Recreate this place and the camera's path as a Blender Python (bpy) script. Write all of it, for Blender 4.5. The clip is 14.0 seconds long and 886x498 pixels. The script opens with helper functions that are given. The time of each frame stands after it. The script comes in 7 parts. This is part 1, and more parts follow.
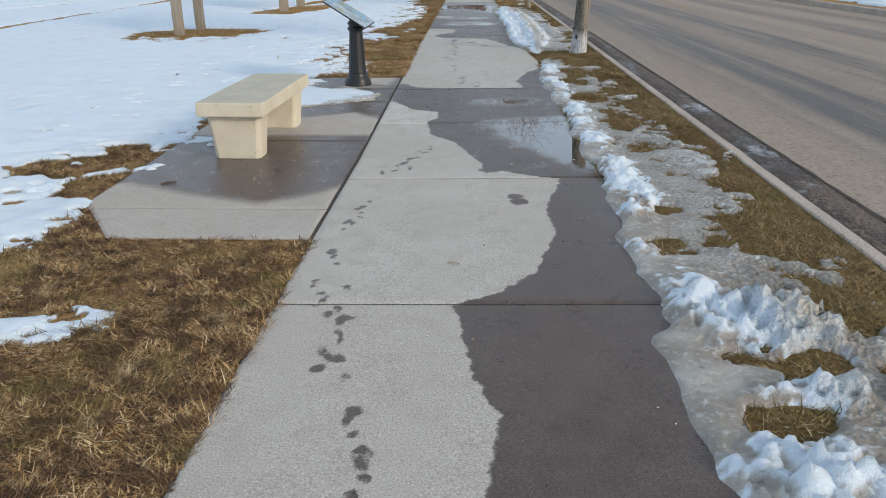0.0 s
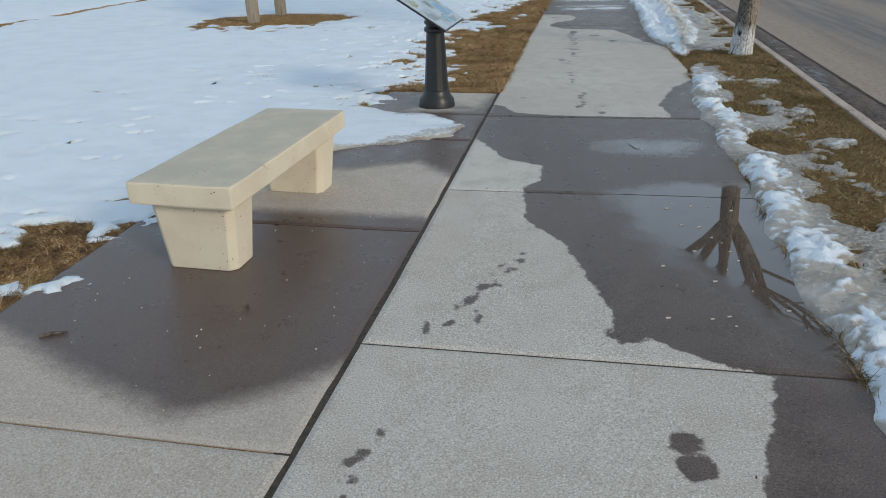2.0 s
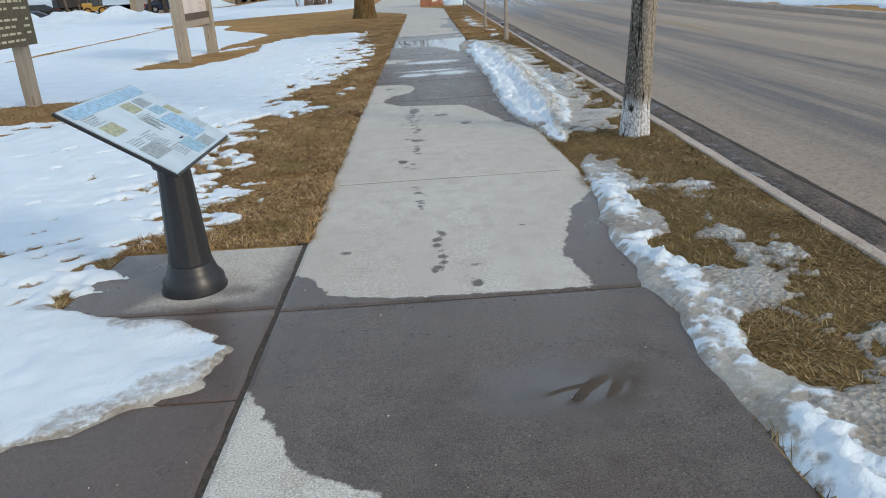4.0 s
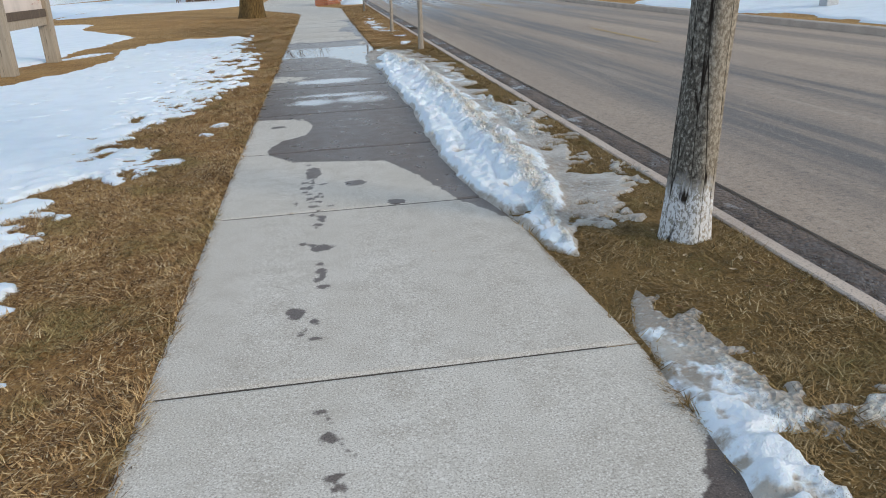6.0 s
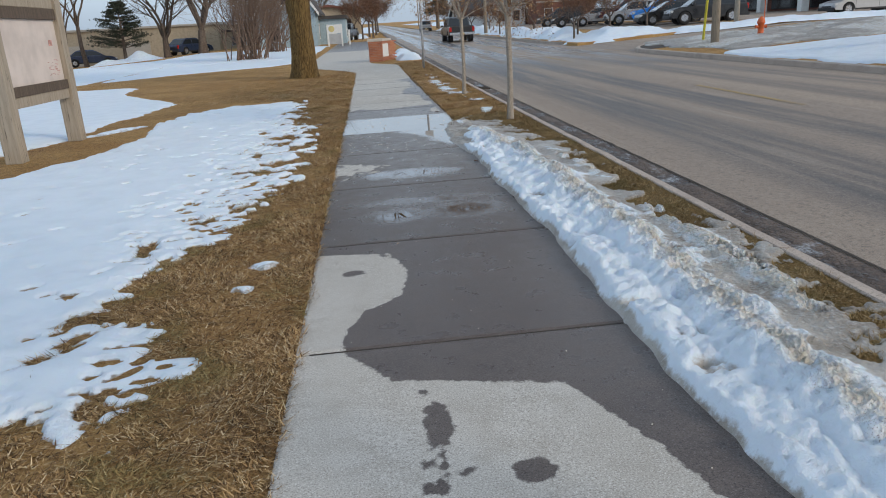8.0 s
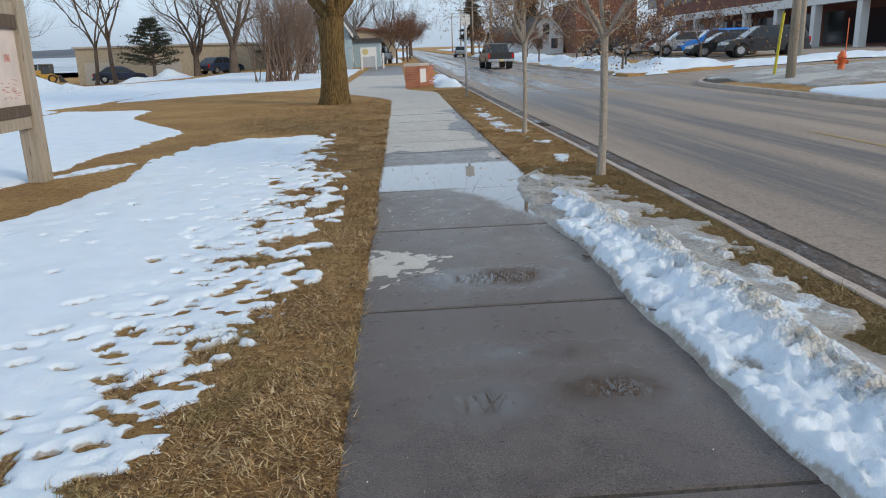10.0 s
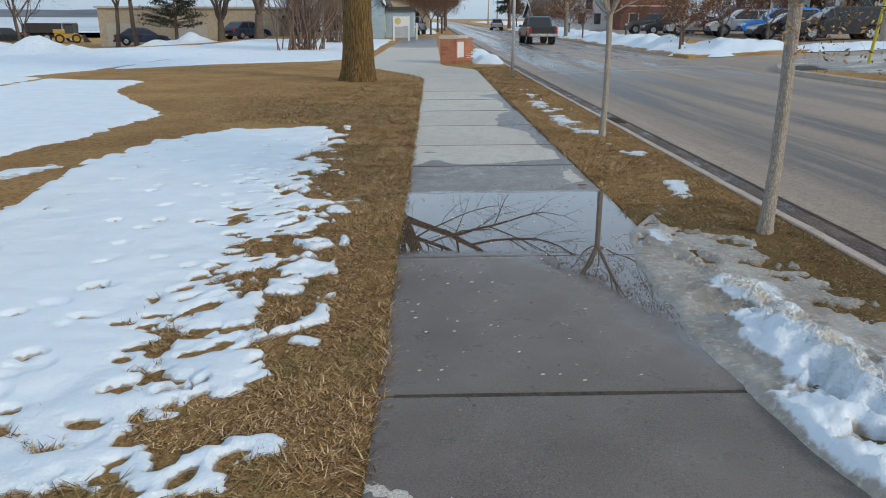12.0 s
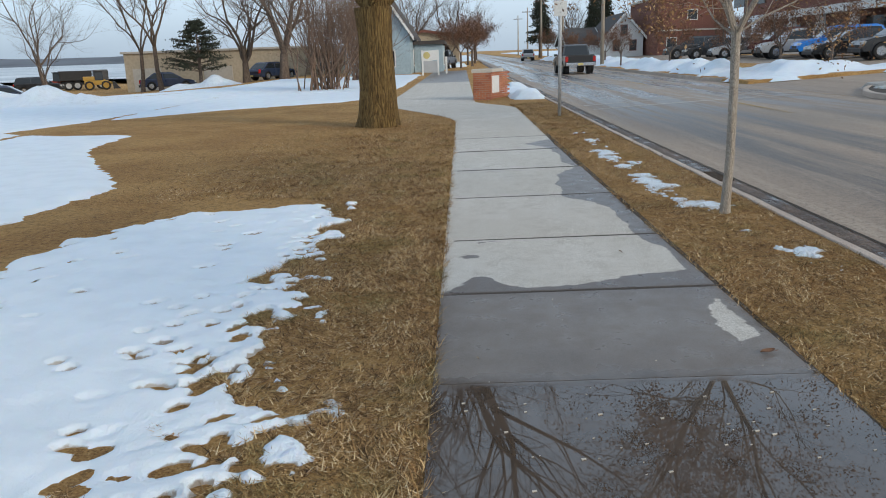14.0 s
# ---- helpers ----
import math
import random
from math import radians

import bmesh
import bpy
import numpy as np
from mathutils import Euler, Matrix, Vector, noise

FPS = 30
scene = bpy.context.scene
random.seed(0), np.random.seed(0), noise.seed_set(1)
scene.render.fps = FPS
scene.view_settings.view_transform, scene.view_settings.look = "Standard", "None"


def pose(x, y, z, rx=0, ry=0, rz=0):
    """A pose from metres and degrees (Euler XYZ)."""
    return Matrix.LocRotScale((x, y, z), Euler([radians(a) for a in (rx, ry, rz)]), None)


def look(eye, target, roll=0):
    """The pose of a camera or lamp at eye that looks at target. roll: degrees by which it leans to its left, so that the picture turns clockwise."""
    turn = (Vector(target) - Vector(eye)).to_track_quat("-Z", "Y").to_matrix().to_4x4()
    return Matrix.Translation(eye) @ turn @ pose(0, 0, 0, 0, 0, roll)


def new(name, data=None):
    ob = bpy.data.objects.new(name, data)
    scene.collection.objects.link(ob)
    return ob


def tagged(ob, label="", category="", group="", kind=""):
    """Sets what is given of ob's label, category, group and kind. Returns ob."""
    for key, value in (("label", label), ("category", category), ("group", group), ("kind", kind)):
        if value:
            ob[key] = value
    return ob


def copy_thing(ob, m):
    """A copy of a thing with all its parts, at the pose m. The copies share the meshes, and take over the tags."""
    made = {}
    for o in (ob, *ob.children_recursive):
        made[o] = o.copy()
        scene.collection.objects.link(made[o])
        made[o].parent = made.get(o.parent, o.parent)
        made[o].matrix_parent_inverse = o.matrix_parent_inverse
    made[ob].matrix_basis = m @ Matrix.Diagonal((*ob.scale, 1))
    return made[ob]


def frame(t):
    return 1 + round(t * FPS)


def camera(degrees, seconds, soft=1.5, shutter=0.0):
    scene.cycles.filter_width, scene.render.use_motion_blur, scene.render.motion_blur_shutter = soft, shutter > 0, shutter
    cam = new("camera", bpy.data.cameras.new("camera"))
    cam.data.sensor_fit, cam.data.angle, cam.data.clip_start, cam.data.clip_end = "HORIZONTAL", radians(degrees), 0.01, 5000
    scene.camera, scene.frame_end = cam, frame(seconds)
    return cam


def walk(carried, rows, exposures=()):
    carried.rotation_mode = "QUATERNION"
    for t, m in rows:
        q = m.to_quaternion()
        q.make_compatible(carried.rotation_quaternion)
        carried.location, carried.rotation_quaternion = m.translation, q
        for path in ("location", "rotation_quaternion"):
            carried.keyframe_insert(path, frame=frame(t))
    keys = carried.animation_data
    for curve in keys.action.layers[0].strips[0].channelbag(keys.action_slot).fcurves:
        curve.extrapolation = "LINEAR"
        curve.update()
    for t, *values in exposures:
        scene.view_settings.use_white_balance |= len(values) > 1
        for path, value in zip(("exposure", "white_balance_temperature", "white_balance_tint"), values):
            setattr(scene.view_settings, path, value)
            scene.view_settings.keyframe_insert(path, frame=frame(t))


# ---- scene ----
# camera and walk
cam = camera(62.4, 14.0, 1.0)
PATH = [
    (0, (0.174, 0.962, 1.342), (0.103, 2.817, 0.599), -0.3),
    (0.5, (0.184, 1.568, 1.352), (0.088, 3.433, 0.636), -2.4),
    (1, (0.219, 2.165, 1.346), (0.01, 4.029, 0.651), -4.4),
    (1.5, (0.137, 2.8, 1.356), (-0.222, 4.623, 0.616), -2.8),
    (2, (0.116, 3.38, 1.341), (-0.244, 5.176, 0.538), -1.2),
    (2.5, (0.118, 4.018, 1.333), (-0.169, 5.849, 0.583), -1.0),
    (3, (0.1, 4.695, 1.325), (-0.014, 6.547, 0.579), -2.8),
    (3.5, (0.081, 5.361, 1.33), (0.029, 7.223, 0.603), -2.7),
    (4, (0.084, 6.035, 1.32), (0.092, 7.911, 0.626), -3.3),
    (4.2, (0.094, 6.276, 1.29), (0.126, 8.155, 0.606), -3.7),
    (6.3, (0.028, 9.234, 1.309), (0.364, 11.073, 0.598), -2.0),
    (6.5, (0.014, 9.545, 1.334), (0.406, 11.385, 0.655), -2.2),
    (7, (-0.017, 10.289, 1.324), (0.53, 12.091, 0.65), -1.2),
    (7.5, (-0.144, 10.851, 1.378), (0.174, 12.73, 0.773), -3.5),
    (8, (-0.245, 11.516, 1.376), (-0.084, 13.422, 0.793), -3.3),
    (8.5, (-0.295, 12.162, 1.361), (-0.198, 14.071, 0.773), -2.85),
    (8.7, (-0.334, 12.377, 1.399), (-0.237, 14.292, 0.83), -2.3),
    (10.8, (-0.438, 15.595, 1.349), (-0.339, 17.525, 0.835), -1.1),
    (11, (-0.452, 15.898, 1.367), (-0.349, 17.828, 0.851), 0.4),
    (11.5, (-0.488, 16.653, 1.346), (-0.385, 18.567, 0.775), 1.6),
    (12, (-0.471, 17.477, 1.343), (-0.442, 19.389, 0.758), 0.2),
    (12.5, (-0.455, 18.287, 1.346), (-0.464, 20.191, 0.734), -0.2),
    (13, (-0.442, 19.06, 1.353), (-0.478, 20.972, 0.768), -1.3),
    (13.5, (-0.498, 19.805, 1.354), (-0.565, 21.718, 0.773), -2.0),
    (14, (-0.52, 20.537, 1.353), (-0.585, 22.471, 0.85), -2.0),
]
walk(cam, [(t, look(eye, target, roll)) for t, eye, target, roll in PATH],
     [(0, 0.03, 6360, 8), (0.5, 0.0, 6340, 7), (1.5, -0.12, 6300, 6), (2, -0.18, 6300, 6), (2.5, -0.1, 6290, 7), (3.5, 0.06, 6280, 7), (6.5, 0.15, 6370, 9), (7, 0.1, 6370, 10), (8, -0.08, 6280, 9), (8.5, -0.06, 6240, 9), (11, 0.04, 6240, 7), (12, 0.0, 6190, 6), (14, 0.02, 6270, 7)])

# world and sun: thin overcast, weak warm sun from behind on the road side
SUN_EL, SUN_AZ = radians(24), radians(128)   # azimuth clockwise from +y
world = bpy.data.worlds.new("world")
scene.world = world
world.use_nodes = True
wn, wl = world.node_tree.nodes, world.node_tree.links
wn.clear()
w_out = wn.new("ShaderNodeOutputWorld")
w_bg = wn.new("ShaderNodeBackground")
w_sky = wn.new("ShaderNodeTexSky")
w_sky.sky_type, w_sky.sun_disc = "NISHITA", False
w_sky.sun_elevation, w_sky.sun_rotation = SUN_EL, SUN_AZ
w_sky.air_density, w_sky.dust_density, w_sky.ozone_density = 1.0, 3.0, 1.5
w_cloud = wn.new("ShaderNodeTexNoise")
w_cloud.inputs["Scale"].default_value, w_cloud.inputs["Detail"].default_value = 1.6, 5
w_map = wn.new("ShaderNodeMapping")
w_map.inputs["Scale"].default_value = (1, 1, 3.5)
w_tc = wn.new("ShaderNodeTexCoord")
w_ramp = wn.new("ShaderNodeValToRGB")
w_ramp.color_ramp.elements[0].color = (5.15, 6.4, 8.0, 1)
w_ramp.color_ramp.elements[1].color = (7.6, 8.75, 10.1, 1)
w_ramp.color_ramp.elements[0].position, w_ramp.color_ramp.elements[1].position = 0.3, 0.75
w_mix = wn.new("ShaderNodeMix")
w_mix.data_type = "RGBA"
w_mix.inputs["Factor"].default_value = 0.72
wl.new(w_tc.outputs["Generated"], w_map.inputs["Vector"])
wl.new(w_map.outputs[0], w_cloud.inputs["Vector"])
wl.new(w_cloud.outputs["Fac"], w_ramp.inputs["Fac"])
wl.new(w_sky.outputs[0], w_mix.inputs["A"])
wl.new(w_ramp.outputs[0], w_mix.inputs["B"])
# sky gain by height: a bright low band is added to lift puddle reflections
w_sep = wn.new("ShaderNodeSeparateXYZ")
wl.new(w_tc.outputs["Generated"], w_sep.inputs[0])
w_el = wn.new("ShaderNodeValToRGB")
for e_ in range(3):
    w_el.color_ramp.elements.new(0.5)
for e_, (at_, value) in zip(w_el.color_ramp.elements, ((0.0, 0.56), (0.09, 0.76), (0.20, 0.94), (0.55, 0.60), (1.0, 0.52))):
    e_.position, e_.color = at_, (value, value, value, 1)
wl.new(w_sep.outputs["Z"], w_el.inputs["Fac"])
w_gain = wn.new("ShaderNodeMath")
w_gain.operation = "MULTIPLY"
w_gain.inputs[1].default_value = 2.6
wl.new(w_el.outputs["Color"], w_gain.inputs[0])
w_lift = wn.new("ShaderNodeVectorMath")
w_lift.operation = "SCALE"
wl.new(w_mix.outputs["Result"], w_lift.inputs[0])
wl.new(w_gain.outputs[0], w_lift.inputs["Scale"])
wl.new(w_lift.outputs[0], w_bg.inputs["Color"])
w_bg.inputs["Strength"].default_value = 0.063
wl.new(w_bg.outputs[0], w_out.inputs[0])

sun_data = bpy.data.lights.new("sun", "SUN")
sun_data.energy, sun_data.angle, sun_data.color = 1.45, radians(10), (1.0, 0.83, 0.63)
sun = new("sun", sun_data)
SUN_DIR = Vector((math.sin(SUN_AZ) * math.cos(SUN_EL), math.cos(SUN_AZ) * math.cos(SUN_EL), math.sin(SUN_EL)))
sun.matrix_world = look(SUN_DIR * 60, (0, 0, 0))

# ---- materials ----


class Mat:
    """A node material with a Principled shader and short ways to add nodes."""

    def __init__(self, name, color=(0.5, 0.5, 0.5), rough=0.8, metal=0.0, spec=0.5):
        self.m = bpy.data.materials.new(name)
        self.m.use_nodes = True
        self.n, self.l = self.m.node_tree.nodes, self.m.node_tree.links
        self.p = self.n["Principled BSDF"]
        self.p.inputs["Base Color"].default_value = (*color, 1)
        self.p.inputs["Roughness"].default_value = rough
        self.p.inputs["Metallic"].default_value = metal
        self.p.inputs["Specular IOR Level"].default_value = spec

    def world(self, scale=(1, 1, 1), rot=(0, 0, 0)):
        g, m = self.n.new("ShaderNodeNewGeometry"), self.n.new("ShaderNodeMapping")
        m.inputs["Scale"].default_value = scale
        m.inputs["Rotation"].default_value = rot
        self.l.new(g.outputs["Position"], m.inputs["Vector"])
        return m.outputs[0]

    def local(self, scale=(1, 1, 1)):
        g, m = self.n.new("ShaderNodeTexCoord"), self.n.new("ShaderNodeMapping")
        m.inputs["Scale"].default_value = scale
        self.l.new(g.outputs["Object"], m.inputs["Vector"])
        return m.outputs[0]

    def noise(self, vec, scale, detail=4, rough=0.55):
        t = self.n.new("ShaderNodeTexNoise")
        t.inputs["Scale"].default_value, t.inputs["Detail"].default_value = scale, detail
        t.inputs["Roughness"].default_value = rough
        self.l.new(vec, t.inputs["Vector"])
        return t.outputs["Fac"]

    def voronoi(self, vec, scale, feature="F1", out="Distance"):
        t = self.n.new("ShaderNodeTexVoronoi")
        t.feature = feature
        t.inputs["Scale"].default_value = scale
        self.l.new(vec, t.inputs["Vector"])
        return t.outputs[out]

    def ramp(self, fac, *stops):
        r = self.n.new("ShaderNodeValToRGB")
        el = r.color_ramp.elements
        while len(el) < len(stops):
            el.new(0.5)
        for e, (pos, col) in zip(el, stops):
            e.position = pos
            e.color = (col, col, col, 1) if isinstance(col, (int, float)) else (*col, 1)
        self.l.new(fac, r.inputs["Fac"])
        return r.outputs["Color"]

    def mix(self, fac, a, b, mode="MIX"):
        x = self.n.new("ShaderNodeMix")
        x.data_type, x.blend_type = "RGBA", mode
        for key, v in (("Factor", fac), ("A", a), ("B", b)):
            s = [i for i in x.inputs if i.name == key and i.type == ("VALUE" if key == "Factor" else "RGBA")][0]
            if isinstance(v, (int, float)):
                s.default_value = v if key == "Factor" else (v, v, v, 1)
            elif isinstance(v, tuple):
                s.default_value = (*v, 1)
            else:
                self.l.new(v, s)
        return [o for o in x.outputs if o.type == "RGBA"][0]

    def math(self, op, a, b=0.0, clamp=False):
        x = self.n.new("ShaderNodeMath")
        x.operation, x.use_clamp = op, clamp
        for s, v in zip(x.inputs, (a, b)):
            if isinstance(v, (int, float)):
                s.default_value = v
            else:
                self.l.new(v, s)
        return x.outputs[0]

    def step(self, v, lo, hi):
        x = self.n.new("ShaderNodeMapRange")
        x.interpolation_type = "SMOOTHSTEP"
        x.inputs["From Min"].default_value, x.inputs["From Max"].default_value = lo, hi
        self.l.new(v, x.inputs["Value"])
        return x.outputs[0]

    def attr(self, name):
        a = self.n.new("ShaderNodeAttribute")
        a.attribute_name = name
        return a.outputs["Fac"]

    def island(self):
        return self.n.new("ShaderNodeNewGeometry").outputs["Random Per Island"]

    def rnd(self):
        return self.n.new("ShaderNodeObjectInfo").outputs["Random"]

    def set(self, **kw):
        for k, v in kw.items():
            s = self.p.inputs[{"color": "Base Color", "rough": "Roughness", "metal": "Metallic", "spec": "Specular IOR Level", "emit": "Emission Color", "alpha": "Alpha"}[k]]
            if isinstance(v, (int, float)):
                s.default_value = v
            elif isinstance(v, tuple):
                s.default_value = (*v, 1)
            else:
                self.l.new(v, s)
        return self

    def bump(self, height, strength=0.5, dist=0.01):
        b = self.n.new("ShaderNodeBump")
        b.inputs["Distance"].default_value = dist
        if isinstance(strength, (int, float)):
            b.inputs["Strength"].default_value = strength
        else:
            self.l.new(strength, b.inputs["Strength"])
        self.l.new(height, b.inputs["Height"])
        self.l.new(b.outputs[0], self.p.inputs["Normal"])
        return self


def concrete_slab():
    k = Mat("pavement_concrete")
    v = k.world()
    big, mid, fine = k.noise(v, 0.9, 4), k.noise(v, 7, 5), k.noise(v, 165, 4, 0.62)
    coarse, broom = k.noise(v, 55, 4, 0.65), k.noise(k.world((0.12, 1, 1)), 190, 3, 0.6)
    stones = k.voronoi(v, 85, "F1", "Color")
    dry = k.mix(k.step(big, 0.3, 0.7), (0.58, 0.545, 0.485), (0.68, 0.65, 0.60))
    dry = k.mix(k.step(mid, 0.42, 0.75), dry, (0.50, 0.465, 0.41))
    dry = k.mix(k.math("MULTIPLY", k.step(coarse, 0.52, 0.74), 0.35), dry, (0.40, 0.365, 0.32))
    dry = k.mix(k.math("MULTIPLY", k.step(fine, 0.51, 0.63), 0.85), dry, (0.27, 0.25, 0.22))
    dry = k.mix(k.step(fine, 0.46, 0.35), dry, (0.88, 0.86, 0.82))
    dry = k.mix(k.math("MULTIPLY", k.step(broom, 0.52, 0.72), 0.35), dry, (0.40, 0.37, 0.33))
    dry = k.mix(k.math("MULTIPLY", k.rnd(), 0.22), dry, (0.50, 0.45, 0.385))
    wetc = k.mix(k.step(mid, 0.35, 0.7), (0.098, 0.076, 0.066), (0.145, 0.117, 0.102))
    wetc = k.mix(k.math("MULTIPLY", k.step(big, 0.42, 0.68), 0.6), wetc, (0.155, 0.128, 0.112))
    wetc = k.mix(k.step(fine, 0.5, 0.66), wetc, (0.048, 0.038, 0.034))
    wetc = k.mix(k.step(fine, 0.42, 0.32), wetc, (0.235, 0.205, 0.185))
    wetc = k.mix(k.math("MULTIPLY", k.step(coarse, 0.44, 0.30), 0.5), wetc, (0.19, 0.165, 0.15))
    # stray pale pebbles show in the worn face
    pebble = k.math("MULTIPLY", k.step(k.voronoi(v, 85), 0.26, 0.16), k.step(stones, 0.70, 0.78))
    dry = k.mix(k.math("MULTIPLY", pebble, 0.6), dry, (0.30, 0.26, 0.215))
    wetc = k.mix(k.math("MULTIPLY", pebble, 0.5), wetc, (0.24, 0.20, 0.175))
    pink = k.attr("tint")
    dry = k.mix(pink, dry, (0.40, 0.33, 0.275))
    wetc = k.mix(pink, wetc, (0.115, 0.080, 0.067))
    wetc = k.mix(k.attr("dried"), wetc, k.mix(k.step(mid, 0.35, 0.7), (0.33, 0.295, 0.26), (0.25, 0.22, 0.19)))
    edge = k.math("ADD", k.attr("wet"), k.math("MULTIPLY", k.math("SUBTRACT", k.noise(v, 14, 6, 0.65), 0.5), 0.09))
    soft = k.attr("soft")
    wet = k.mix(soft, k.step(edge, -0.006, 0.008), k.step(edge, -0.09, 0.07))
    deep = k.step(k.math("ADD", k.attr("deep"), k.math("MULTIPLY", k.math("SUBTRACT", k.noise(v, 5, 5, 0.6), 0.5), 0.25)), -0.12, 0.10)
    col = k.mix(wet, dry, wetc)
    col = k.mix(deep, col, k.mix(k.step(mid, 0.4, 0.7), (0.092, 0.070, 0.056), (0.066, 0.051, 0.041)))
    rgh = k.mix(deep, k.mix(wet, 0.86, k.ramp(mid, (0.3, 0.24), (0.7, 0.42))), 0.012)
    h = k.math("ADD", k.math("ADD", k.math("MULTIPLY", fine, 0.6), k.math("MULTIPLY", coarse, 0.25)), k.math("MULTIPLY", k.noise(v, 420, 2), 0.5))
    strength = k.math("MULTIPLY", k.math("SUBTRACT", 1.0, deep), k.math("SUBTRACT", 0.65, k.math("MULTIPLY", wet, 0.38)))
    k.set(color=col, rough=rgh, spec=0.5).bump(h, strength, 0.0035)
    k.l.new(k.math("ADD", 1.38, k.math("MULTIPLY", deep, 0.55)), k.p.inputs["IOR"])
    return k.m


def lawn_mat(name="dead_lawn", wet=1.0):
    k = Mat(name)
    v = k.world()
    a, b, c = k.noise(v, 0.7, 4), k.noise(v, 6, 5, 0.65), k.noise(v, 90, 4, 0.7)
    clump = k.noise(v, 19, 5, 0.7)
    col = k.mix(k.step(a, 0.35, 0.65), (0.40, 0.215, 0.075), (0.55, 0.33, 0.125))
    col = k.mix(k.math("MULTIPLY", k.step(b, 0.50, 0.74), 0.8), col, (0.23, 0.135, 0.056))
    col = k.mix(k.math("MULTIPLY", k.step(clump, 0.50, 0.64), 0.65), col, (0.115, 0.066, 0.034))
    col = k.mix(k.math("MULTIPLY", k.step(clump, 0.46, 0.32), 0.5), col, (0.66, 0.44, 0.20))
    col = k.mix(k.step(c, 0.48, 0.7), col, (0.64, 0.42, 0.19))
    col = k.mix(k.step(c, 0.43, 0.30), col, (0.06, 0.037, 0.021))
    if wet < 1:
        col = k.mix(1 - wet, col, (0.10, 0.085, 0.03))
    k.set(color=col, rough=0.95, spec=0.2).bump(k.math("ADD", c, k.math("ADD", k.math("MULTIPLY", b, 0.8), k.math("MULTIPLY", clump, 1.2))), 1.0, 0.035)
    return k.m


def blade_mat(name="dead_grass_blades", wet=1.0, hollow=0.3, low=0.47):
    k = Mat(name)
    r = k.island()
    v = k.world()
    col = k.ramp(r, (0.0, (0.045, 0.026, 0.015)), (0.3, (0.20, 0.110, 0.047)), (0.6, (0.46, 0.27, 0.112)), (0.85, (0.70, 0.475, 0.23)), (1.0, (0.86, 0.70, 0.44)))
    # sodden hollows, olive patches and bleached tufts
    col = k.mix(k.math("MULTIPLY", k.step(k.noise(v, 7.5, 5, 0.65), low, low + 0.12), hollow), col, k.mix(r, (0.026, 0.016, 0.012), (0.20, 0.110, 0.062)))
    col = k.mix(k.math("MULTIPLY", k.step(k.noise(v, 2.1, 5, 0.65), 0.48, 0.66), 0.7), col, k.mix(r, (0.10, 0.078, 0.026), (0.38, 0.29, 0.105)))
    col = k.mix(k.math("MULTIPLY", k.step(k.noise(v, 4.6, 5, 0.65), 0.44, 0.30), 0.7), col, k.mix(r, (0.34, 0.215, 0.10), (0.84, 0.64, 0.37)))
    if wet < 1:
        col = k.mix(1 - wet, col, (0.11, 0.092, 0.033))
    k.set(color=col, rough=0.85, spec=0.2)
    return k.m


def snow_mat():
    k = Mat("old_snow")
    v = k.world()
    white = k.attr("white")
    a, b, c = k.noise(v, 3, 4), k.noise(v, 30, 5, 0.7), k.noise(v, 170, 3)
    snow = k.mix(k.step(a, 0.35, 0.75), (0.775, 0.85, 0.925), (0.715, 0.79, 0.865))
    dirt = k.step(k.math("MULTIPLY", k.attr("dirt"), k.noise(v, 9, 5, 0.7)), 0.22, 0.62)
    snow = k.mix(dirt, snow, (0.64, 0.58, 0.48))
    speck = k.math("MULTIPLY", k.step(k.voronoi(v, 170), 0.30, 0.18), k.step(k.math("MULTIPLY", k.attr("dirt"), k.noise(v, 6, 3)), 0.14, 0.34))
    snow = k.mix(speck, snow, (0.16, 0.13, 0.10))
    ice = k.mix(k.step(a, 0.4, 0.65), (0.31, 0.27, 0.225), (0.47, 0.44, 0.395))
    ice = k.mix(k.step(b, 0.5, 0.7), ice, (0.56, 0.55, 0.53))
    ice = k.mix(k.step(b, 0.40, 0.28), ice, (0.20, 0.175, 0.14))
    w = k.step(k.math("ADD", white, k.math("MULTIPLY", k.math("SUBTRACT", b, 0.5), 0.5)), 0.3, 0.6)
    k.set(color=k.mix(w, ice, snow), rough=k.mix(w, 0.32, 0.75), spec=0.4)
    k.p.inputs["Subsurface Weight"].default_value = 0.12
    k.p.inputs["Subsurface Radius"].default_value = (0.02, 0.035, 0.05)
    grains = k.math("MULTIPLY", k.voronoi(v, 42), k.attr("dirt"))
    k.bump(k.math("ADD", k.math("ADD", b, k.math("MULTIPLY", c, 0.4)), k.math("MULTIPLY", grains, 1.6)), k.math("ADD", 0.35, k.math("MULTIPLY", k.attr("dirt"), 0.6)), 0.028)
    return k.m


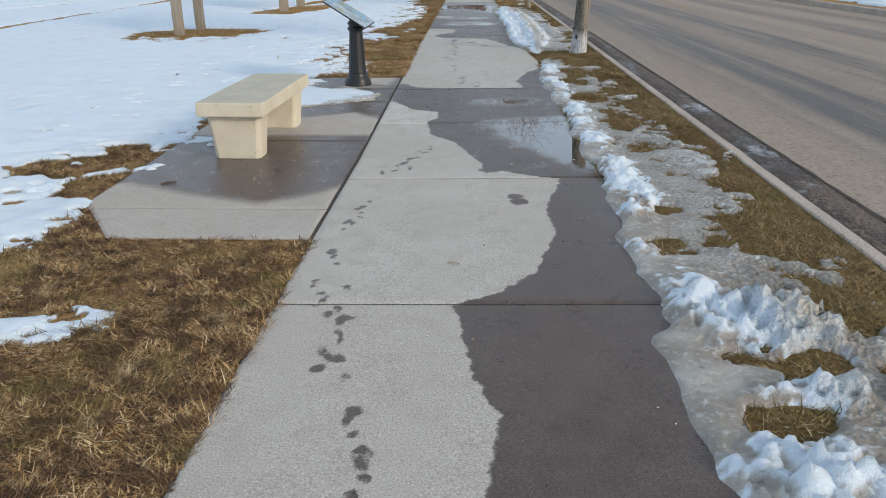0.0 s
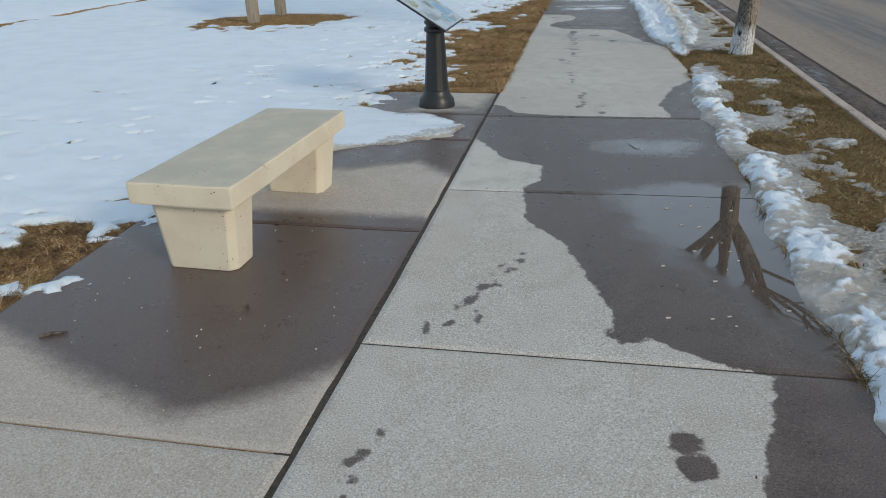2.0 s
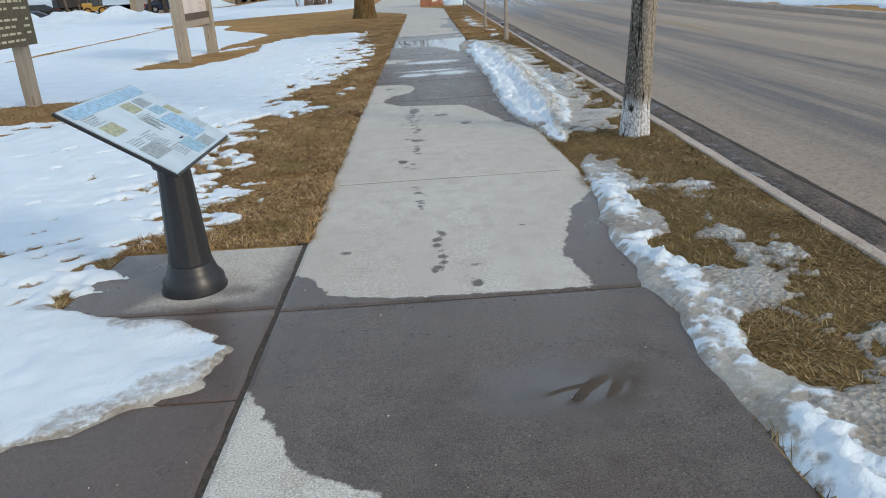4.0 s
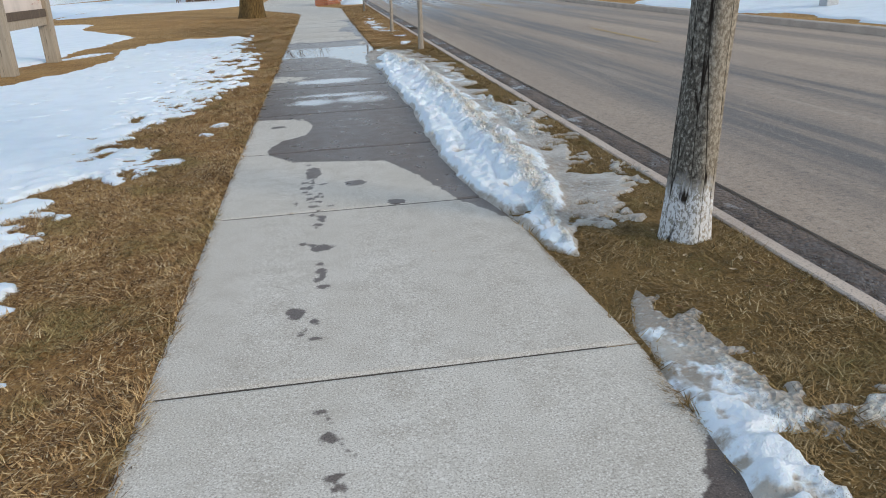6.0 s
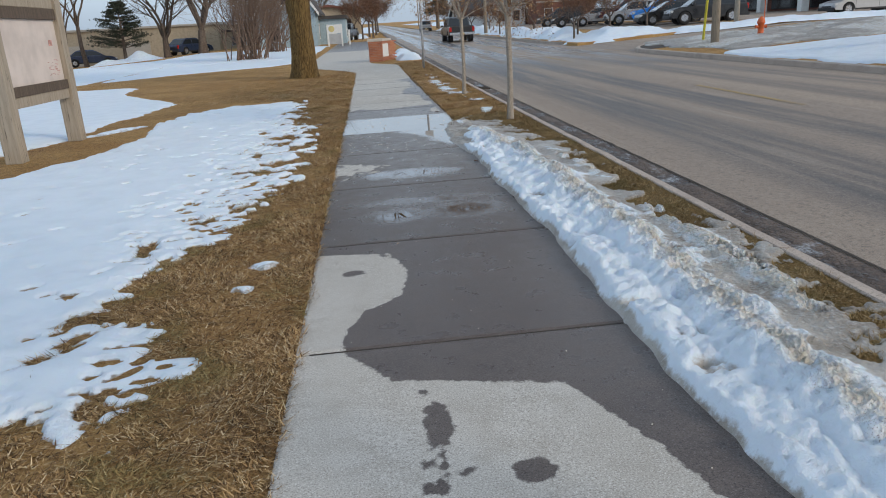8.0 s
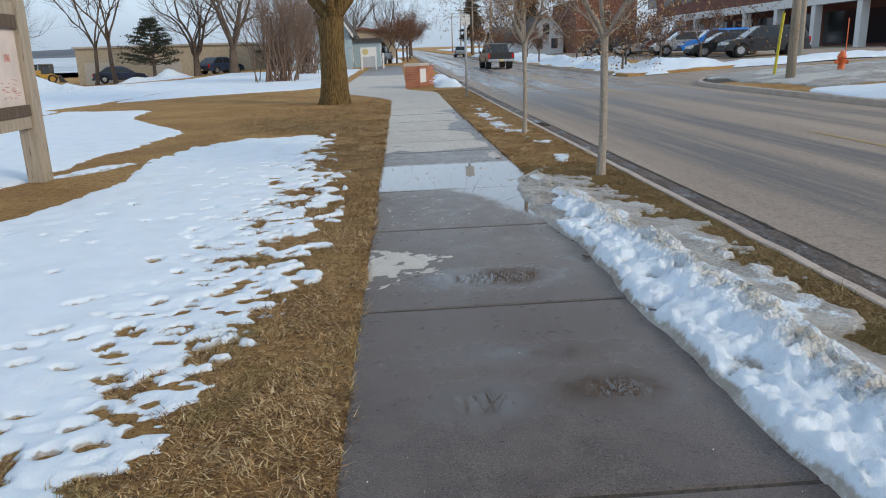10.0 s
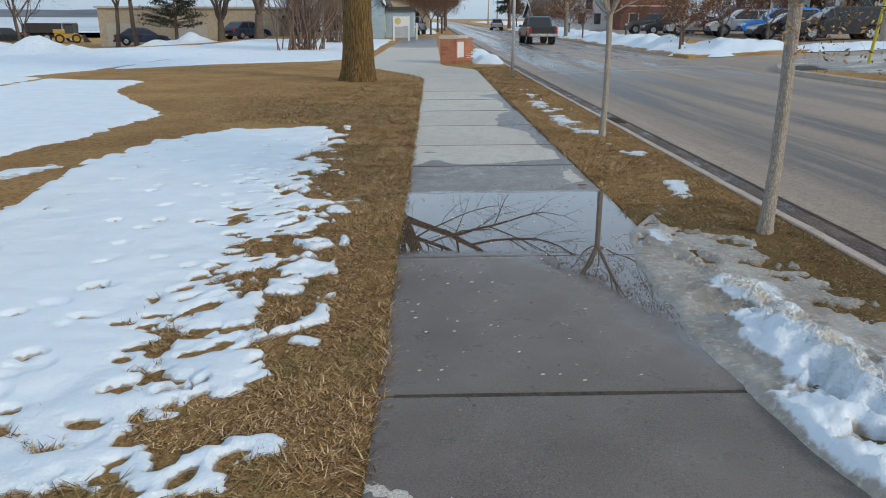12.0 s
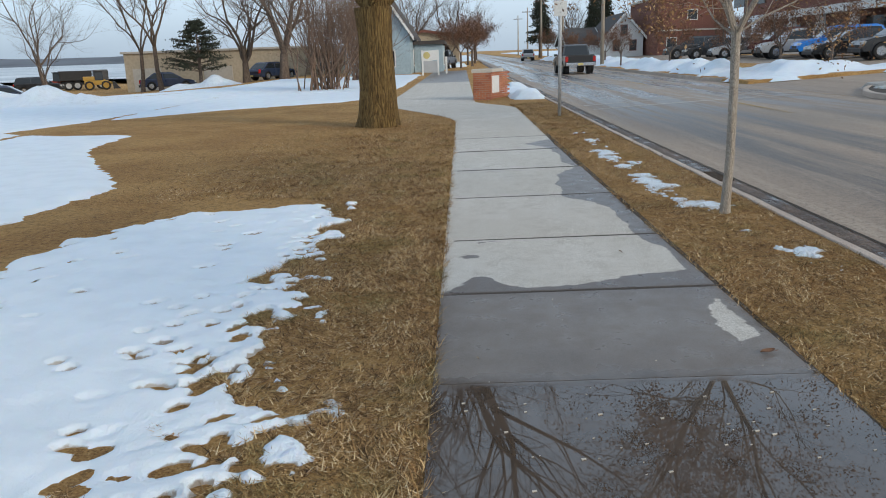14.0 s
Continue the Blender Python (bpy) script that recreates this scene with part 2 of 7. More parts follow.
def asphalt_mat():
    k = Mat("salted_asphalt")
    v = k.world()
    streak = k.noise(k.world((1.1, 0.035, 1)), 1.0, 5, 0.6)
    wisps = k.noise(k.world((1, 0.045, 1)), 4.5, 5, 0.65)
    fine = k.noise(v, 120, 3, 0.7)
    patch = k.noise(v, 0.35, 5)
    grit = k.voronoi(v, 70)
    grain = k.noise(v, 26, 5, 0.75)
    sep = k.n.new("ShaderNodeSeparateXYZ")
    k.l.new(k.world(), sep.inputs[0])
    # tyres keep four bands dark; salt dries pale between them
    across = k.math("ADD", sep.outputs["X"], k.math("MULTIPLY", k.math("SUBTRACT", streak, 0.5), 0.9))

    def band(at, half):
        return k.step(k.math("ABSOLUTE", k.math("SUBTRACT", across, at)), half, half * 0.35)

    track = k.math("MAXIMUM", k.math("MAXIMUM", band(3.95, 0.85), band(5.45, 0.55)), k.math("MULTIPLY", k.math("MAXIMUM", band(7.7, 0.6), band(9.2, 0.6)), 0.6))
    track = k.math("MULTIPLY", track, k.math("ADD", 0.35, k.math("MULTIPLY", k.step(wisps, 0.36, 0.60), 0.65)))
    col = k.mix(k.step(streak, 0.35, 0.65), (0.43, 0.335, 0.255), (0.33, 0.26, 0.205))
    col = k.mix(k.math("MULTIPLY", k.step(patch, 0.45, 0.7), 0.5), col, (0.39, 0.31, 0.24))
    col = k.mix(k.math("MULTIPLY", k.step(wisps, 0.44, 0.30), 0.4), col, (0.50, 0.42, 0.34))
    col = k.mix(k.math("MULTIPLY", track, 0.92), col, (0.098, 0.088, 0.084))
    col = k.mix(k.math("MULTIPLY", k.step(fine, 0.5, 0.72), 0.8), col, (0.075, 0.068, 0.063))
    col = k.mix(k.math("MULTIPLY", k.step(fine, 0.45, 0.3), 0.75), col, (0.44, 0.395, 0.345))
    col = k.mix(k.math("MULTIPLY", k.step(grain, 0.5, 0.66), 0.6), col, (0.11, 0.097, 0.088))
    col = k.mix(k.math("MULTIPLY", k.step(grain, 0.44, 0.32), 0.5), col, (0.46, 0.40, 0.335))
    # meltwater lies on the road from the crossing on
    film = k.math("MULTIPLY", k.step(sep.outputs["Y"], 27, 50), k.step(k.math("ADD", k.math("MULTIPLY", track, 0.35), wisps), 0.42, 0.68))
    film = k.math("MULTIPLY", film, k.step(sep.outputs["X"], 12.5, 9.0))
    col = k.mix(k.math("MULTIPLY", film, 0.6), col, (0.085, 0.082, 0.085))
    k.set(color=col, rough=k.mix(film, k.ramp(track, (0, 0.8), (1, 0.6)), 0.20), spec=0.5).bump(k.math("ADD", fine, grit), k.math("SUBTRACT", 0.55, k.math("MULTIPLY", film, 0.5)), 0.007)
    return k.m


def gutter_mat():
    k = Mat("wet_gutter_grit")
    v = k.world()
    a, b, g = k.noise(k.world((1, 0.4, 1)), 4, 5), k.noise(v, 45, 4, 0.7), k.voronoi(v, 38)
    sep = k.n.new("ShaderNodeSeparateXYZ")
    k.l.new(k.world(), sep.inputs[0])
    col = k.mix(k.step(a, 0.4, 0.65), (0.095, 0.068, 0.054), (0.21, 0.155, 0.12))
    # sludge lies in dark clods against the kerb
    clod = k.math("MULTIPLY", k.step(k.noise(v, 17, 5, 0.7), 0.46, 0.58), k.step(sep.outputs["X"], 2.55, 2.30))
    col = k.mix(clod, col, (0.040, 0.031, 0.027))
    col = k.mix(k.step(b, 0.52, 0.68), col, (0.045, 0.035, 0.03))
    col = k.mix(k.step(b, 0.42, 0.30), col, (0.25, 0.20, 0.165))
    icy = k.step(k.noise(k.world((1, 0.55, 1)), 2.6, 5, 0.65), 0.57, 0.66)
    col = k.mix(k.math("MULTIPLY", icy, k.step(b, 0.36, 0.55)), col, (0.48, 0.50, 0.53))
    col = k.mix(k.step(g, 0.30, 0.12), col, (0.13, 0.112, 0.097))
    k.set(color=col, rough=k.ramp(a, (0.38, 0.14), (0.48, 0.7))).bump(k.math("ADD", b, k.math("ADD", k.math("MULTIPLY", g, -1.0), k.math("MULTIPLY", clod, 1.2))), 0.9, 0.025)
    return k.m


def kerb_mat():
    k = Mat("kerb_concrete")
    v = k.world()
    a, f = k.noise(v, 2.2, 5), k.noise(v, 110, 3)
    col = k.mix(k.step(a, 0.35, 0.7), (0.54, 0.455, 0.385), (0.44, 0.36, 0.305))
    col = k.mix(k.step(f, 0.5, 0.7), col, (0.22, 0.19, 0.165))
    k.set(color=col, rough=0.9).bump(f, 0.5, 0.005)
    return k.m


def plain(name, color, rough=0.7, metal=0.0, grain=60, amount=0.25, bump=0.2, dist=0.004, spec=0.5):
    """A plain surface with fine grain and faint larger stains."""
    k = Mat(name, color, rough, metal, spec)
    v = k.world()
    f, s = k.noise(v, grain, 4), k.noise(v, grain / 14, 4)
    dark = tuple(c * (1 - amount) for c in color)
    light = tuple(min(1, c * (1 + amount * 0.6)) for c in color)
    col = k.mix(k.step(f, 0.35, 0.7), light, dark)
    col = k.mix(k.math("MULTIPLY", k.step(s, 0.45, 0.7), 0.5), col, dark)
    k.set(color=col, rough=rough).bump(f, bump, dist)
    return k.m


def bench_mat():
    k = Mat("cast_bench_concrete")
    v = k.world()
    f, pit, s = k.noise(v, 130, 3), k.voronoi(v, 42), k.noise(v, 5, 5)
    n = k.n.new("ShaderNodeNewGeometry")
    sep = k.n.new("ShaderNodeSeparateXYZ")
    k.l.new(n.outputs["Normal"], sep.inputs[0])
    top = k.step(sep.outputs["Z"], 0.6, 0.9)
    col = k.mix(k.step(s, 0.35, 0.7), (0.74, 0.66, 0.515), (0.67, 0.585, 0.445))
    # upward faces take this greyer, darker tone; the sides stay cream
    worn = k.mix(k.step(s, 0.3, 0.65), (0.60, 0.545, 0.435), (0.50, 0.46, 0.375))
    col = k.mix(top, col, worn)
    pits = k.math("MULTIPLY", k.step(pit, 0.17, 0.10), k.step(k.noise(v, 11, 4), 0.50, 0.60))
    col = k.mix(pits, col, (0.17, 0.13, 0.085))
    k.set(color=col, rough=0.88).bump(k.math("SUBTRACT", k.math("MULTIPLY", f, 0.5), pits), 0.6, 0.006)
    return k.m


def bark_mat(name, a, b, c, scale=9, stretch=0.18, depth=0.012, lichen=None):
    k = Mat(name, a, 0.95)
    v = k.world((1, 1, stretch))
    n1, n2 = k.noise(v, scale, 6, 0.65), k.noise(v, scale * 6, 4, 0.6)
    crack = k.voronoi(k.world((1, 1, stretch * 0.6)), scale * 2.2, "DISTANCE_TO_EDGE")
    col = k.mix(k.step(n1, 0.35, 0.65), a, b)
    col = k.mix(k.math("MULTIPLY", k.step(crack, 0.09, 0.0), 0.75), col, c)
    col = k.mix(k.step(n2, 0.50, 0.70), col, c)
    col = k.mix(k.step(n2, 0.44, 0.32), col, tuple(min(1, q * 1.35) for q in b))
    if lichen:
        col = k.mix(k.step(k.noise(k.world(), 3.2, 4), 0.52, 0.68), col, lichen)
    k.set(color=col, rough=0.95, spec=0.2).bump(k.math("ADD", k.step(crack, 0.0, 0.25), n2), 0.8, depth)
    return k.m


def worn_paint(name, color):
    """Road paint, mostly worn through to the salted asphalt."""
    k = Mat(name, color, 0.85)
    v = k.world()
    left = k.math("MULTIPLY", k.step(k.noise(v, 0.22, 3), 0.34, 0.50), k.step(k.noise(v, 22, 5, 0.7), 0.38, 0.6))
    col = k.mix(k.step(k.noise(v, 90, 3), 0.4, 0.7), (0.36, 0.285, 0.22), (0.26, 0.21, 0.17))
    k.set(color=k.mix(left, col, color), rough=0.85, spec=0.4)
    return k.m


def paint_mat(name, color, rough=0.25, metal=0.35):
    k = Mat(name, color, rough, metal)
    dust = k.noise(k.local(), 3.0, 4)
    k.set(color=k.mix(k.math("MULTIPLY", k.step(dust, 0.4, 0.75), 0.12), color, (0.22, 0.2, 0.18)), rough=k.ramp(dust, (0.3, rough), (0.75, rough + 0.25)))
    k.p.inputs["Coat Weight"].default_value = 0.6
    k.p.inputs["Coat Roughness"].default_value = 0.08
    return k.m


def wood_mat(name, a, b):
    k = Mat(name, a, 0.85)
    v = k.local((14, 14, 0.8))
    g = k.noise(v, 2.2, 6, 0.65)
    col = k.mix(k.step(g, 0.35, 0.65), a, b)
    col = k.mix(k.step(k.noise(k.local((40, 40, 2)), 2, 3), 0.60, 0.72), col, tuple(x * 0.35 for x in a))
    k.set(color=col, rough=0.88).bump(g, 0.6, 0.006)
    return k.m


def brick_mat():
    k = Mat("red_brick")
    r = k.rnd()
    v = k.world()
    col = k.ramp(r, (0, (0.40, 0.155, 0.085)), (0.5, (0.48, 0.20, 0.11)), (1, (0.32, 0.11, 0.065)))
    col = k.mix(k.step(k.noise(v, 60, 4), 0.5, 0.75), col, (0.18, 0.07, 0.05))
    k.set(color=col, rough=0.9).bump(k.noise(v, 90, 3), 0.5, 0.005)
    return k.m


def glass_mat():
    k = Mat("dark_window_glass", (0.02, 0.024, 0.028), 0.04)
    k.set(rough=k.ramp(k.noise(k.world(), 3, 3), (0.3, 0.03), (0.7, 0.10)))
    return k.m


def water_mat():
    k = Mat("frozen_lake", (0.5, 0.53, 0.55), 0.35)
    s = k.noise(k.world((0.02, 0.1, 1)), 1.0, 5)
    k.set(color=k.mix(k.step(s, 0.4, 0.65), (0.34, 0.38, 0.41), (0.66, 0.68, 0.69)), rough=0.4)
    return k.m


M_SLAB, M_LAWN, M_BLADE, M_SNOW = concrete_slab(), lawn_mat(), blade_mat(), snow_mat()
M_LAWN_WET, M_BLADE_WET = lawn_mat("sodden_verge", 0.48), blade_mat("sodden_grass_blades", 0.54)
M_BLADE_SODDEN = blade_mat("flattened_wet_grass_blades", 1.0, 0.9, 0.44)
M_ROAD, M_GUTTER, M_KERB, M_BENCH = asphalt_mat(), gutter_mat(), kerb_mat(), bench_mat()
M_DIRT = plain("wet_soil", (0.06, 0.045, 0.032), 0.8, 0, 40, 0.4, 0.8, 0.02)
M_IRON = plain("black_painted_iron", (0.018, 0.018, 0.020), 0.38, 0, 80, 0.3, 0.15, 0.002)
M_BARK_PALE = bark_mat("pale_grey_bark", (0.23, 0.205, 0.175), (0.34, 0.315, 0.275), (0.085, 0.07, 0.056), 11, 0.16, 0.01, (0.46, 0.44, 0.40))
M_BARK_YOUNG = bark_mat("young_grey_bark", (0.32, 0.285, 0.24), (0.40, 0.36, 0.31), (0.19, 0.16, 0.13), 26, 0.5, 0.003)
M_BARK_OAK = bark_mat("furrowed_brown_bark", (0.165, 0.105, 0.040), (0.225, 0.15, 0.06), (0.055, 0.034, 0.016), 9, 0.10, 0.03)
M_BARK_FAR = bark_mat("dark_bare_twigs", (0.125, 0.095, 0.075), (0.17, 0.135, 0.11), (0.06, 0.045, 0.036), 6, 0.3, 0.01)
M_TWIG_RED = plain("russet_twigs", (0.20, 0.10, 0.075), 0.9, 0, 8, 0.4, 0.1)
M_SHRUB = plain("brown_shrub_twigs", (0.19, 0.125, 0.088), 0.9, 0, 8, 0.35, 0.1)
M_WHITEWASH = plain("chalky_trunk_paint", (0.66, 0.66, 0.65), 0.9, 0, 30, 0.4, 0.5, 0.006)
M_WOOD = wood_mat("weathered_grey_wood", (0.30, 0.25, 0.19), (0.38, 0.325, 0.255))
M_WOOD_DARK = wood_mat("dark_stained_wood", (0.085, 0.062, 0.045), (0.125, 0.092, 0.068))
M_BRICK, M_GLASS, M_WATER = brick_mat(), glass_mat(), water_mat()
M_MORTAR = plain("mortar", (0.36, 0.32, 0.28), 0.95)
M_STONE = plain("limestone_cap", (0.52, 0.48, 0.42), 0.85, 0, 30, 0.2, 0.4)
M_STEEL = plain("galvanised_steel", (0.48, 0.49, 0.50), 0.55, 0.25, 25, 0.2, 0.1)
M_RUBBER = plain("tyre_rubber", (0.018, 0.018, 0.018), 0.85)
M_CHROME = plain("bright_metal", (0.55, 0.55, 0.56), 0.25, 0.9, 40, 0.15, 0.05)
M_BLACK = plain("black_plastic", (0.022, 0.022, 0.024), 0.6)
M_RED = plain("red_lamp_lens", (0.45, 0.02, 0.015), 0.2)
M_LAMP = plain("clear_lamp_lens", (0.6, 0.6, 0.58), 0.15)
M_PLATE = plain("number_plate", (0.6, 0.5, 0.2), 0.5)
M_YELLOW = worn_paint("worn_yellow_road_paint", (0.46, 0.31, 0.08))
M_WHITE_LINE = worn_paint("worn_white_road_paint", (0.62, 0.61, 0.58))
M_ORANGE = plain("orange_hydrant_paint", (0.62, 0.12, 0.025), 0.5)
M_GUARD = plain("yellow_guy_guard", (0.62, 0.55, 0.05), 0.5)
M_CREAM = plain("cream_cladding", (0.48, 0.40, 0.29), 0.85, 0, 4, 0.12, 0.1)
M_WHITE = plain("white_paint", (0.72, 0.72, 0.70), 0.6, 0, 20, 0.1, 0.1)
M_BLUE = plain("pale_blue_cladding", (0.34, 0.44, 0.50), 0.75, 0, 6, 0.12, 0.1)
M_ROOF = plain("dark_roof_shingle", (0.075, 0.068, 0.065), 0.9, 0, 12, 0.35, 0.3)
M_REDWALL = plain("dark_red_brickwork", (0.20, 0.085, 0.062), 0.9, 0, 10, 0.25, 0.2)
M_NEEDLE = plain("dark_pine_needles", (0.035, 0.042, 0.026), 0.9, 0, 5, 0.4, 0.1)
M_LEAF = plain("dry_russet_leaves", (0.17, 0.085, 0.045), 0.85, 0, 8, 0.5, 0.1)
k = Mat("dry_tan_leaves", (0.3, 0.16, 0.07), 0.8)
k.set(color=k.ramp(k.island(), (0.0, (0.085, 0.045, 0.028)), (0.45, (0.235, 0.115, 0.052)), (0.8, (0.40, 0.23, 0.10)), (1.0, (0.50, 0.34, 0.17))), rough=0.8)
M_LEAF_DRY = k.m
M_HILL = plain("far_wooded_hills", (0.135, 0.15, 0.175), 1.0, 0, 0.02, 0.2, 0.0)

# ---- building helpers ----


def mesh_np(name, verts, faces, mat=None, smooth=False):
    """A mesh from an array of places and an array of equal-sided faces."""
    verts, faces = np.asarray(verts, dtype=np.float32), np.asarray(faces, dtype=np.int32)
    me = bpy.data.meshes.new(name)
    k = faces.shape[1]
    me.vertices.add(len(verts))
    me.vertices.foreach_set("co", verts.ravel())
    me.loops.add(faces.size)
    me.loops.foreach_set("vertex_index", faces.ravel())
    me.polygons.add(len(faces))
    me.polygons.foreach_set("loop_start", np.arange(0, faces.size, k, dtype=np.int32))
    me.polygons.foreach_set("use_smooth", np.full(len(faces), smooth))
    me.update(calc_edges=True)
    if mat:
        me.materials.append(mat)
    return me


def put(ob, parent):
    if parent is not None:
        ob.parent = parent
    return ob


def part(name, bm, material, parent=None, label="", smooth=False):
    """Links a bmesh (or a finished mesh) as one mesh object under a thing or a part."""
    if isinstance(bm, bmesh.types.BMesh):
        me = bpy.data.meshes.new(name)
        bmesh.ops.recalc_face_normals(bm, faces=bm.faces)
        bm.to_mesh(me)
        bm.free()
        if smooth:
            me.polygons.foreach_set("use_smooth", np.full(len(me.polygons), True))
    else:
        me = bm
    if not me.materials:
        me.materials.append(material)
    ob = put(new(name, me), parent)
    if label:
        ob["label"] = label
    return ob


def thing(name, m=None, label="", category="", group=""):
    ob = new(name)
    ob.empty_display_size = 0.2
    if m is not None:
        ob.matrix_world = m
    return tagged(ob, label, category, group)


def box(bm, x0, x1, y0, y1, z0, z1, bevel=0.0, taper=0.0):
    """A box; taper: metres by which each side of its top is drawn in."""
    v = [bm.verts.new(p) for p in ((x0, y0, z0), (x1, y0, z0), (x1, y1, z0), (x0, y1, z0),
         (x0 + taper, y0 + taper, z1), (x1 - taper, y0 + taper, z1), (x1 - taper, y1 - taper, z1), (x0 + taper, y1 - taper, z1))]
    f = [bm.faces.new([v[i] for i in q]) for q in ((3, 2, 1, 0), (4, 5, 6, 7), (0, 1, 5, 4), (1, 2, 6, 5), (2, 3, 7, 6), (3, 0, 4, 7))]
    if bevel:
        edges = list({e for q in f for e in q.edges})
        bmesh.ops.bevel(bm, geom=edges, offset=bevel, segments=2, affect="EDGES", profile=0.6)
    return bm


def boxed(*args, **kw):
    return box(bmesh.new(), *args, **kw)


def lathe(profile, n=24):
    """A turned body from (radius, height) pairs."""
    bm = bmesh.new()
    rings = [[bm.verts.new((r * math.cos(6.28318 * i / n), r * math.sin(6.28318 * i / n), z)) for i in range(n)] for r, z in profile]
    for a, b in zip(rings, rings[1:]):
        for i in range(n):
            bm.faces.new((a[i], a[(i + 1) % n], b[(i + 1) % n], b[i]))
    bm.faces.new(rings[0][::-1])
    bm.faces.new(rings[-1])
    return bm


def prism(bm, outline, y0, y1, axis="y"):
    """Extrudes an outline of (x, z) pairs from y0 to y1 (or of (y, z) pairs along x)."""
    a = [bm.verts.new((p, y0, q) if axis == "y" else (y0, p, q)) for p, q in outline]
    b = [bm.verts.new((p, y1, q) if axis == "y" else (y1, p, q)) for p, q in outline]
    bm.faces.new(a)
    bm.faces.new(b[::-1])
    for i in range(len(a)):
        j = (i + 1) % len(a)
        bm.faces.new((a[i], b[i], b[j], a[j]))
    return bm


# ---- fields: noise, signed distances, the lie of the land ----


def vnoise(x, y, seed=0):
    xi, yi = np.floor(x).astype(np.int64), np.floor(y).astype(np.int64)
    fx, fy = x - xi, y - yi
    fx, fy = fx * fx * (3 - 2 * fx), fy * fy * (3 - 2 * fy)

    def h(i, j):
        n = (i * 374761393 + j * 668265263 + seed * 974634777) & 0xFFFFFFFF
        n = ((n ^ (n >> 13)) * 1274126177) & 0xFFFFFFFF
        return ((n ^ (n >> 16)) & 0xFFFF) / 65535.0

    return (h(xi, yi) * (1 - fx) + h(xi + 1, yi) * fx) * (1 - fy) + (h(xi, yi + 1) * (1 - fx) + h(xi + 1, yi + 1) * fx) * fy - 0.5


def fbm(x, y, scale, octaves=4, seed=0, gain=0.5):
    out, a, s = 0.0, 1.0, scale
    for o in range(octaves):
        out = out + a * vnoise(x * s + 17.3 * o, y * s - 9.1 * o, seed + o)
        a, s = a * gain, s * 2.03
    return out


def poly_sd(x, y, pts):
    """Signed distance to a closed outline, positive inside."""
    d = np.full(x.shape, 1e9)
    inside = np.zeros(x.shape, dtype=bool)
    for (ax, ay), (bx, by) in zip(pts, pts[1:] + pts[:1]):
        ex, ey = bx - ax, by - ay
        t = np.clip(((x - ax) * ex + (y - ay) * ey) / max(ex * ex + ey * ey, 1e-9), 0, 1)
        d = np.minimum(d, np.hypot(x - ax - t * ex, y - ay - t * ey))
        if ay != by:
            c = ((ay > y) != (by > y)) & (x < (bx - ax) * (y - ay) / (by - ay) + ax)
            inside ^= c
    return np.where(inside, d, -d)


def oval_sd(x, y, cx, cy, rx, ry, turn=0.0):
    c, s = math.cos(radians(turn)), math.sin(radians(turn))
    u, v = ((x - cx) * c + (y - cy) * s) / rx, (-(x - cx) * s + (y - cy) * c) / ry
    return (1 - np.hypot(u, v)) * min(rx, ry)


def sstep(a, lo, hi):
    t = np.clip((a - lo) / (hi - lo), 0, 1)
    return t * t * (3 - 2 * t)


def land(x, y):
    """Height of the ground: level along the walk, rising very gently far ahead."""
    x, y = np.asarray(x, dtype=float), np.asarray(y, dtype=float)
    far = np.maximum(y - 30, 0)
    right = 0.052 * np.clip(x - 10.6, 0, 11.0)
    left = -0.06 * np.clip(-x - 14, 0, 20) * sstep(y, 45, 75) - 0.05 * np.clip(-x - 26, 0, 40) * (1 - sstep(y, 58, 78))
    return 0.0085 * far * far / (far + 25) + 0.012 * np.clip(x, -0.8, 2.1) + right + left


def lz(x, y):
    return float(land(x, y))


KERB_X, ROAD_DROP = 2.14, 0.13
JOINTS = [-2.0, -0.10, 1.82, 3.68, 5.52, 7.20, 8.94, 11.0, 12.94, 14.56, 16.26, 18.08, 19.96, 21.68, 23.42, 24.65, 25.96, 27.70, 29.52, 31.40, 33.20, 35.00]


def pave_edges(y):
    """Left and right edge of the pavement; it swings left past the brick wall."""
    swing = 2.2 * sstep(np.asarray(y, dtype=float), 36.5, 44.0)
    left = np.interp(y, [-5, 3, 6, 9.5, 14, 35], [-0.64, -0.64, -0.61, -0.63, -0.675, -0.69])
    right = np.interp(y, [-5, 3, 8, 11, 13, 15, 20, 23.5, 26, 35], [1.03, 1.02, 1.02, 1.08, 0.98, 0.95, 0.92, 0.95, 0.93, 0.90])
    return left - swing, right - 1.05 * sstep(np.asarray(y, dtype=float), 40.0, 43.6)


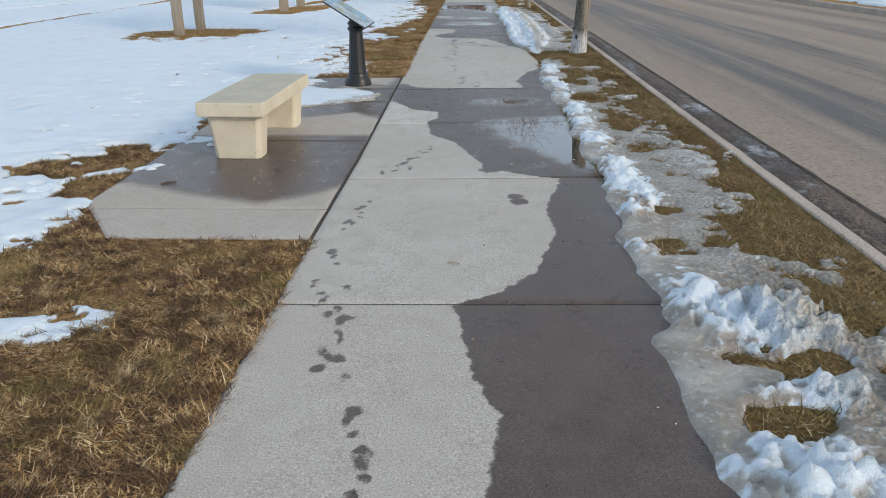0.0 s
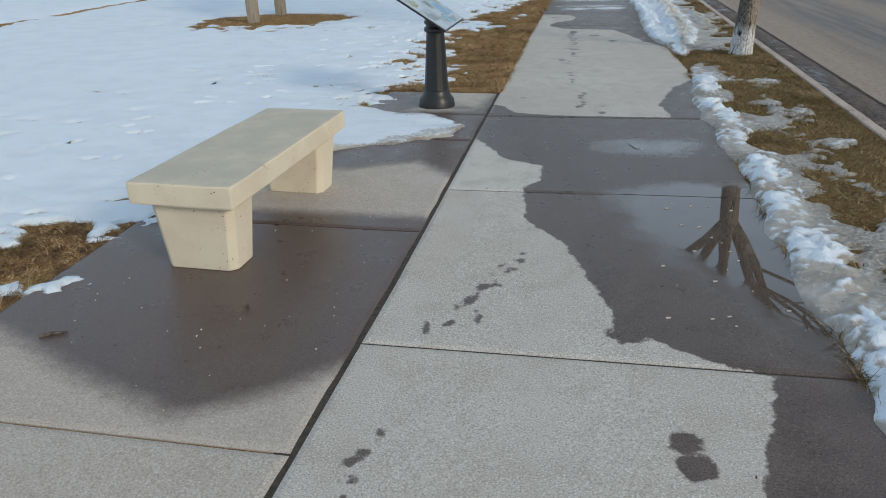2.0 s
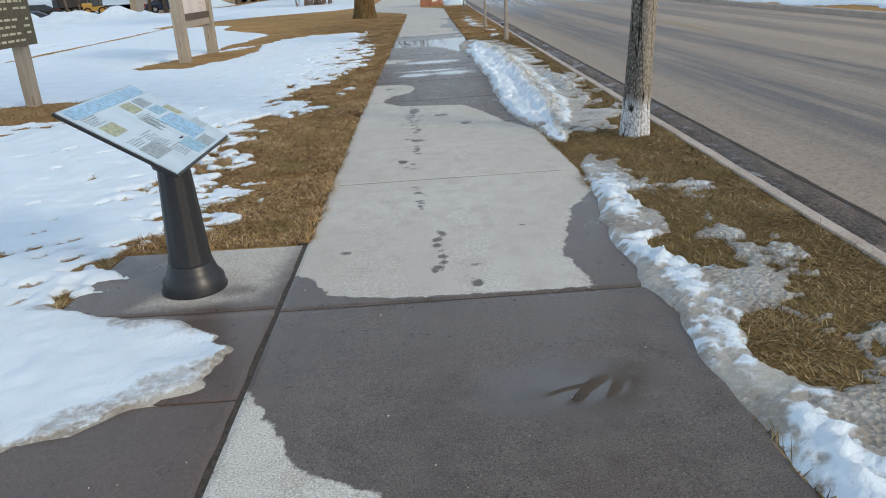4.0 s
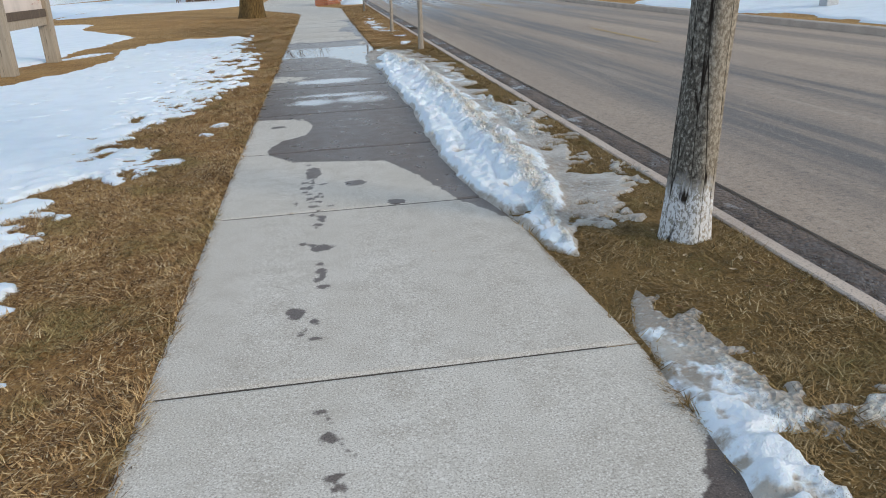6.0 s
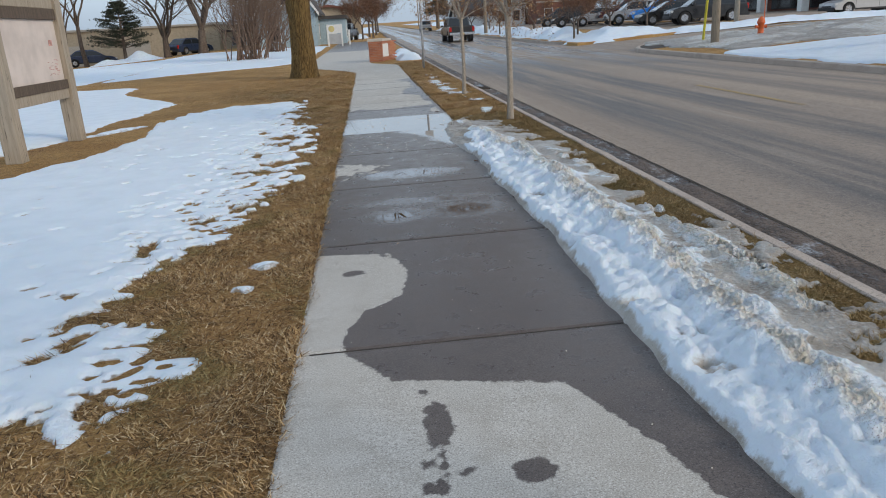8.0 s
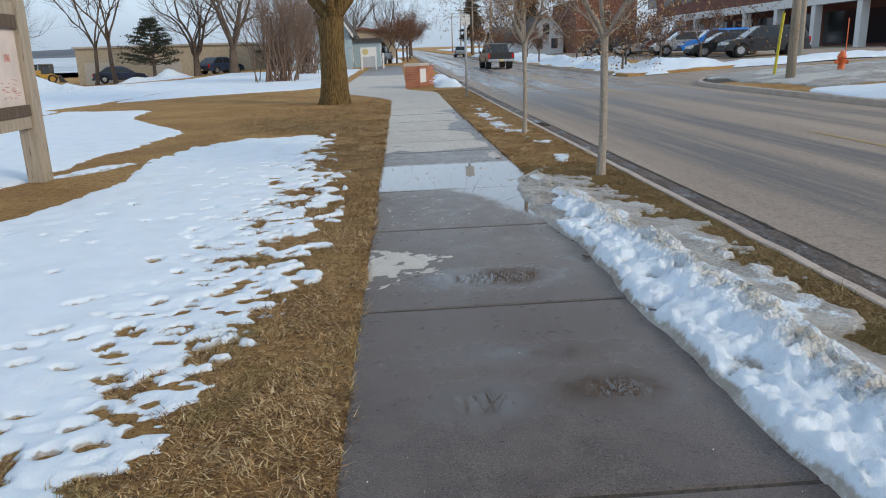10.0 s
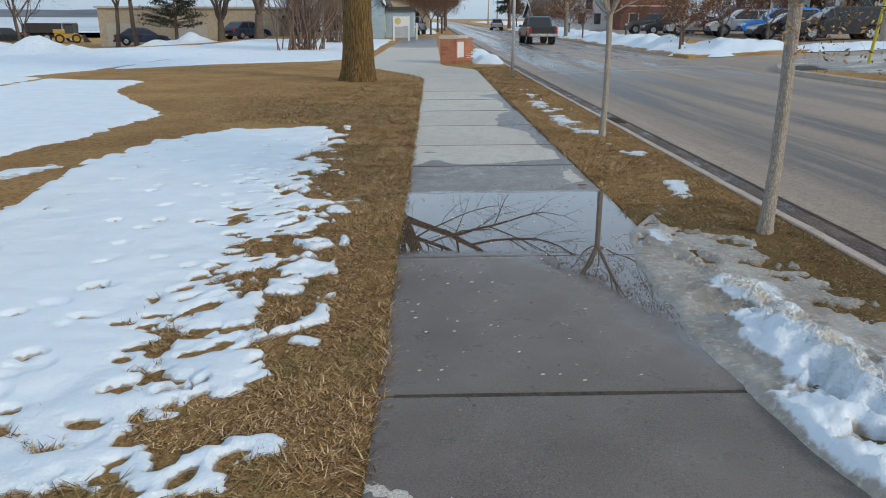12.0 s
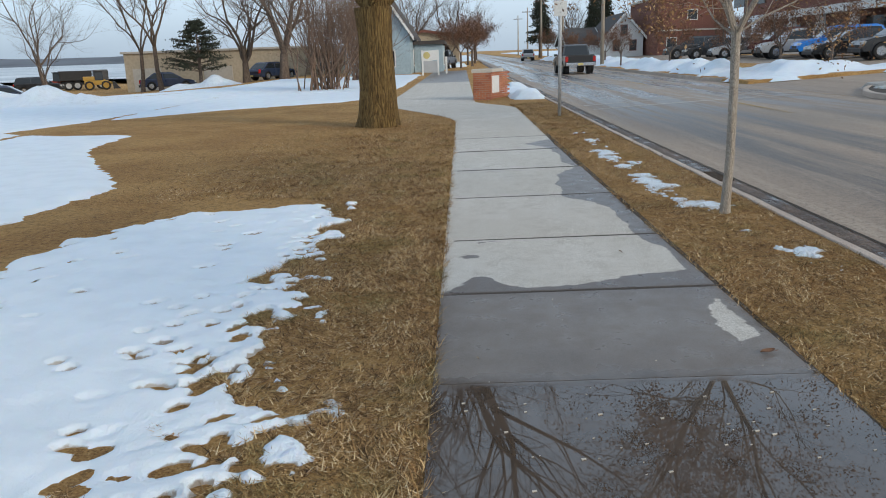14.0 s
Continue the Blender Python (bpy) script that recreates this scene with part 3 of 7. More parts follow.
# where lawn lies bare of snow
BARE_LOT = [(-17.2, 14), (-18.0, 24), (-17.6, 30), (-17.9, 38), (-20.5, 46), (-26, 52), (-30, 58), (-60, 66), (-90, 66), (-90, 10)]
BARE_VERGE = [(0.5, -6), (-4.2, -6), (-4.0, 3.4), (-3.1, 5.45), (-2.75, 6.1), (-2.35, 6.40), (-2.08, 6.52), (-2.05, 7.6), (-1.42, 7.88),
              (-1.05, 8.12), (-0.80, 8.34), (-0.70, 8.6), (-1.08, 8.92), (-1.56, 9.03), (-1.72, 9.18), (-1.62, 9.85), (-1.42, 10.1), (-1.25, 10.5),
              (-1.05, 10.9), (-1.6, 11.35), (-1.45, 11.9), (-1.75, 12.7), (-1.5, 13.6), (-1.05, 14.4), (-1.2, 14.95), (-1.62, 15.4), (-1.55, 16.1), (-1.3, 17.0),
              (-1.17, 18.0), (-1.02, 18.7), (-1.0, 19.7), (-1.02, 21.3), (-1.1, 22.6), (-1.25, 24.0), (-1.5, 25.5), (-1.62, 27.75), (0.5, 28.2)]
BARE_OAK = [(-0.3, 27.6), (-1.6, 27.7), (-3.2, 27.45), (-3.85, 26.3), (-4.0, 24.9), (-3.75, 23.0), (-3.9, 21.5), (-4.4, 20.2), (-5.2, 20.0), (-5.7, 20.6),
            (-5.3, 22.0), (-5.0, 23.5), (-5.0, 25.0), (-4.85, 26.5), (-4.6, 29.0), (-5.9, 31.2), (-7.2, 33.5), (-7.5, 35.8), (-9.6, 36.4), (-11.3, 37.5),
            (-10.6, 40.0), (-8.0, 43.4), (-4.7, 45.6), (-3.4, 48.0), (-3.6, 90.0), (0.0, 90.0)]


def bare_sd(x, y):
    d = np.maximum(poly_sd(x, y, BARE_VERGE), poly_sd(x, y, BARE_OAK))
    d = np.maximum(d, oval_sd(x, y, -4.95, 15.45, 1.15, 0.85, 15))
    for cx, cy, rx, ry, turn in ((-17, 56, 4.5, 0.8, 35), (-14, 53, 5.5, 0.22, 38), (-9.0, 52, 5.0, 0.14, 12), (-10.1, 30, 15, 0.11, 92), (-12.6, 24, 6, 0.10, 80), (-14.2, 23, 3.5, 0.16, 75)):
        d = np.maximum(d, oval_sd(x, y, cx, cy, rx, ry, turn))
    return np.maximum(d, poly_sd(x, y, BARE_LOT))


MELT = [-0.06, 0.06, 0.15, 0.28, 0.54, 0.84]


def snow_sd(x, y):
    """Distance into the snow on the lawn, ragged and holed near its edges."""
    raw = d = -bare_sd(x, y) + 0.16 * sstep(y, 9.9, 10.5) * (1 - sstep(y, 12.6, 13.4))
    band = np.exp(-np.maximum(d, 0) / 0.6) * (1 - 0.7 * sstep(y, 14.2, 16.2) * (1 - sstep(x, -2.7, -1.7)))
    on_pad = sstep(x, -2.15, -2.05) * sstep(y, 7.3, 7.5) * (1 - sstep(y, 9.1, 9.3))
    d = d + (fbm(x, y * 1.7, 2.0, 3, 3, 0.5) * 0.45 + fbm(x, y * 1.6, 5.0, 3, 13, 0.45) * 0.55) * band * (1 - 0.85 * on_pad) - 0.10 * band * (1 - on_pad) * sstep(y, 10, 12) + fbm(x, y, 0.5, 2, 9) * 0.12 * (1 - on_pad)
    ragged = 1 - 0.8 * sstep(y, 14.2, 16.2) * (1 - sstep(x, -2.7, -1.7) * (1 - sstep(y, 25.5, 27.5)))
    melt = fbm(x, y, 4.2, 3, 91) + 0.35 * fbm(x, y, 9, 2, 93) + 0.05 * (1 - sstep(y, 14, 15))
    d = np.where(y > 9.6, np.minimum(d, raw + 0.05), d)
    part_y = sstep(y, 9.6, 10.6)
    d = np.where(raw < 1.6, np.minimum(d, (np.interp(raw, [-0.2, 0.0, 0.3, 0.6, 1.0, 1.5], MELT) - melt) * 0.42 + 3 * (1 - part_y) + 1.2 * (1 - ragged)), d)
    for cx, cy, rx, ry, turn in ((-1.42, 3.50, 0.22, 0.12, 15), (-1.62, 3.42, 0.2, 0.14, 0), (-2.35, 4.75, 0.34, 0.42, -30), (-2.2, 4.3, 0.16, 0.3, -20), (-2.65, 5.2, 0.3, 0.3, 0),
                                 (-2.9, 4.6, 0.5, 0.5, 0), (-1.33, 2.97, 0.05, 0.05, 0), (-4.5, 24.2, 0.14, 0.75, -25), (-1.1, 23.2, 0.12, 0.07, 30), (-0.97, 16.0, 0.1, 0.08, 0),
                                 (-1.05, 15.55, 0.05, 0.05, 0), (-1.2, 18.25, 0.12, 0.07, 30), (-2.1, 5.75, 0.22, 0.06, 20), (-2.35, 5.6, 0.2, 0.07, 30)):
        d = np.maximum(d, (oval_sd(x, y, cx, cy, rx, ry, turn) + fbm(x, y, 9, 3, 21) * 0.09) * (0.35 if cy > 9 else 1.0))
    return d


def in_snow_holes(x, y, d):
    """Old footprints and melt holes in the crust."""
    dent = np.zeros(x.shape)
    r = random.Random(5)
    for i in range(2100):
        cy = r.uniform(0, 28)
        edge = -0.9 - (0.5 if cy < 10 else 0.2)
        cx = edge - abs(r.gauss(0, 0.45)) if i % 4 else edge - r.uniform(0, 3.4)
        near = (abs(x - cx) < 0.22) & (abs(y - cy) < 0.22)
        if near.any():
            a = r.uniform(-100, -20)
            rx, ry = r.uniform(0.024, 0.044), r.uniform(0.036, 0.08)
            o = oval_sd(x[near], y[near], cx, cy, rx, ry, a) / min(rx, ry)
            dent[near] = np.maximum(dent[near], sstep(o, -0.25, 0.2) * r.choice((0.45, 0.8, 1.0, 1.0)))
    return dent


BERM_A_L = [(1.2, 0.92), (2.7, 0.88), (3.0, 0.85), (3.35, 0.85), (3.5, 0.95), (3.72, 0.92), (3.92, 0.97), (4.33, 0.90), (4.66, 1.01), (5.7, 1.0), (7.4, 0.99), (8.1, 1.01), (8.5, 0.95), (9.1, 0.96), (9.86, 0.98), (10.4, 1.05), (11.1, 1.09), (11.45, 1.25)]
BERM_A_R = [(1.2, 1.95), (3.0, 1.9), (3.7, 1.72), (4.4, 1.62), (4.9, 1.70), (6.6, 1.66), (8.0, 1.6), (9.6, 1.58), (10.4, 1.52), (11.1, 1.42), (11.45, 1.3)]
BERM_B_L = [(11.88, 1.14), (12.0, 1.05), (12.45, 0.99), (12.75, 0.93), (13.1, 0.89), (13.6, 0.85), (14.5, 0.82), (16.2, 0.86), (17.2, 0.81), (18.2, 0.79), (19.3, 0.80), (19.9, 0.70), (20.6, 0.68), (21.6, 0.73), (22.1, 0.82), (22.6, 1.1)]
BERM_B_R = [(11.88, 1.18), (12.05, 1.28), (12.4, 1.38), (12.7, 1.55), (13.4, 1.82), (14.8, 1.92), (16.2, 1.88), (17.4, 1.94), (18.3, 1.90), (19.5, 1.78), (20.5, 1.72), (21.4, 1.55), (22.6, 1.15)]


def strip_sd(x, y, left, right):
    l = np.interp(y, [p[0] for p in left], [p[1] for p in left])
    r = np.interp(y, [p[0] for p in right], [p[1] for p in right])
    d = np.minimum(x - l, r - x)
    return np.minimum(d, np.minimum(y - left[0][0], left[-1][0] - y)), l, r


def berm(x, y):
    """Height, whiteness and dirt of the ploughed snow and ice along the verge."""
    a, la, ra = strip_sd(x, y, BERM_A_L, BERM_A_R)
    b, lb, rb = strip_sd(x, y, BERM_B_L, BERM_B_R)
    rag = fbm(x, y, 3.0, 5, 31, 0.6)
    lobe = fbm(x, y, 4.0, 2, 33)
    fine = fbm(x, y, 16, 3, 37)
    crumb = fbm(x, y, 26, 3, 39, 0.65)
    pit = np.maximum(fbm(x, y, 7, 3, 43) - 0.12, 0)
    # older, low ice with crusty lumps
    ta = (x - la) / np.maximum(ra - la, 0.05)
    da = a + lobe * 0.10 + (rag * 0.5 + fine * 0.22 - 0.04) * sstep(ta, 0.3, 0.7)
    ridge = np.exp(-((x - la - 0.15 - 0.10 * lobe) / 0.12) ** 2) * sstep(y, 4.5, 5.3) * (1 - sstep(y, 10.3, 11.0)) * np.clip(0.8 + 1.3 * fbm(x, y, 2.6, 3, 41), 0.1, 1.3)
    lumps = np.zeros(x.shape)
    for cx, cy, rx, ry, h in ((1.34, 3.50, 0.25, 0.24, 0.12), (1.12, 3.62, 0.13, 0.22, 0.09), (1.34, 3.02, 0.22, 0.08, 0.07), (1.12, 2.55, 0.24, 0.2, 0.08), (1.62, 3.0, 0.16, 0.10, 0.06),
                              (1.07, 4.78, 0.08, 0.10, 0.07), (1.02, 4.25, 0.09, 0.12, 0.03), (1.45, 4.25, 0.10, 0.20, 0.03), (1.2, 2.2, 0.2, 0.2, 0.06)):
        lumps = np.maximum(lumps, h * np.exp(-((x - cx) / rx) ** 2 - ((y - cy) / ry) ** 2))
    for cx, cy, rx, ry in ((1.16, 4.35, 0.13, 0.13), (1.40, 4.38, 0.15, 0.08), (1.30, 4.88, 0.14, 0.09), (1.16, 3.22, 0.15, 0.05), (1.10, 2.87, 0.09, 0.06), (1.38, 6.3, 0.16, 0.2), (1.45, 7.3, 0.14, 0.3), (1.36, 8.3, 0.15, 0.25), (1.32, 9.3, 0.12, 0.2), (1.42, 10.0, 0.12, 0.3)):
        da = np.minimum(da, -(oval_sd(x, y, cx, cy, rx, ry) + 0.22 * rag + 0.05 * fine) * 1.4)
    inside = sstep(da, 0.0, 0.05)
    late = sstep(y, 10.2, 10.9)
    ha = (0.026 - 0.012 * np.maximum(late, sstep(ta, 0.15, 0.4))) * np.tanh(da / 0.03) + inside * (1 - 0.5 * late) * (0.012 * rag + 0.008 * fine + (0.030 * ridge + 0.85 * lumps) * np.clip(0.8 + 1.0 * fine + 1.2 * crumb, 0.12, 2) - 0.02 * pit)
    wa = np.clip(0.62 * ridge + lumps * 8 + 0.60 * rag + 0.10 + 0.55 * crumb + 0.3 * fine, 0, 1)
    dirt_a = np.clip(0.25 + 0.6 * sstep(ta, 0.25, 0.6), 0, 1)
    # newer bank: a ledge by the pavement, a groove, a dirty mound, then flat grey ice
    tb = (x - lb) / np.maximum(rb - lb, 0.05)
    db = b + lobe * 0.04 + (rag * 0.6 + 0.2 * fine - 0.10) * sstep(tb, 0.55, 0.85)
    top = np.interp(y, [11.88, 12.15, 12.6, 13.4, 16, 18, 19, 20.5, 21.3, 21.8, 22.6], [0.01, 0.035, 0.07, 0.10, 0.108, 0.105, 0.10, 0.085, 0.05, 0.015, 0.005])
    lx = x - lb + 0.06 * lobe
    wide = np.clip((rb - lb) / 0.9, 0.3, 1.1)
    gone = sstep(y, 17.0, 18.0)
    mound = sstep(lx, 0.10 * wide - 0.1 * gone, 0.36 * wide - 0.1 * gone) * (1 - sstep(tb, 0.44, 0.70))
    groove = np.exp(-((lx - 0.22 * wide) / 0.022) ** 2) * (1 - gone) * np.clip(0.5 + 1.2 * fbm(x, y, 3, 2, 47), 0, 1)
    side = np.exp(-((tb - 0.80) / 0.10) ** 2) * (sstep(y, 14.2, 14.7) * (1 - sstep(y, 16.2, 17.0)) + 0.6 * sstep(y, 17.2, 18.0) * (1 - sstep(y, 19.0, 19.6)))
    loose = np.where(y > 17.8, 1.0, 0.55)
    bank = sstep(lx, -0.01, 0.06) * (0.58 + 0.42 * sstep(lx, 0.18 * wide, 0.34 * wide)) * (1 - sstep(tb + 0.14 * lobe, 0.34, 0.74))
    body = bank * (1 - 0.35 * groove) * (1 - 0.8 * sstep(y, 19.6, 20.2) * (1 - sstep(x + 0.35 * rag, 0.84, 1.0)))
    ins_b = sstep(db, 0.0, 0.05)
    hb = (0.026 - 0.013 * sstep(tb, 0.55, 0.7)) * np.tanh(db / 0.025) + ins_b * (body * top * np.clip(0.92 + loose * 0.85 * rag + 0.42 * fine + 0.40 * crumb, 0.1, 2) + 0.05 * side + 0.010 * rag + 0.006 * fine - 0.40 * pit * np.minimum(body, 1) * loose)
    wb = np.clip(body * 1.5 + side * 1.1 + 0.45 * rag + 0.2 * crumb - (1.2 + 1.2 * sstep(y, 17.5, 18.5)) * pit - 0.55 * sstep(y, 21.0, 21.8) - 0.45 * sstep(y, 19.7, 20.5) * (1 - sstep(x + 0.3 * rag, 0.95, 1.15)), 0, 1)
    dirt_b = np.clip(0.16 + 0.75 * mound * sstep(tb, 0.22, 0.45) + 0.8 * side + 0.2 * sstep(tb, 0.5, 0.7), 0, 1)
    h, w = np.where(db > da, hb, ha), np.where(db > da, wb, wa)
    d, dirt = np.maximum(da, db), np.where(db > da, dirt_b, dirt_a)
    for cx, cy, rx, ry in ((1.47, 28.2, 0.12, 1.5), (1.58, 27.0, 0.18, 0.3), (1.42, 30.4, 0.09, 1.1), (1.48, 32.2, 0.06, 0.8), (1.75, 25.35, 0.06, 0.22), (1.62, 23.7, 0.07, 0.2)):
        o = oval_sd(x, y, cx, cy, rx, ry) + rag * 0.24 + 0.12 * fine - 0.045
        h = np.where(o > d, 0.011 * np.tanh(o / 0.02), h)
        w, dirt, d = np.where(o > d, 0.44 + 0.6 * rag + 0.3 * fine, w), np.where(o > d, 0.5, dirt), np.maximum(d, o)
    return h, w, dirt, d


# dry and wet parts of the pavement
DRY = [
    [(-0.9, -3), (0.22, -3), (0.23, 2.5), (0.27, 2.9), (0.20, 3.1), (0.11, 3.68), (0.28, 3.76), (0.47, 3.99), (0.62, 4.5), (0.60, 4.9), (0.76, 5.50), (0.55, 5.56), (0.37, 5.69),
     (0.27, 5.62), (0.25, 5.88), (0.15, 6.2), (0.05, 6.5), (-0.14, 6.75), (-0.20, 7.25), (-0.12, 7.4), (-0.12, 7.68), (-0.36, 7.80), (-0.58, 8.22), (-0.63, 8.3), (-0.63, -3)],
    [(-0.9, 9.55), (-0.55, 9.3), (-0.42, 9.06), (-0.1, 8.99), (0.76, 8.97), (0.69, 9.4), (0.86, 10.1), (1.03, 10.4), (1.3, 10.7), (1.3, 12.0), (1.06, 12.05), (1.0, 12.44), (0.76, 12.95), (0.60, 13.57),
     (0.42, 14.05), (-0.25, 14.22), (-0.45, 14.5), (-0.47, 14.72), (-0.38, 15.0), (-0.17, 15.2), (-0.11, 15.6), (-0.22, 15.98), (-0.6, 16.06), (-0.9, 16.08)],
    [(-0.9, 24.62), (-0.67, 24.68), (-0.44, 24.94), (-0.17, 24.73), (0.13, 24.76), (0.43, 24.9), (0.86, 24.98), (0.80, 25.9), (0.78, 27.0), (0.44, 27.7), (0.5, 28.9), (0.78, 29.5), (0.72, 31.6), (0.38, 32.1),
     (0.9, 32.7), (3, 60), (-8, 60), (-8, 24.62)],
    [(0.85, 24.41), (0.88, 23.85), (0.76, 23.8), (0.72, 24.0), (0.77, 24.3)],
]


def print_trail(line, r, spread):
    """Paw and boot prints tracked in wet along a line of (x, y)."""
    out = []
    for (ax, ay), (bx, by) in zip(line, line[1:]):
        n = max(1, int(math.hypot(bx - ax, by - ay) / 0.06))
        for i in range(n):
            t = (i + r.random() * 0.6) / n
            out.append((ax + (bx - ax) * t + r.gauss(0, spread), ay + (by - ay) * t, r.uniform(0.011, 0.030), r.uniform(0.018, 0.046), r.uniform(-35, 35)))
    return out


PRINTS = []
for seed, spread, line in ((3, 0.016, [(-0.11, 2.3), (-0.15, 2.75), (-0.20, 2.96)]), (4, 0.02, [(-0.25, 3.1), (-0.40, 3.18)]), (5, 0.028, [(-0.27, 3.2), (-0.34, 3.42), (-0.36, 3.62)]),
                           (6, 0.03, [(-0.34, 3.5), (-0.41, 3.75), (-0.51, 3.95)]), (7, 0.02, [(-0.37, 3.76), (-0.40, 3.92)]), (8, 0.024, [(-0.45, 4.1), (-0.51, 4.34)]),
                           (9, 0.022, [(-0.48, 4.55), (-0.42, 5.06)]), (10, 0.03, [(-0.38, 5.62), (-0.28, 5.86), (-0.20, 6.15), (-0.10, 6.4)]),
                           (11, 0.018, [(0.10, 9.25), (0.08, 9.85)]), (12, 0.022, [(0.01, 10.27), (-0.05, 10.85)]), (13, 0.03, [(-0.07, 11.3), (-0.10, 11.5)]), (14, 0.02, [(-0.04, 11.8), (-0.05, 12.12)]),
                           (15, 0.045, [(-0.08, 12.25), (-0.12, 12.45)]), (16, 0.02, [(-0.07, 12.62), (-0.08, 13.0)]), (17, 0.02, [(-0.24, 13.14), (0.02, 13.0)]),
                           (18, 0.035, [(-0.09, 13.05), (-0.09, 13.5), (-0.10, 14.15)]), (19, 0.05, [(-0.08, 13.1), (-0.08, 13.7)])):
    PRINTS += print_trail(line, random.Random(seed), spread)
PRINTS += [(0.45, 5.12, 0.055, 0.05, 0), (0.465, 5.02, 0.06, 0.06, 0), (0.30, 5.69, 0.075, 0.05, 0), (0.17, 13.5, 0.075, 0.07, 0), (0.40, 13.0, 0.06, 0.06, 0), (-0.43, 15.65, 0.07, 0.05, 0), (-0.25, 15.95, 0.03, 0.03, 0), (-0.10, 13.85, 0.06, 0.15, 0), (-0.06, 12.3, 0.045, 0.06, 0),
           (-0.50, 25.48, 0.07, 0.05, 0), (-0.41, 25.87, 0.04, 0.025, 0), (-0.33, 25.9, 0.03, 0.02, 0), (0.25, 9.32, 0.03, 0.03, 0), (0.25, 9.09, 0.03, 0.04, 0), (-0.4, 9.6, 0.03, 0.02, 0), (-0.16, 11.55, 0.045, 0.06, 0)]


def wet_fields(x, y):
    dry = np.full(x.shape, -9.0)
    for p in DRY:
        dry = np.maximum(dry, poly_sd(x, y, p))
    thin = poly_sd(x, y, [(-0.9, 18.40), (-0.60, 18.48), (-0.40, 18.72), (-0.27, 18.95), (-0.24, 19.14), (-0.45, 19.29), (-0.9, 19.30)])
    dry = np.maximum(dry, thin - 0.09 + 0.42 * fbm(x, y, 8, 4, 51, 0.65))
    wet = -dry + 0.12 * fbm(x, y, 2.4, 3, 53) * sstep(y, 24.3, 25.2)
    for cx, cy, rx, ry, turn in PRINTS:
        near = (abs(x - cx) < 0.15) & (abs(y - cy) < 0.15)
        if near.any():
            wet[near] = np.maximum(wet[near], oval_sd(x[near], y[near], cx, cy, rx, ry, turn) - 0.002)
    deep = poly_sd(x, y, [(0.30, 7.2), (0.62, 7.36), (1.1, 7.4), (1.1, 5.7), (0.9, 5.75), (0.70, 6.2), (0.5, 6.5)]) + 0.02
    deep = np.maximum(deep, poly_sd(x, y, [(-0.8, 21.75), (0.1, 21.7), (0.4, 21.1), (0.65, 20.3), (1.2, 19.95), (1.2, 23.44), (-0.8, 23.44)]))
    for cx, cy, rx, ry in ((0.5, 8.15, 0.28, 0.16), (-0.12, 16.95, 0.22, 0.17), (0.42, 16.98, 0.27, 0.18), (0.12, 17.4, 0.34, 0.09), (0.1, 18.6, 0.45, 0.2)):
        deep = np.maximum(deep, oval_sd(x, y, cx, cy, rx, ry) - 0.01)
    return wet, deep


# ---- ground: one sheet to the horizon, stepped down under the road ----


def grid_faces(nx, ny):
    i = np.arange(nx * ny).reshape(ny, nx)
    return np.stack([i[:-1, :-1], i[:-1, 1:], i[1:, 1:], i[1:, :-1]], -1).reshape(-1, 4)


gx = np.array([-1500, -700, -300, -150, -80, -60, -50, -42, -34, -28, -24, -20, -17, -14, -10, -5, -3, -2, -1.2, -0.62, 0.5, 1.05, 1.5, 1.99, 2.0, 2.6, 4, 8, 10.6, 10.7, 15.7, 15.71, 21.6, 30, 60, 120, 300, 700, 1500], dtype=float)
gy = np.array([-60, -30, -10, -4, 0, 4, 8, 12, 16, 20, 24, 28, 32, 36, 40, 40.2, 40.21, 44, 45.9, 46, 49, 50.2, 50.3, 52, 56, 60, 65, 70, 75, 80, 95, 110, 130, 160, 200, 300, 500, 900, 1600], dtype=float)
X, Y = np.meshgrid(gx, gy)
Z = land(X, Y)
# in this hollow lie road and side street
Z = np.where((X >= 2.0) & (X <= 10.65), Z - 0.3, Z)
Z = np.where((X > 10.65) & (Y > 45.95) & (Y < 50.25), Z - 0.3, Z)
Z = np.where((X > 10.65) & (X < 15.705) & (Y > 40.205) & (Y < 45.95), Z - 0.3, Z)
ground = new("ground", mesh_np("ground", np.stack([X, Y, Z], -1).reshape(-1, 3), grid_faces(len(gx), len(gy)), M_LAWN))
tagged(ground, "dead brown winter lawn, matted and thawing", "ground", kind="structure")

# road: gutter pan, carriageway, side street
ry = np.concatenate([np.arange(-60, 130, 2.0), np.array([160, 220, 320, 500.0])])


def sheet(name, xs, ys, drop, mat, label):
    gxx, gyy = np.meshgrid(np.array(xs, dtype=float), np.array(ys, dtype=float))
    z = land(gxx, gyy) - drop(gxx, gyy)
    ob = new(name, mesh_np(name, np.stack([gxx, gyy, z], -1).reshape(-1, 3), grid_faces(len(xs), len(ys)), mat, True))
    return tagged(ob, label, name.split("_")[0], kind="structure")


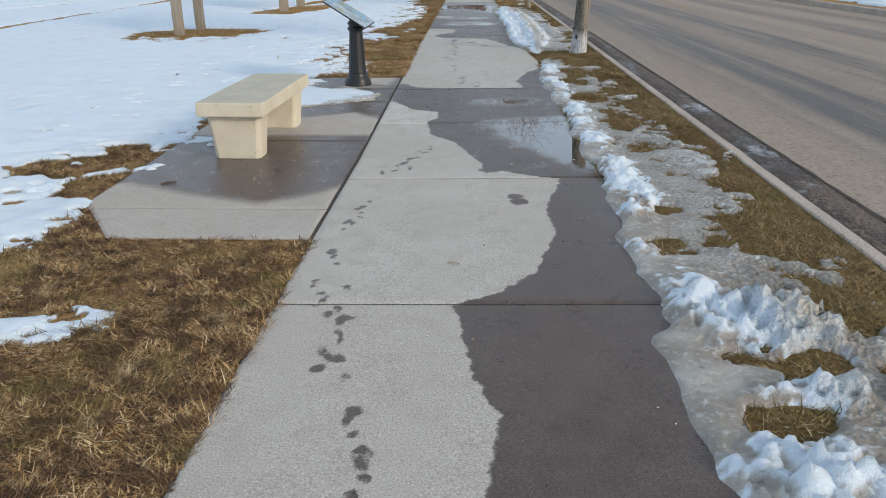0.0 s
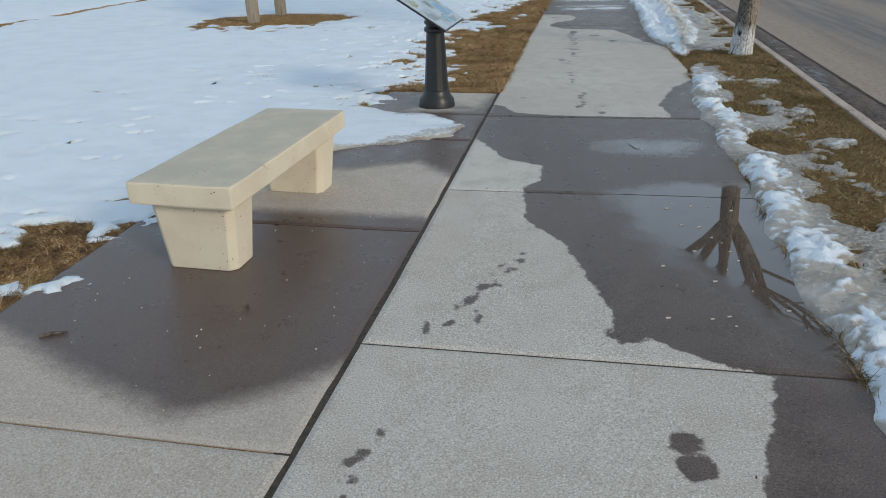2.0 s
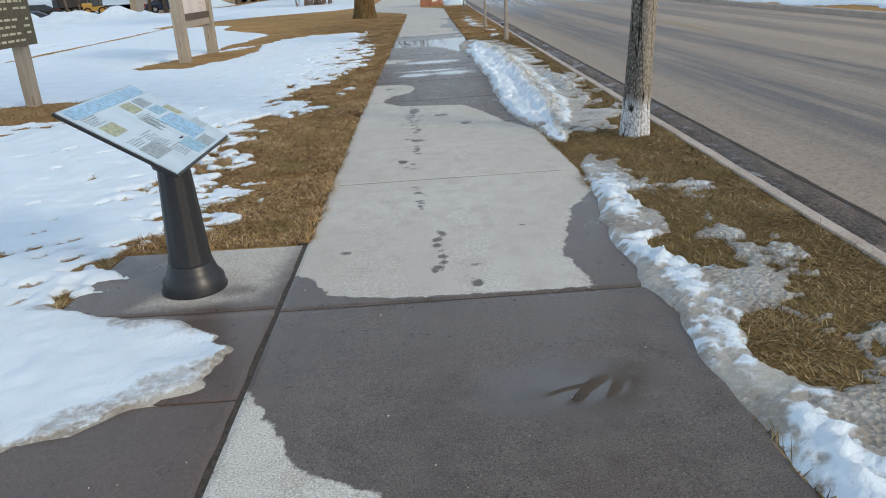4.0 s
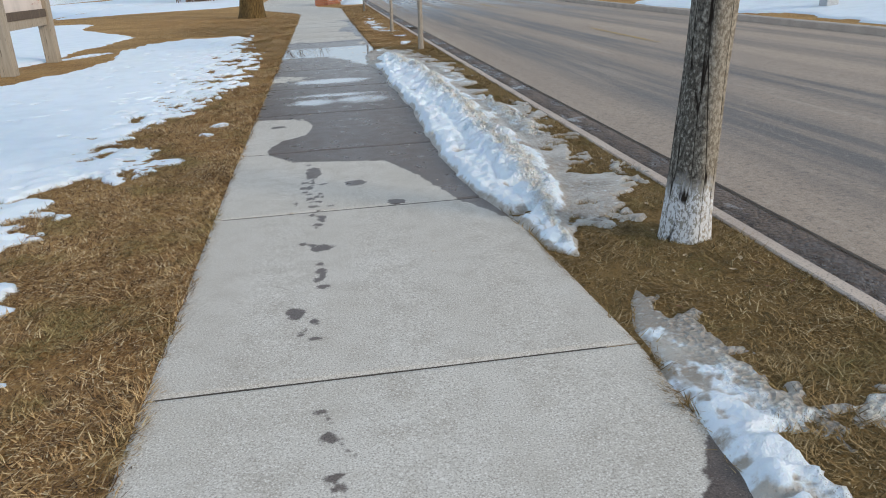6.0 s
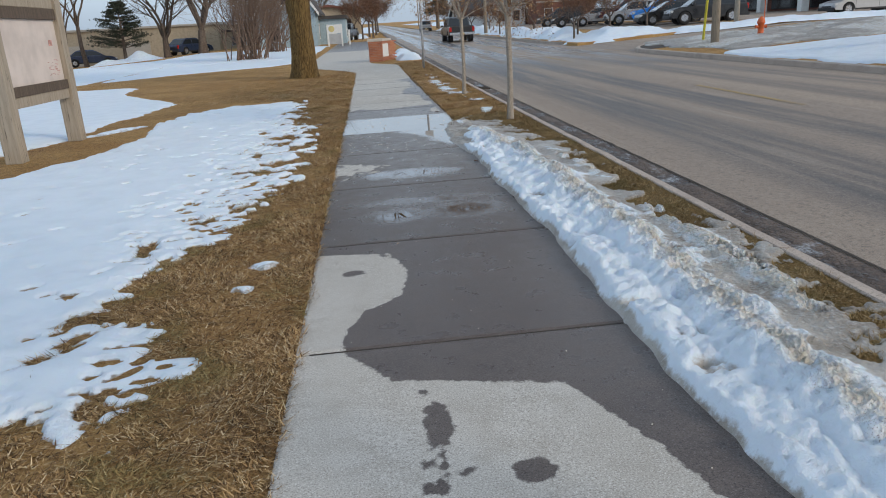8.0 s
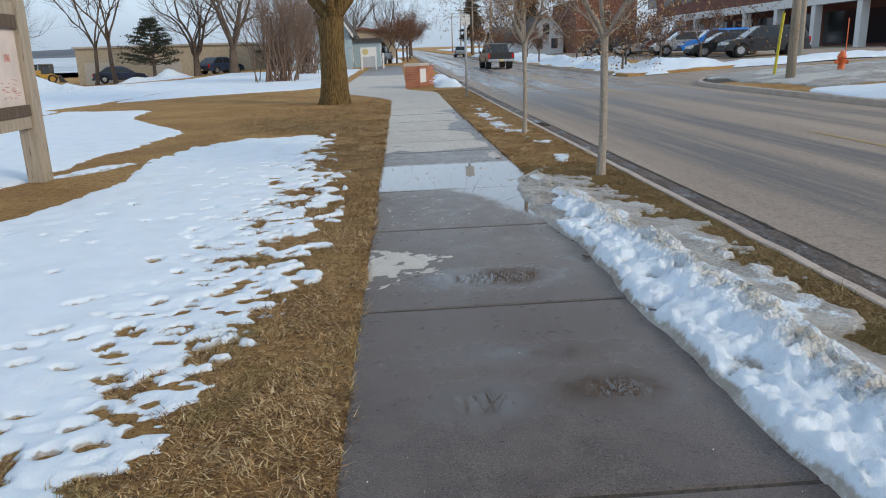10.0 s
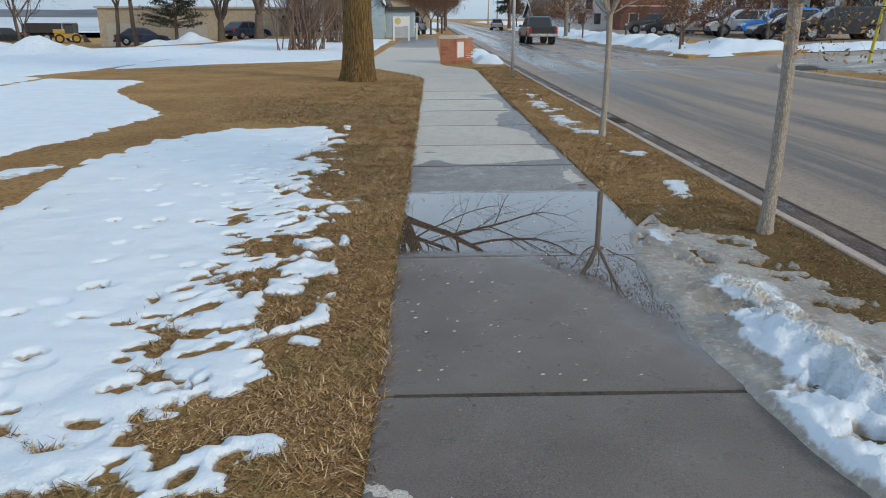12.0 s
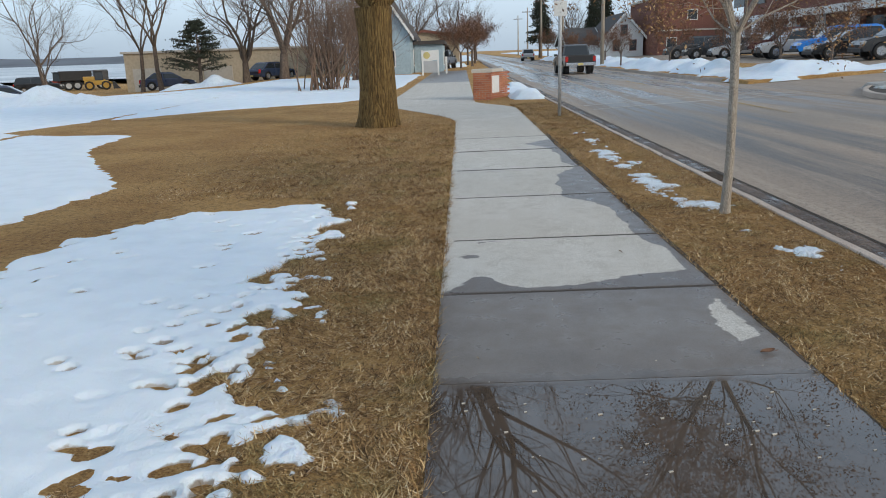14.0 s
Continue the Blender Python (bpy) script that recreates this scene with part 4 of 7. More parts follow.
sheet("road", np.linspace(2.58, 10.5, 14), ry, lambda a, b: ROAD_DROP - 0.05 * np.sin(np.clip((a - 2.58) / 7.9, 0, 1) * math.pi), M_ROAD, "salt-stained grey asphalt road with dark tyre tracks")
sheet("road_side_street", np.linspace(10.5, 130, 30), np.linspace(45.2, 51.0, 6), lambda a, b: ROAD_DROP + 0 * a, M_ROAD, "salt-stained asphalt side street")
gut = sheet("gutter", np.linspace(2.13, 2.58, 10), np.concatenate([np.arange(0, 40, 0.08), np.arange(40, 130, 2.0)]), lambda a, b: ROAD_DROP + 0.022 * (2.58 - a) / 0.45 - 0.020 * fbm(a, b, 9, 4, 61) * np.clip((2.575 - a) * 20, 0, 1), M_GUTTER, "wet gritty gutter along the kerb")
bm = bmesh.new()
ys_ = [-4 + 0.12 * i for i in range(520)]
lo = [bm.verts.new((2.581 + 0.004 * noise.noise((0, q * 3, 0)), q, lz(2.5, q) - ROAD_DROP + 0.006)) for q in ys_]
hi = [bm.verts.new((2.607 + 0.014 * noise.noise((5, q * 4, 0)), q, lz(2.5, q) - ROAD_DROP + 0.006)) for q in ys_]
for i in range(len(ys_) - 1):
    bm.faces.new((lo[i], hi[i], hi[i + 1], lo[i + 1]))
tagged(part("trim_road_seam", bm, M_DIRT), "black open seam between gutter and asphalt", "seam", kind="structure")

# kerb in cast lengths
for i in range(30):
    y0 = -6 + 3.05 * i
    n = 8
    bm = bmesh.new()
    prof = [(2.028, -0.32), (2.028, 0.010), (2.036, 0.018), (2.108, 0.014), (2.128, -0.006), (2.145, -0.32)]
    ring = []
    for j in range(n + 1):
        q = y0 + 0.006 + (3.05 - 0.012) * j / n
        wob = 0.006 * noise.noise((q * 2, 3, 0))
        ring.append([bm.verts.new((p + wob, q, z + lz(2.0, q) + (wob if z > 0 else 0))) for p, z in prof])
    for a, b in zip(ring, ring[1:]):
        for k2 in range(len(prof) - 1):
            bm.faces.new((a[k2], a[k2 + 1], b[k2 + 1], b[k2]))
    bm.faces.new(ring[0]), bm.faces.new(ring[-1][::-1])
    if i == 0:
        kerb_root = thing("kerb", None, "worn pale concrete kerb beside the verge", "kerb")
        kerb_root["kind"] = "structure"
    part("kerb_stone", bm, M_KERB, kerb_root)

# opposite side: kerbed corner island and the far kerb
def far_kerb(name, pts, label):
    bm = bmesh.new()
    rows = []
    for i, (px, py) in enumerate(pts):
        a, b = Vector(pts[max(i - 1, 0)]), Vector(pts[min(i + 1, len(pts) - 1)])
        t = (b - a).normalized()
        nrm = Vector((-t.y, t.x))
        z = lz(px, py)
        rows.append([bm.verts.new((px + nrm.x * o, py + nrm.y * o, z + h)) for o, h in ((0, -0.3), (0, 0.0), (0.03, 0.02), (0.15, 0.02), (0.16, -0.3))])
    for a, b in zip(rows, rows[1:]):
        for k2 in range(4):
            bm.faces.new((a[k2], a[k2 + 1], b[k2 + 1], b[k2]))
    return tagged(part(name, bm, M_KERB), label, "kerb", kind="structure")


arc = [(10.5 + 5.2 - 5.2 * math.cos(a), 40.2 + 5.2 * math.sin(a)) for a in np.linspace(0, math.pi / 2, 10)]
corner = [(10.5, -40), (10.5, 0), (10.5, 20), (10.5, 30)] + arc + [(30, 45.4), (90, 45.4)]
far_kerb("kerb_corner", corner[::-1], "kerb round the street corner")
far_kerb("kerb_far", [(30, 50.8), (90, 50.8)], "kerb along the far side of the side street")
arc2 = [(10.5 + 4 - 4 * math.cos(a), 54.8 - 4 * math.sin(a)) for a in np.linspace(math.pi / 2, 0, 8)]
far_kerb("kerb_far_corner", [(30, 50.8)] + arc2 + [(10.5, 75), (10.5, 100), (10.5, 180)], "kerb round the far street corner")
fill = bmesh.new()
pts = [(10.5, 46.2)] + [(a, b) for a, b in arc] + [(16, 46.2)]
fill.faces.new([fill.verts.new((a, b, lz(a, b) - ROAD_DROP + 0.004)) for a, b in pts][::-1])
tagged(part("road_corner", fill, M_ROAD), "asphalt in the street corner", "road", kind="structure")

bm = bmesh.new()
bm.faces.new([bm.verts.new((a + 0.1, b - 0.05, lz(a, b) + 0.004)) for a, b in arc + [(15.75, 40.1)]][::-1])
tagged(part("ground_corner", bm, M_DIRT), "bare trodden soil on the street corner", "ground", kind="structure")

# road markings
def crown_z(x, y):
    return lz(x, y) - ROAD_DROP + 0.05 * math.sin((x - 2.58) / 7.9 * math.pi) + 0.006


bm = bmesh.new()
for j in range(12):
    for i in range(4):
        y0 = 7.3 + 14.75 * j + i
        x0 = min(6.2 + 0.028 * (y0 - 24), 7.0)
        bm.faces.new([bm.verts.new((x0 + u, y0 + v, crown_z(x0 + u, y0 + v))) for u, v in ((0, 0), (0.10, 0), (0.128, 1), (0.028, 1))])
tagged(part("trim_centre_line", bm, M_YELLOW), "worn yellow centre line in dashes", "road marking", kind="structure")
for y0 in (40.0, 41.5, 52.0, 54.2):
    bm = bmesh.new()
    xs = np.linspace(2.9, 10.3, 10)
    for a, b in zip(xs, xs[1:]):
        ya, yb = y0 + 0.41 * (a - 2.9), y0 + 0.41 * (b - 2.9)
        bm.faces.new([bm.verts.new(p) for p in ((a, ya, crown_z(a, ya)), (b, yb, crown_z(b, yb)), (b, yb + 0.22, crown_z(b, yb + 0.2)), (a, ya + 0.22, crown_z(a, ya + 0.2)))])
    tagged(part("trim_crossing_line", bm, M_WHITE_LINE), "worn white line of the crossing", "road marking", kind="structure")

# storm drain grate in the gutter
drain = thing("storm_drain", pose(2.36, 29.2, lz(2.3, 29.2) - ROAD_DROP - 0.005), "rusty iron storm drain grate in the gutter", "drain")
bm = bmesh.new()
box(bm, -0.19, -0.16, -0.3, 0.3, -0.02, 0.022), box(bm, 0.16, 0.19, -0.3, 0.3, -0.02, 0.022), box(bm, -0.16, 0.16, -0.3, -0.27, -0.02, 0.022), box(bm, -0.16, 0.16, 0.27, 0.3, -0.02, 0.022)
part("frame", bm, M_DIRT, drain)
for i in range(7):
    part("bar", boxed(-0.16, 0.16, -0.22 + 0.073 * i - 0.012, -0.22 + 0.073 * i + 0.012, -0.02, 0.02), M_DIRT, drain)

# ---- bench, panel, signs ----


def build_bench():
    b = thing("bench", pose(-1.468, 6.61, lz(-1, 6.5), 0, 0, -1.5), "cream cast-concrete bench with worn slab seat on the pad", "bench")
    for s in (-1, 1):
        bm = bmesh.new()
        v = [bm.verts.new(p) for p in [(x * w, s * 0.51 + y * d, z) for z, w, d in ((0.012, 0.165, 0.095), (0.325, 0.195, 0.115)) for x, y in ((-1, -1), (1, -1), (1, 1), (-1, 1))]]
        for q in ((3, 2, 1, 0), (4, 5, 6, 7), (0, 1, 5, 4), (1, 2, 6, 5), (2, 3, 7, 6), (3, 0, 4, 7)):
            bm.faces.new([v[i] for i in q])
        bmesh.ops.bevel(bm, geom=[e for e in bm.edges if abs(e.verts[0].co.z - e.verts[1].co.z) > 0.1], offset=0.03, segments=1, affect="EDGES")
        bmesh.ops.bevel(bm, geom=list(bm.edges), offset=0.004, segments=1, affect="EDGES")
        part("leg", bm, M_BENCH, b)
        part("foot_pad", boxed(-0.15, 0.15, s * 0.51 - 0.08, s * 0.51 + 0.08, 0.0, 0.0125), M_MORTAR, b, "thin dark setting pad")
    bm = boxed(-0.235, 0.235, -0.68, 0.68, 0.325, 0.425, 0.010)
    bmesh.ops.subdivide_edges(bm, edges=[e for e in bm.edges if e.calc_length() > 0.3], cuts=10)
    for v in bm.verts:
        v.co += Vector((noise.noise(v.co * 14), noise.noise(v.co * 14 + Vector((9, 0, 0))), noise.noise(v.co * 11))) * 0.0025
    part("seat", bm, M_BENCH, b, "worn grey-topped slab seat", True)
    b.children[-1].data.shade_flat()
    return b


build_bench()


def build_panel():
    p = thing("interpretive_panel", pose(-1.09, 9.27, lz(-1, 9.2)), "slanted blue information panel on a black fluted iron post", "information panel")
    part("base", lathe([(0.150, 0.0), (0.152, 0.02), (0.143, 0.045), (0.142, 0.07), (0.118, 0.10), (0.108, 0.13), (0.104, 0.145), (0.098, 0.15)]), M_IRON, p, smooth=True)
    bm = bmesh.new()
    n, rings = 48, []
    for z, r in ((0.15, 0.100), (0.20, 0.094), (0.40, 0.083), (0.60, 0.071)):
        rings.append([bm.verts.new(((r - (0.004 if i % 4 < 1 else 0)) * math.cos(6.2832 * i / n), (r - (0.004 if i % 4 < 1 else 0)) * math.sin(6.2832 * i / n), z)) for i in range(n)])
    for a, b in zip(rings, rings[1:]):
        for i in range(n):
            bm.faces.new((a[i], a[(i + 1) % n], b[(i + 1) % n], b[i]))
    part("shaft", bm, M_IRON, p, "fluted tapering shaft", True)
    part("collar", lathe([(0.071, 0.595), (0.088, 0.605), (0.092, 0.620), (0.086, 0.636), (0.074, 0.642), (0.074, 0.655), (0.086, 0.664), (0.090, 0.678), (0.082, 0.692), (0.070, 0.70), (0.066, 0.735)]), M_IRON, p, smooth=True)
    board = new("board")
    board.parent = p
    board.matrix_local = pose(-0.045, -0.03, 0.80, 32, 0, 90)
    W, H = 0.39, 0.255
    part("backing", boxed(-W, W, -H, H, -0.02, -0.006, 0.003), M_IRON, board)
    face = plain("pale_blue_print", (0.50, 0.60, 0.68), 0.25, 0, 6, 0.08, 0.0)
    part("print_sheet", boxed(-W + 0.008, W - 0.008, -H + 0.008, H - 0.008, -0.006, -0.001), face, board, "pale blue glossy print")
    inks = {"sky": (0.28, 0.47, 0.66), "olive": (0.34, 0.35, 0.20), "grey": (0.27, 0.32, 0.34), "sea": (0.25, 0.43, 0.56), "text": (0.30, 0.35, 0.40), "pale": (0.60, 0.66, 0.70)}
    ink = {k2: plain("print_" + k2, c, 0.3, 0, 60, 0.35, 0.0) for k2, c in inks.items()}

    def patch(name, x0, x1, y0, y1, key, z=0.0008):
        part(name, boxed(x0, x1, y0, y1, -0.001, z), ink[key], board)

    patch("title_band", -0.36, 0.37, 0.175, 0.238, "sky")
    for x0, x1, y0, y1, key in ((-0.33, -0.20, 0.03, 0.10, "olive"), (-0.34, -0.17, -0.15, -0.07, "grey"), (-0.05, 0.08, -0.23, -0.14, "sea"), (0.10, 0.29, -0.16, 0.01, "sky"), (0.09, 0.22, -0.235, -0.175, "grey"),
                                (0.02, 0.13, 0.09, 0.16, "olive"), (0.16, 0.27, 0.10, 0.16, "grey"), (0.17, 0.29, 0.03, 0.085, "sea"), (0.31, 0.37, -0.02, 0.06, "olive")):
        patch("picture", x0, x1, y0, y1, key)
    r = random.Random(2)
    for k2 in range(13):
        a = -0.02 + 0.02 * r.random() + 0.008 * k2
        patch("drawing_line", a, a + 0.004, 0.0 - 0.05 * r.random(), 0.03 + 0.04 * r.random(), "grey", 0.001)
    for col, rows, y0 in ((-0.34, 5, 0.165), (-0.19, 9, -0.02), (-0.155, 6, -0.14), (0.30, 6, -0.08), (0.01, 4, 0.07), (-0.33, 4, -0.02)):
        for k2 in range(rows):
            y1 = y0 - 0.0125 * k2
            patch("text_line", col, col + r.uniform(0.06, 0.12), y1, y1 + 0.004, "text", 0.001)
    return p


build_panel()


def post_mesh(w, h, lean=0.0):
    bm = boxed(-w / 2, w / 2, -w / 2, w / 2, 0, h, 0.012)
    bmesh.ops.subdivide_edges(bm, edges=[e for e in bm.edges if e.calc_length() > 0.6], cuts=8)
    for v in bm.verts:
        v.co.x += 0.008 * noise.noise((v.co.z * 2, w * 40, 1)) + lean * v.co.z
        v.co.y += 0.008 * noise.noise((v.co.z * 2, w * 40, 7))
    return bm


def build_sign_brown():
    s = thing("park_notice", pose(-5.25, 15.5, lz(-5, 15.5), 0, 0, 0), "brown painted notice board with cream lettering on two grey wooden posts", "sign")
    for y in (-0.57, 0.57):
        ob = part("post", post_mesh(0.155, 1.62), M_WOOD, s)
        ob.location = (0, y, 0)
    brown = plain("olive_brown_sign_paint", (0.105, 0.082, 0.045), 0.7, 0, 20, 0.2, 0.2)
    cream = plain("cream_sign_paint", (0.55, 0.50, 0.36), 0.7)
    b = part("board", boxed(0.08, 0.125, -0.80, 0.80, 0.80, 1.62, 0.008), brown, s)
    for i in range(8):
        r = random.Random(i)
        z = 0.86 + 0.085 * i + (0.05 if i > 3 else 0)
        y = -0.70
        while y < 0.62:
            w = r.uniform(0.05, 0.16)
            if r.random() < 0.85:
                part("lettering", boxed(0.124, 0.128, y, min(y + w, 0.7), z, z + 0.028), cream, b, "cream painted lettering")
            y += w + 0.04
    return s


build_sign_brown()


def build_sign_map():
    s = thing("map_board", pose(-4.82, 22.35, lz(-5, 22)), "faded map board framed between two heavy weathered wooden posts", "sign")
    for y in (-1.02, 1.02):
        ob = part("post", post_mesh(0.21, 2.15), M_WOOD, s)
        ob.location = (0, y, 0)
    part("bottom_rail", boxed(-0.06, 0.06, -0.92, 0.92, 0.66, 0.80, 0.01), M_WOOD, s)
    part("top_rail", boxed(-0.06, 0.06, -0.92, 0.92, 1.93, 2.07, 0.01), M_WOOD, s)
    part("lower_batten", boxed(-0.05, 0.075, -0.92, 0.92, 0.80, 0.93, 0.006), M_WOOD_DARK, s, "dark stained batten")
    part("upper_batten", boxed(-0.05, 0.075, -0.92, 0.92, 1.78, 1.93, 0.006), M_WOOD_DARK, s, "dark stained batten")
    fade = plain("sun_faded_map_print", (0.62, 0.54, 0.49), 0.6, 0, 3, 0.12, 0.05)
    b = part("map_panel", boxed(-0.02, 0.03, -0.92, 0.92, 0.93, 1.78), fade, s, "sun-faded pinkish map panel")
    red = plain("faded_red_print", (0.50, 0.26, 0.22), 0.6, 0, 20, 0.4, 0.0)
    r = random.Random(7)
    for i in range(26):
        y, z = r.uniform(0.42, 0.82), r.uniform(1.0, 1.22)
        part("print_line", boxed(0.03, 0.033, y, y + r.uniform(0.03, 0.10), z, z + 0.007), red, b)
    part("print_mark", boxed(0.03, 0.033, 0.60, 0.72, 1.42, 1.50), red, b)
    return s


build_sign_map()


# ---- trees ----


class Tubes:
    """Gathers tapering tubes into one mesh."""

    def __init__(self):
        self.v, self.f, self.n = [], [], 0

    def add(self, pts, radii, sides=5):
        pts = np.asarray(pts, dtype=float)
        d = np.gradient(pts, axis=0)
        d /= np.linalg.norm(d, axis=1)[:, None] + 1e-9
        ref = np.array([0.31, 0.87, 0.38])
        u = np.cross(d, ref)
        u /= np.linalg.norm(u, axis=1)[:, None] + 1e-9
        w = np.cross(d, u)
        a = np.arange(sides) * 2 * math.pi / sides
        ring = pts[:, None, :] + np.asarray(radii)[:, None, None] * (np.cos(a)[None, :, None] * u[:, None, :] + np.sin(a)[None, :, None] * w[:, None, :])
        self.v.append(ring.reshape(-1, 3))
        k, s = len(pts), sides
        i = np.arange(k * s).reshape(k, s) + self.n
        j = np.roll(i, -1, axis=1)
        self.f.append(np.stack([i[:-1], j[:-1], j[1:], i[1:]], -1).reshape(-1, 4))
        self.n += k * s

    def mesh(self, name, mat):
        return mesh_np(name, np.concatenate(self.v), np.concatenate(self.f), mat, True)


def limb_line(r, start, way, length, k, wander, up):
    pts, d = [np.array(start, dtype=float)], np.array(way, dtype=float)
    for i in range(k):
        d = d + np.array([r.gauss(0, wander), r.gauss(0, wander), r.gauss(0, wander * 0.7) + up])
        d /= np.linalg.norm(d)
        pts.append(pts[-1] + d * length / k)
    return pts, d


def grow(r, wood, twig, start, way, length, radius, depth, cfg, tips):
    k = 5 if depth < 2 else (3 if depth < 4 else 2)
    pts, _ = limb_line(r, start, way, length, k, cfg["wander"], cfg["up"])
    end = radius * cfg["taper"] if depth < cfg["levels"] else radius * 0.35
    radii = np.linspace(radius, end, k + 1)
    (wood if depth < 3 else twig).add(pts, radii, 8 if depth < 1 else (6 if depth < 2 else (4 if depth < 4 else 3)))
    if depth >= cfg["levels"]:
        tips.append(pts[-1])
        tips.append(pts[-2])
        return
    kids = cfg["kids"][min(depth, len(cfg["kids"]) - 1)]
    for i in range(kids):
        last = i == 0
        t = 1.0 if last else r.uniform(0.35, 0.95)
        j = min(int(t * k), k - 1)
        base = pts[j] + (pts[j + 1] - pts[j]) * (t * k - j)
        d = pts[j + 1] - pts[j]
        d = d / np.linalg.norm(d)
        side = np.cross(d, np.array([r.gauss(0, 1), r.gauss(0, 1), r.gauss(0, 1)]))
        side /= np.linalg.norm(side) + 1e-9
        ang = radians(r.uniform(8, 25) if last else r.uniform(*cfg["spread"]))
        nd = d * math.cos(ang) + side * math.sin(ang)
        nr = end * (0.95 if last else r.uniform(0.5, 0.75))
        grow(r, wood, twig, base, nd, length * r.uniform(*cfg["short"]), nr, depth + 1, cfg, tips)


def leaf_cloud(name, tips, r, n, size, spread, mat):
    """Many small bent leaves hung about the twig ends."""
    c = np.array([tips[r.randrange(len(tips))] for _ in range(n)])
    g = np.random.RandomState(r.randrange(9999))
    c = c + g.normal(0, spread, c.shape)
    a, b = g.normal(0, 1, c.shape), g.normal(0, 1, c.shape)
    a /= np.linalg.norm(a, axis=1)[:, None]
    b -= (a * b).sum(1)[:, None] * a
    b /= np.linalg.norm(b, axis=1)[:, None]
    s = size * g.uniform(0.6, 1.3, (n, 1))
    v = np.stack([c - a * s, c + b * s * 0.45, c + a * s, c - b * s * 0.45], 1).reshape(-1, 3)
    return mesh_np(name, v, np.arange(n * 4).reshape(-1, 4), mat)


def tree(name, m, seed, trunk, cfg, bark, twig_mat, label, leaves=0, leaf_size=0.03, leaf_mat=None, first=3, group="", flare=1.35, trunk_mat=None, split=35, first_ways=None):
    """A bare tree: flared trunk line of (x, y, z, radius), limbs from its top, then finer wood."""
    r = random.Random(seed)
    t = thing(name, m, label, "tree", group)
    wood, twig, tips = Tubes(), Tubes(), []
    trunk_t = Tubes()
    ks = np.linspace(0, 1, 22)
    src = np.linspace(0, 1, len(trunk))
    pts = np.stack([np.interp(ks, src, [p[i] for p in trunk]) for i in range(3)], 1)
    rad = np.interp(ks, src, [p[3] for p in trunk])
    h = pts[:, 2]
    rad = rad * (1 + (flare - 1) * np.exp(-np.maximum(h, 0) / (2.2 * trunk[0][3])))
    trunk_t.add(pts, rad, 20)
    me = trunk_t.mesh("trunk", trunk_mat or bark)
    co = np.empty(len(me.vertices) * 3, dtype=np.float32)
    me.vertices.foreach_get("co", co)
    co = co.reshape(-1, 3)
    for i in range(len(co)):
        q = co[i]
        c = np.array([np.interp(q[2], h, pts[:, 0]), np.interp(q[2], h, pts[:, 1])])
        off = q[:2] - c
        ang = math.atan2(off[1], off[0])
        lump = 1 + 0.07 * math.sin(ang * 3 + seed) + 0.05 * math.sin(ang * 7 + q[2] * 2) + 0.05 * noise.noise((ang * 2, q[2] * 3, seed)) + 0.10 * math.exp(-q[2] / 0.15) * math.sin(ang * 5 + seed)
        co[i, :2] = c + off * lump
    me.vertices.foreach_set("co", co.ravel())
    part("trunk", me, None, t)
    top = np.array(trunk[-1][:3])
    for i in range(first):
        a = 2 * math.pi * (i + r.uniform(-0.2, 0.2)) / first + seed
        tilt = radians(r.uniform(split * 0.6, split * 1.2))
        thin = 1.0
        if first_ways:
            a, tilt, thin = radians(first_ways[i][0]), radians(first_ways[i][1]), first_ways[i][2]
        way = np.array([math.cos(a) * math.sin(tilt), math.sin(a) * math.sin(tilt), math.cos(tilt)])
        grow(r, wood, twig, top - np.array([0, 0, 0.06]), way, cfg["length"] * r.uniform(0.85, 1.1) * (0.45 + 0.55 * thin), trunk[-1][3] * (0.78 if first < 4 else 0.62) * thin, 0, cfg, tips)
    part("limb_wood", wood.mesh("limb_wood", bark), None, t)
    if twig.n:
        tw = part("twigs", twig.mesh("twigs", twig_mat), None, t)
        tw["kind"] = "stuff"
    if leaves:
        lv = part("leaves", leaf_cloud("leaves", tips, r, leaves, leaf_size, leaf_size * 2.2, leaf_mat), None, t, "dry russet leaves still hanging")
        lv["kind"] = "stuff"
    return t


CFG_STREET = dict(length=2.0, wander=0.10, up=0.09, taper=0.62, levels=5, kids=[5, 5, 4, 4], spread=(22, 50), short=(0.55, 0.78))
CFG_YOUNG = dict(length=0.90, wander=0.13, up=0.05, taper=0.62, levels=5, kids=[5, 5, 4, 3], spread=(26, 58), short=(0.55, 0.8))
CFG_OAK = dict(length=3.6, wander=0.11, up=0.05, taper=0.62, levels=6, kids=[5, 5, 4, 4, 3], spread=(28, 62), short=(0.55, 0.78))
CFG_FAR = dict(length=3.6, wander=0.14, up=0.05, taper=0.6, levels=4, kids=[4, 4, 4], spread=(28, 60), short=(0.55, 0.8))

# pale split-barked street tree with old whitewash at its foot
k = Mat("whitewashed_bark")
v_ = k.world((1, 1, 0.16))
n1, n2 = k.noise(v_, 11, 6, 0.65), k.noise(v_, 70, 4, 0.65)
cr_ = k.voronoi(k.world((1, 1, 0.05)), 13, "DISTANCE_TO_EDGE")
fl_ = k.noise(k.world((1, 1, 0.55)), 75, 5, 0.7)
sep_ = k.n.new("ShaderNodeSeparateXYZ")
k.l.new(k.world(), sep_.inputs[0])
# sunlight on the road side is put into the bark colour: lighter, warmer
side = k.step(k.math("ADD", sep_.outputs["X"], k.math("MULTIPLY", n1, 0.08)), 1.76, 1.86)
col_ = k.mix(k.step(n1, 0.35, 0.65), (0.105, 0.095, 0.08), (0.18, 0.165, 0.14))
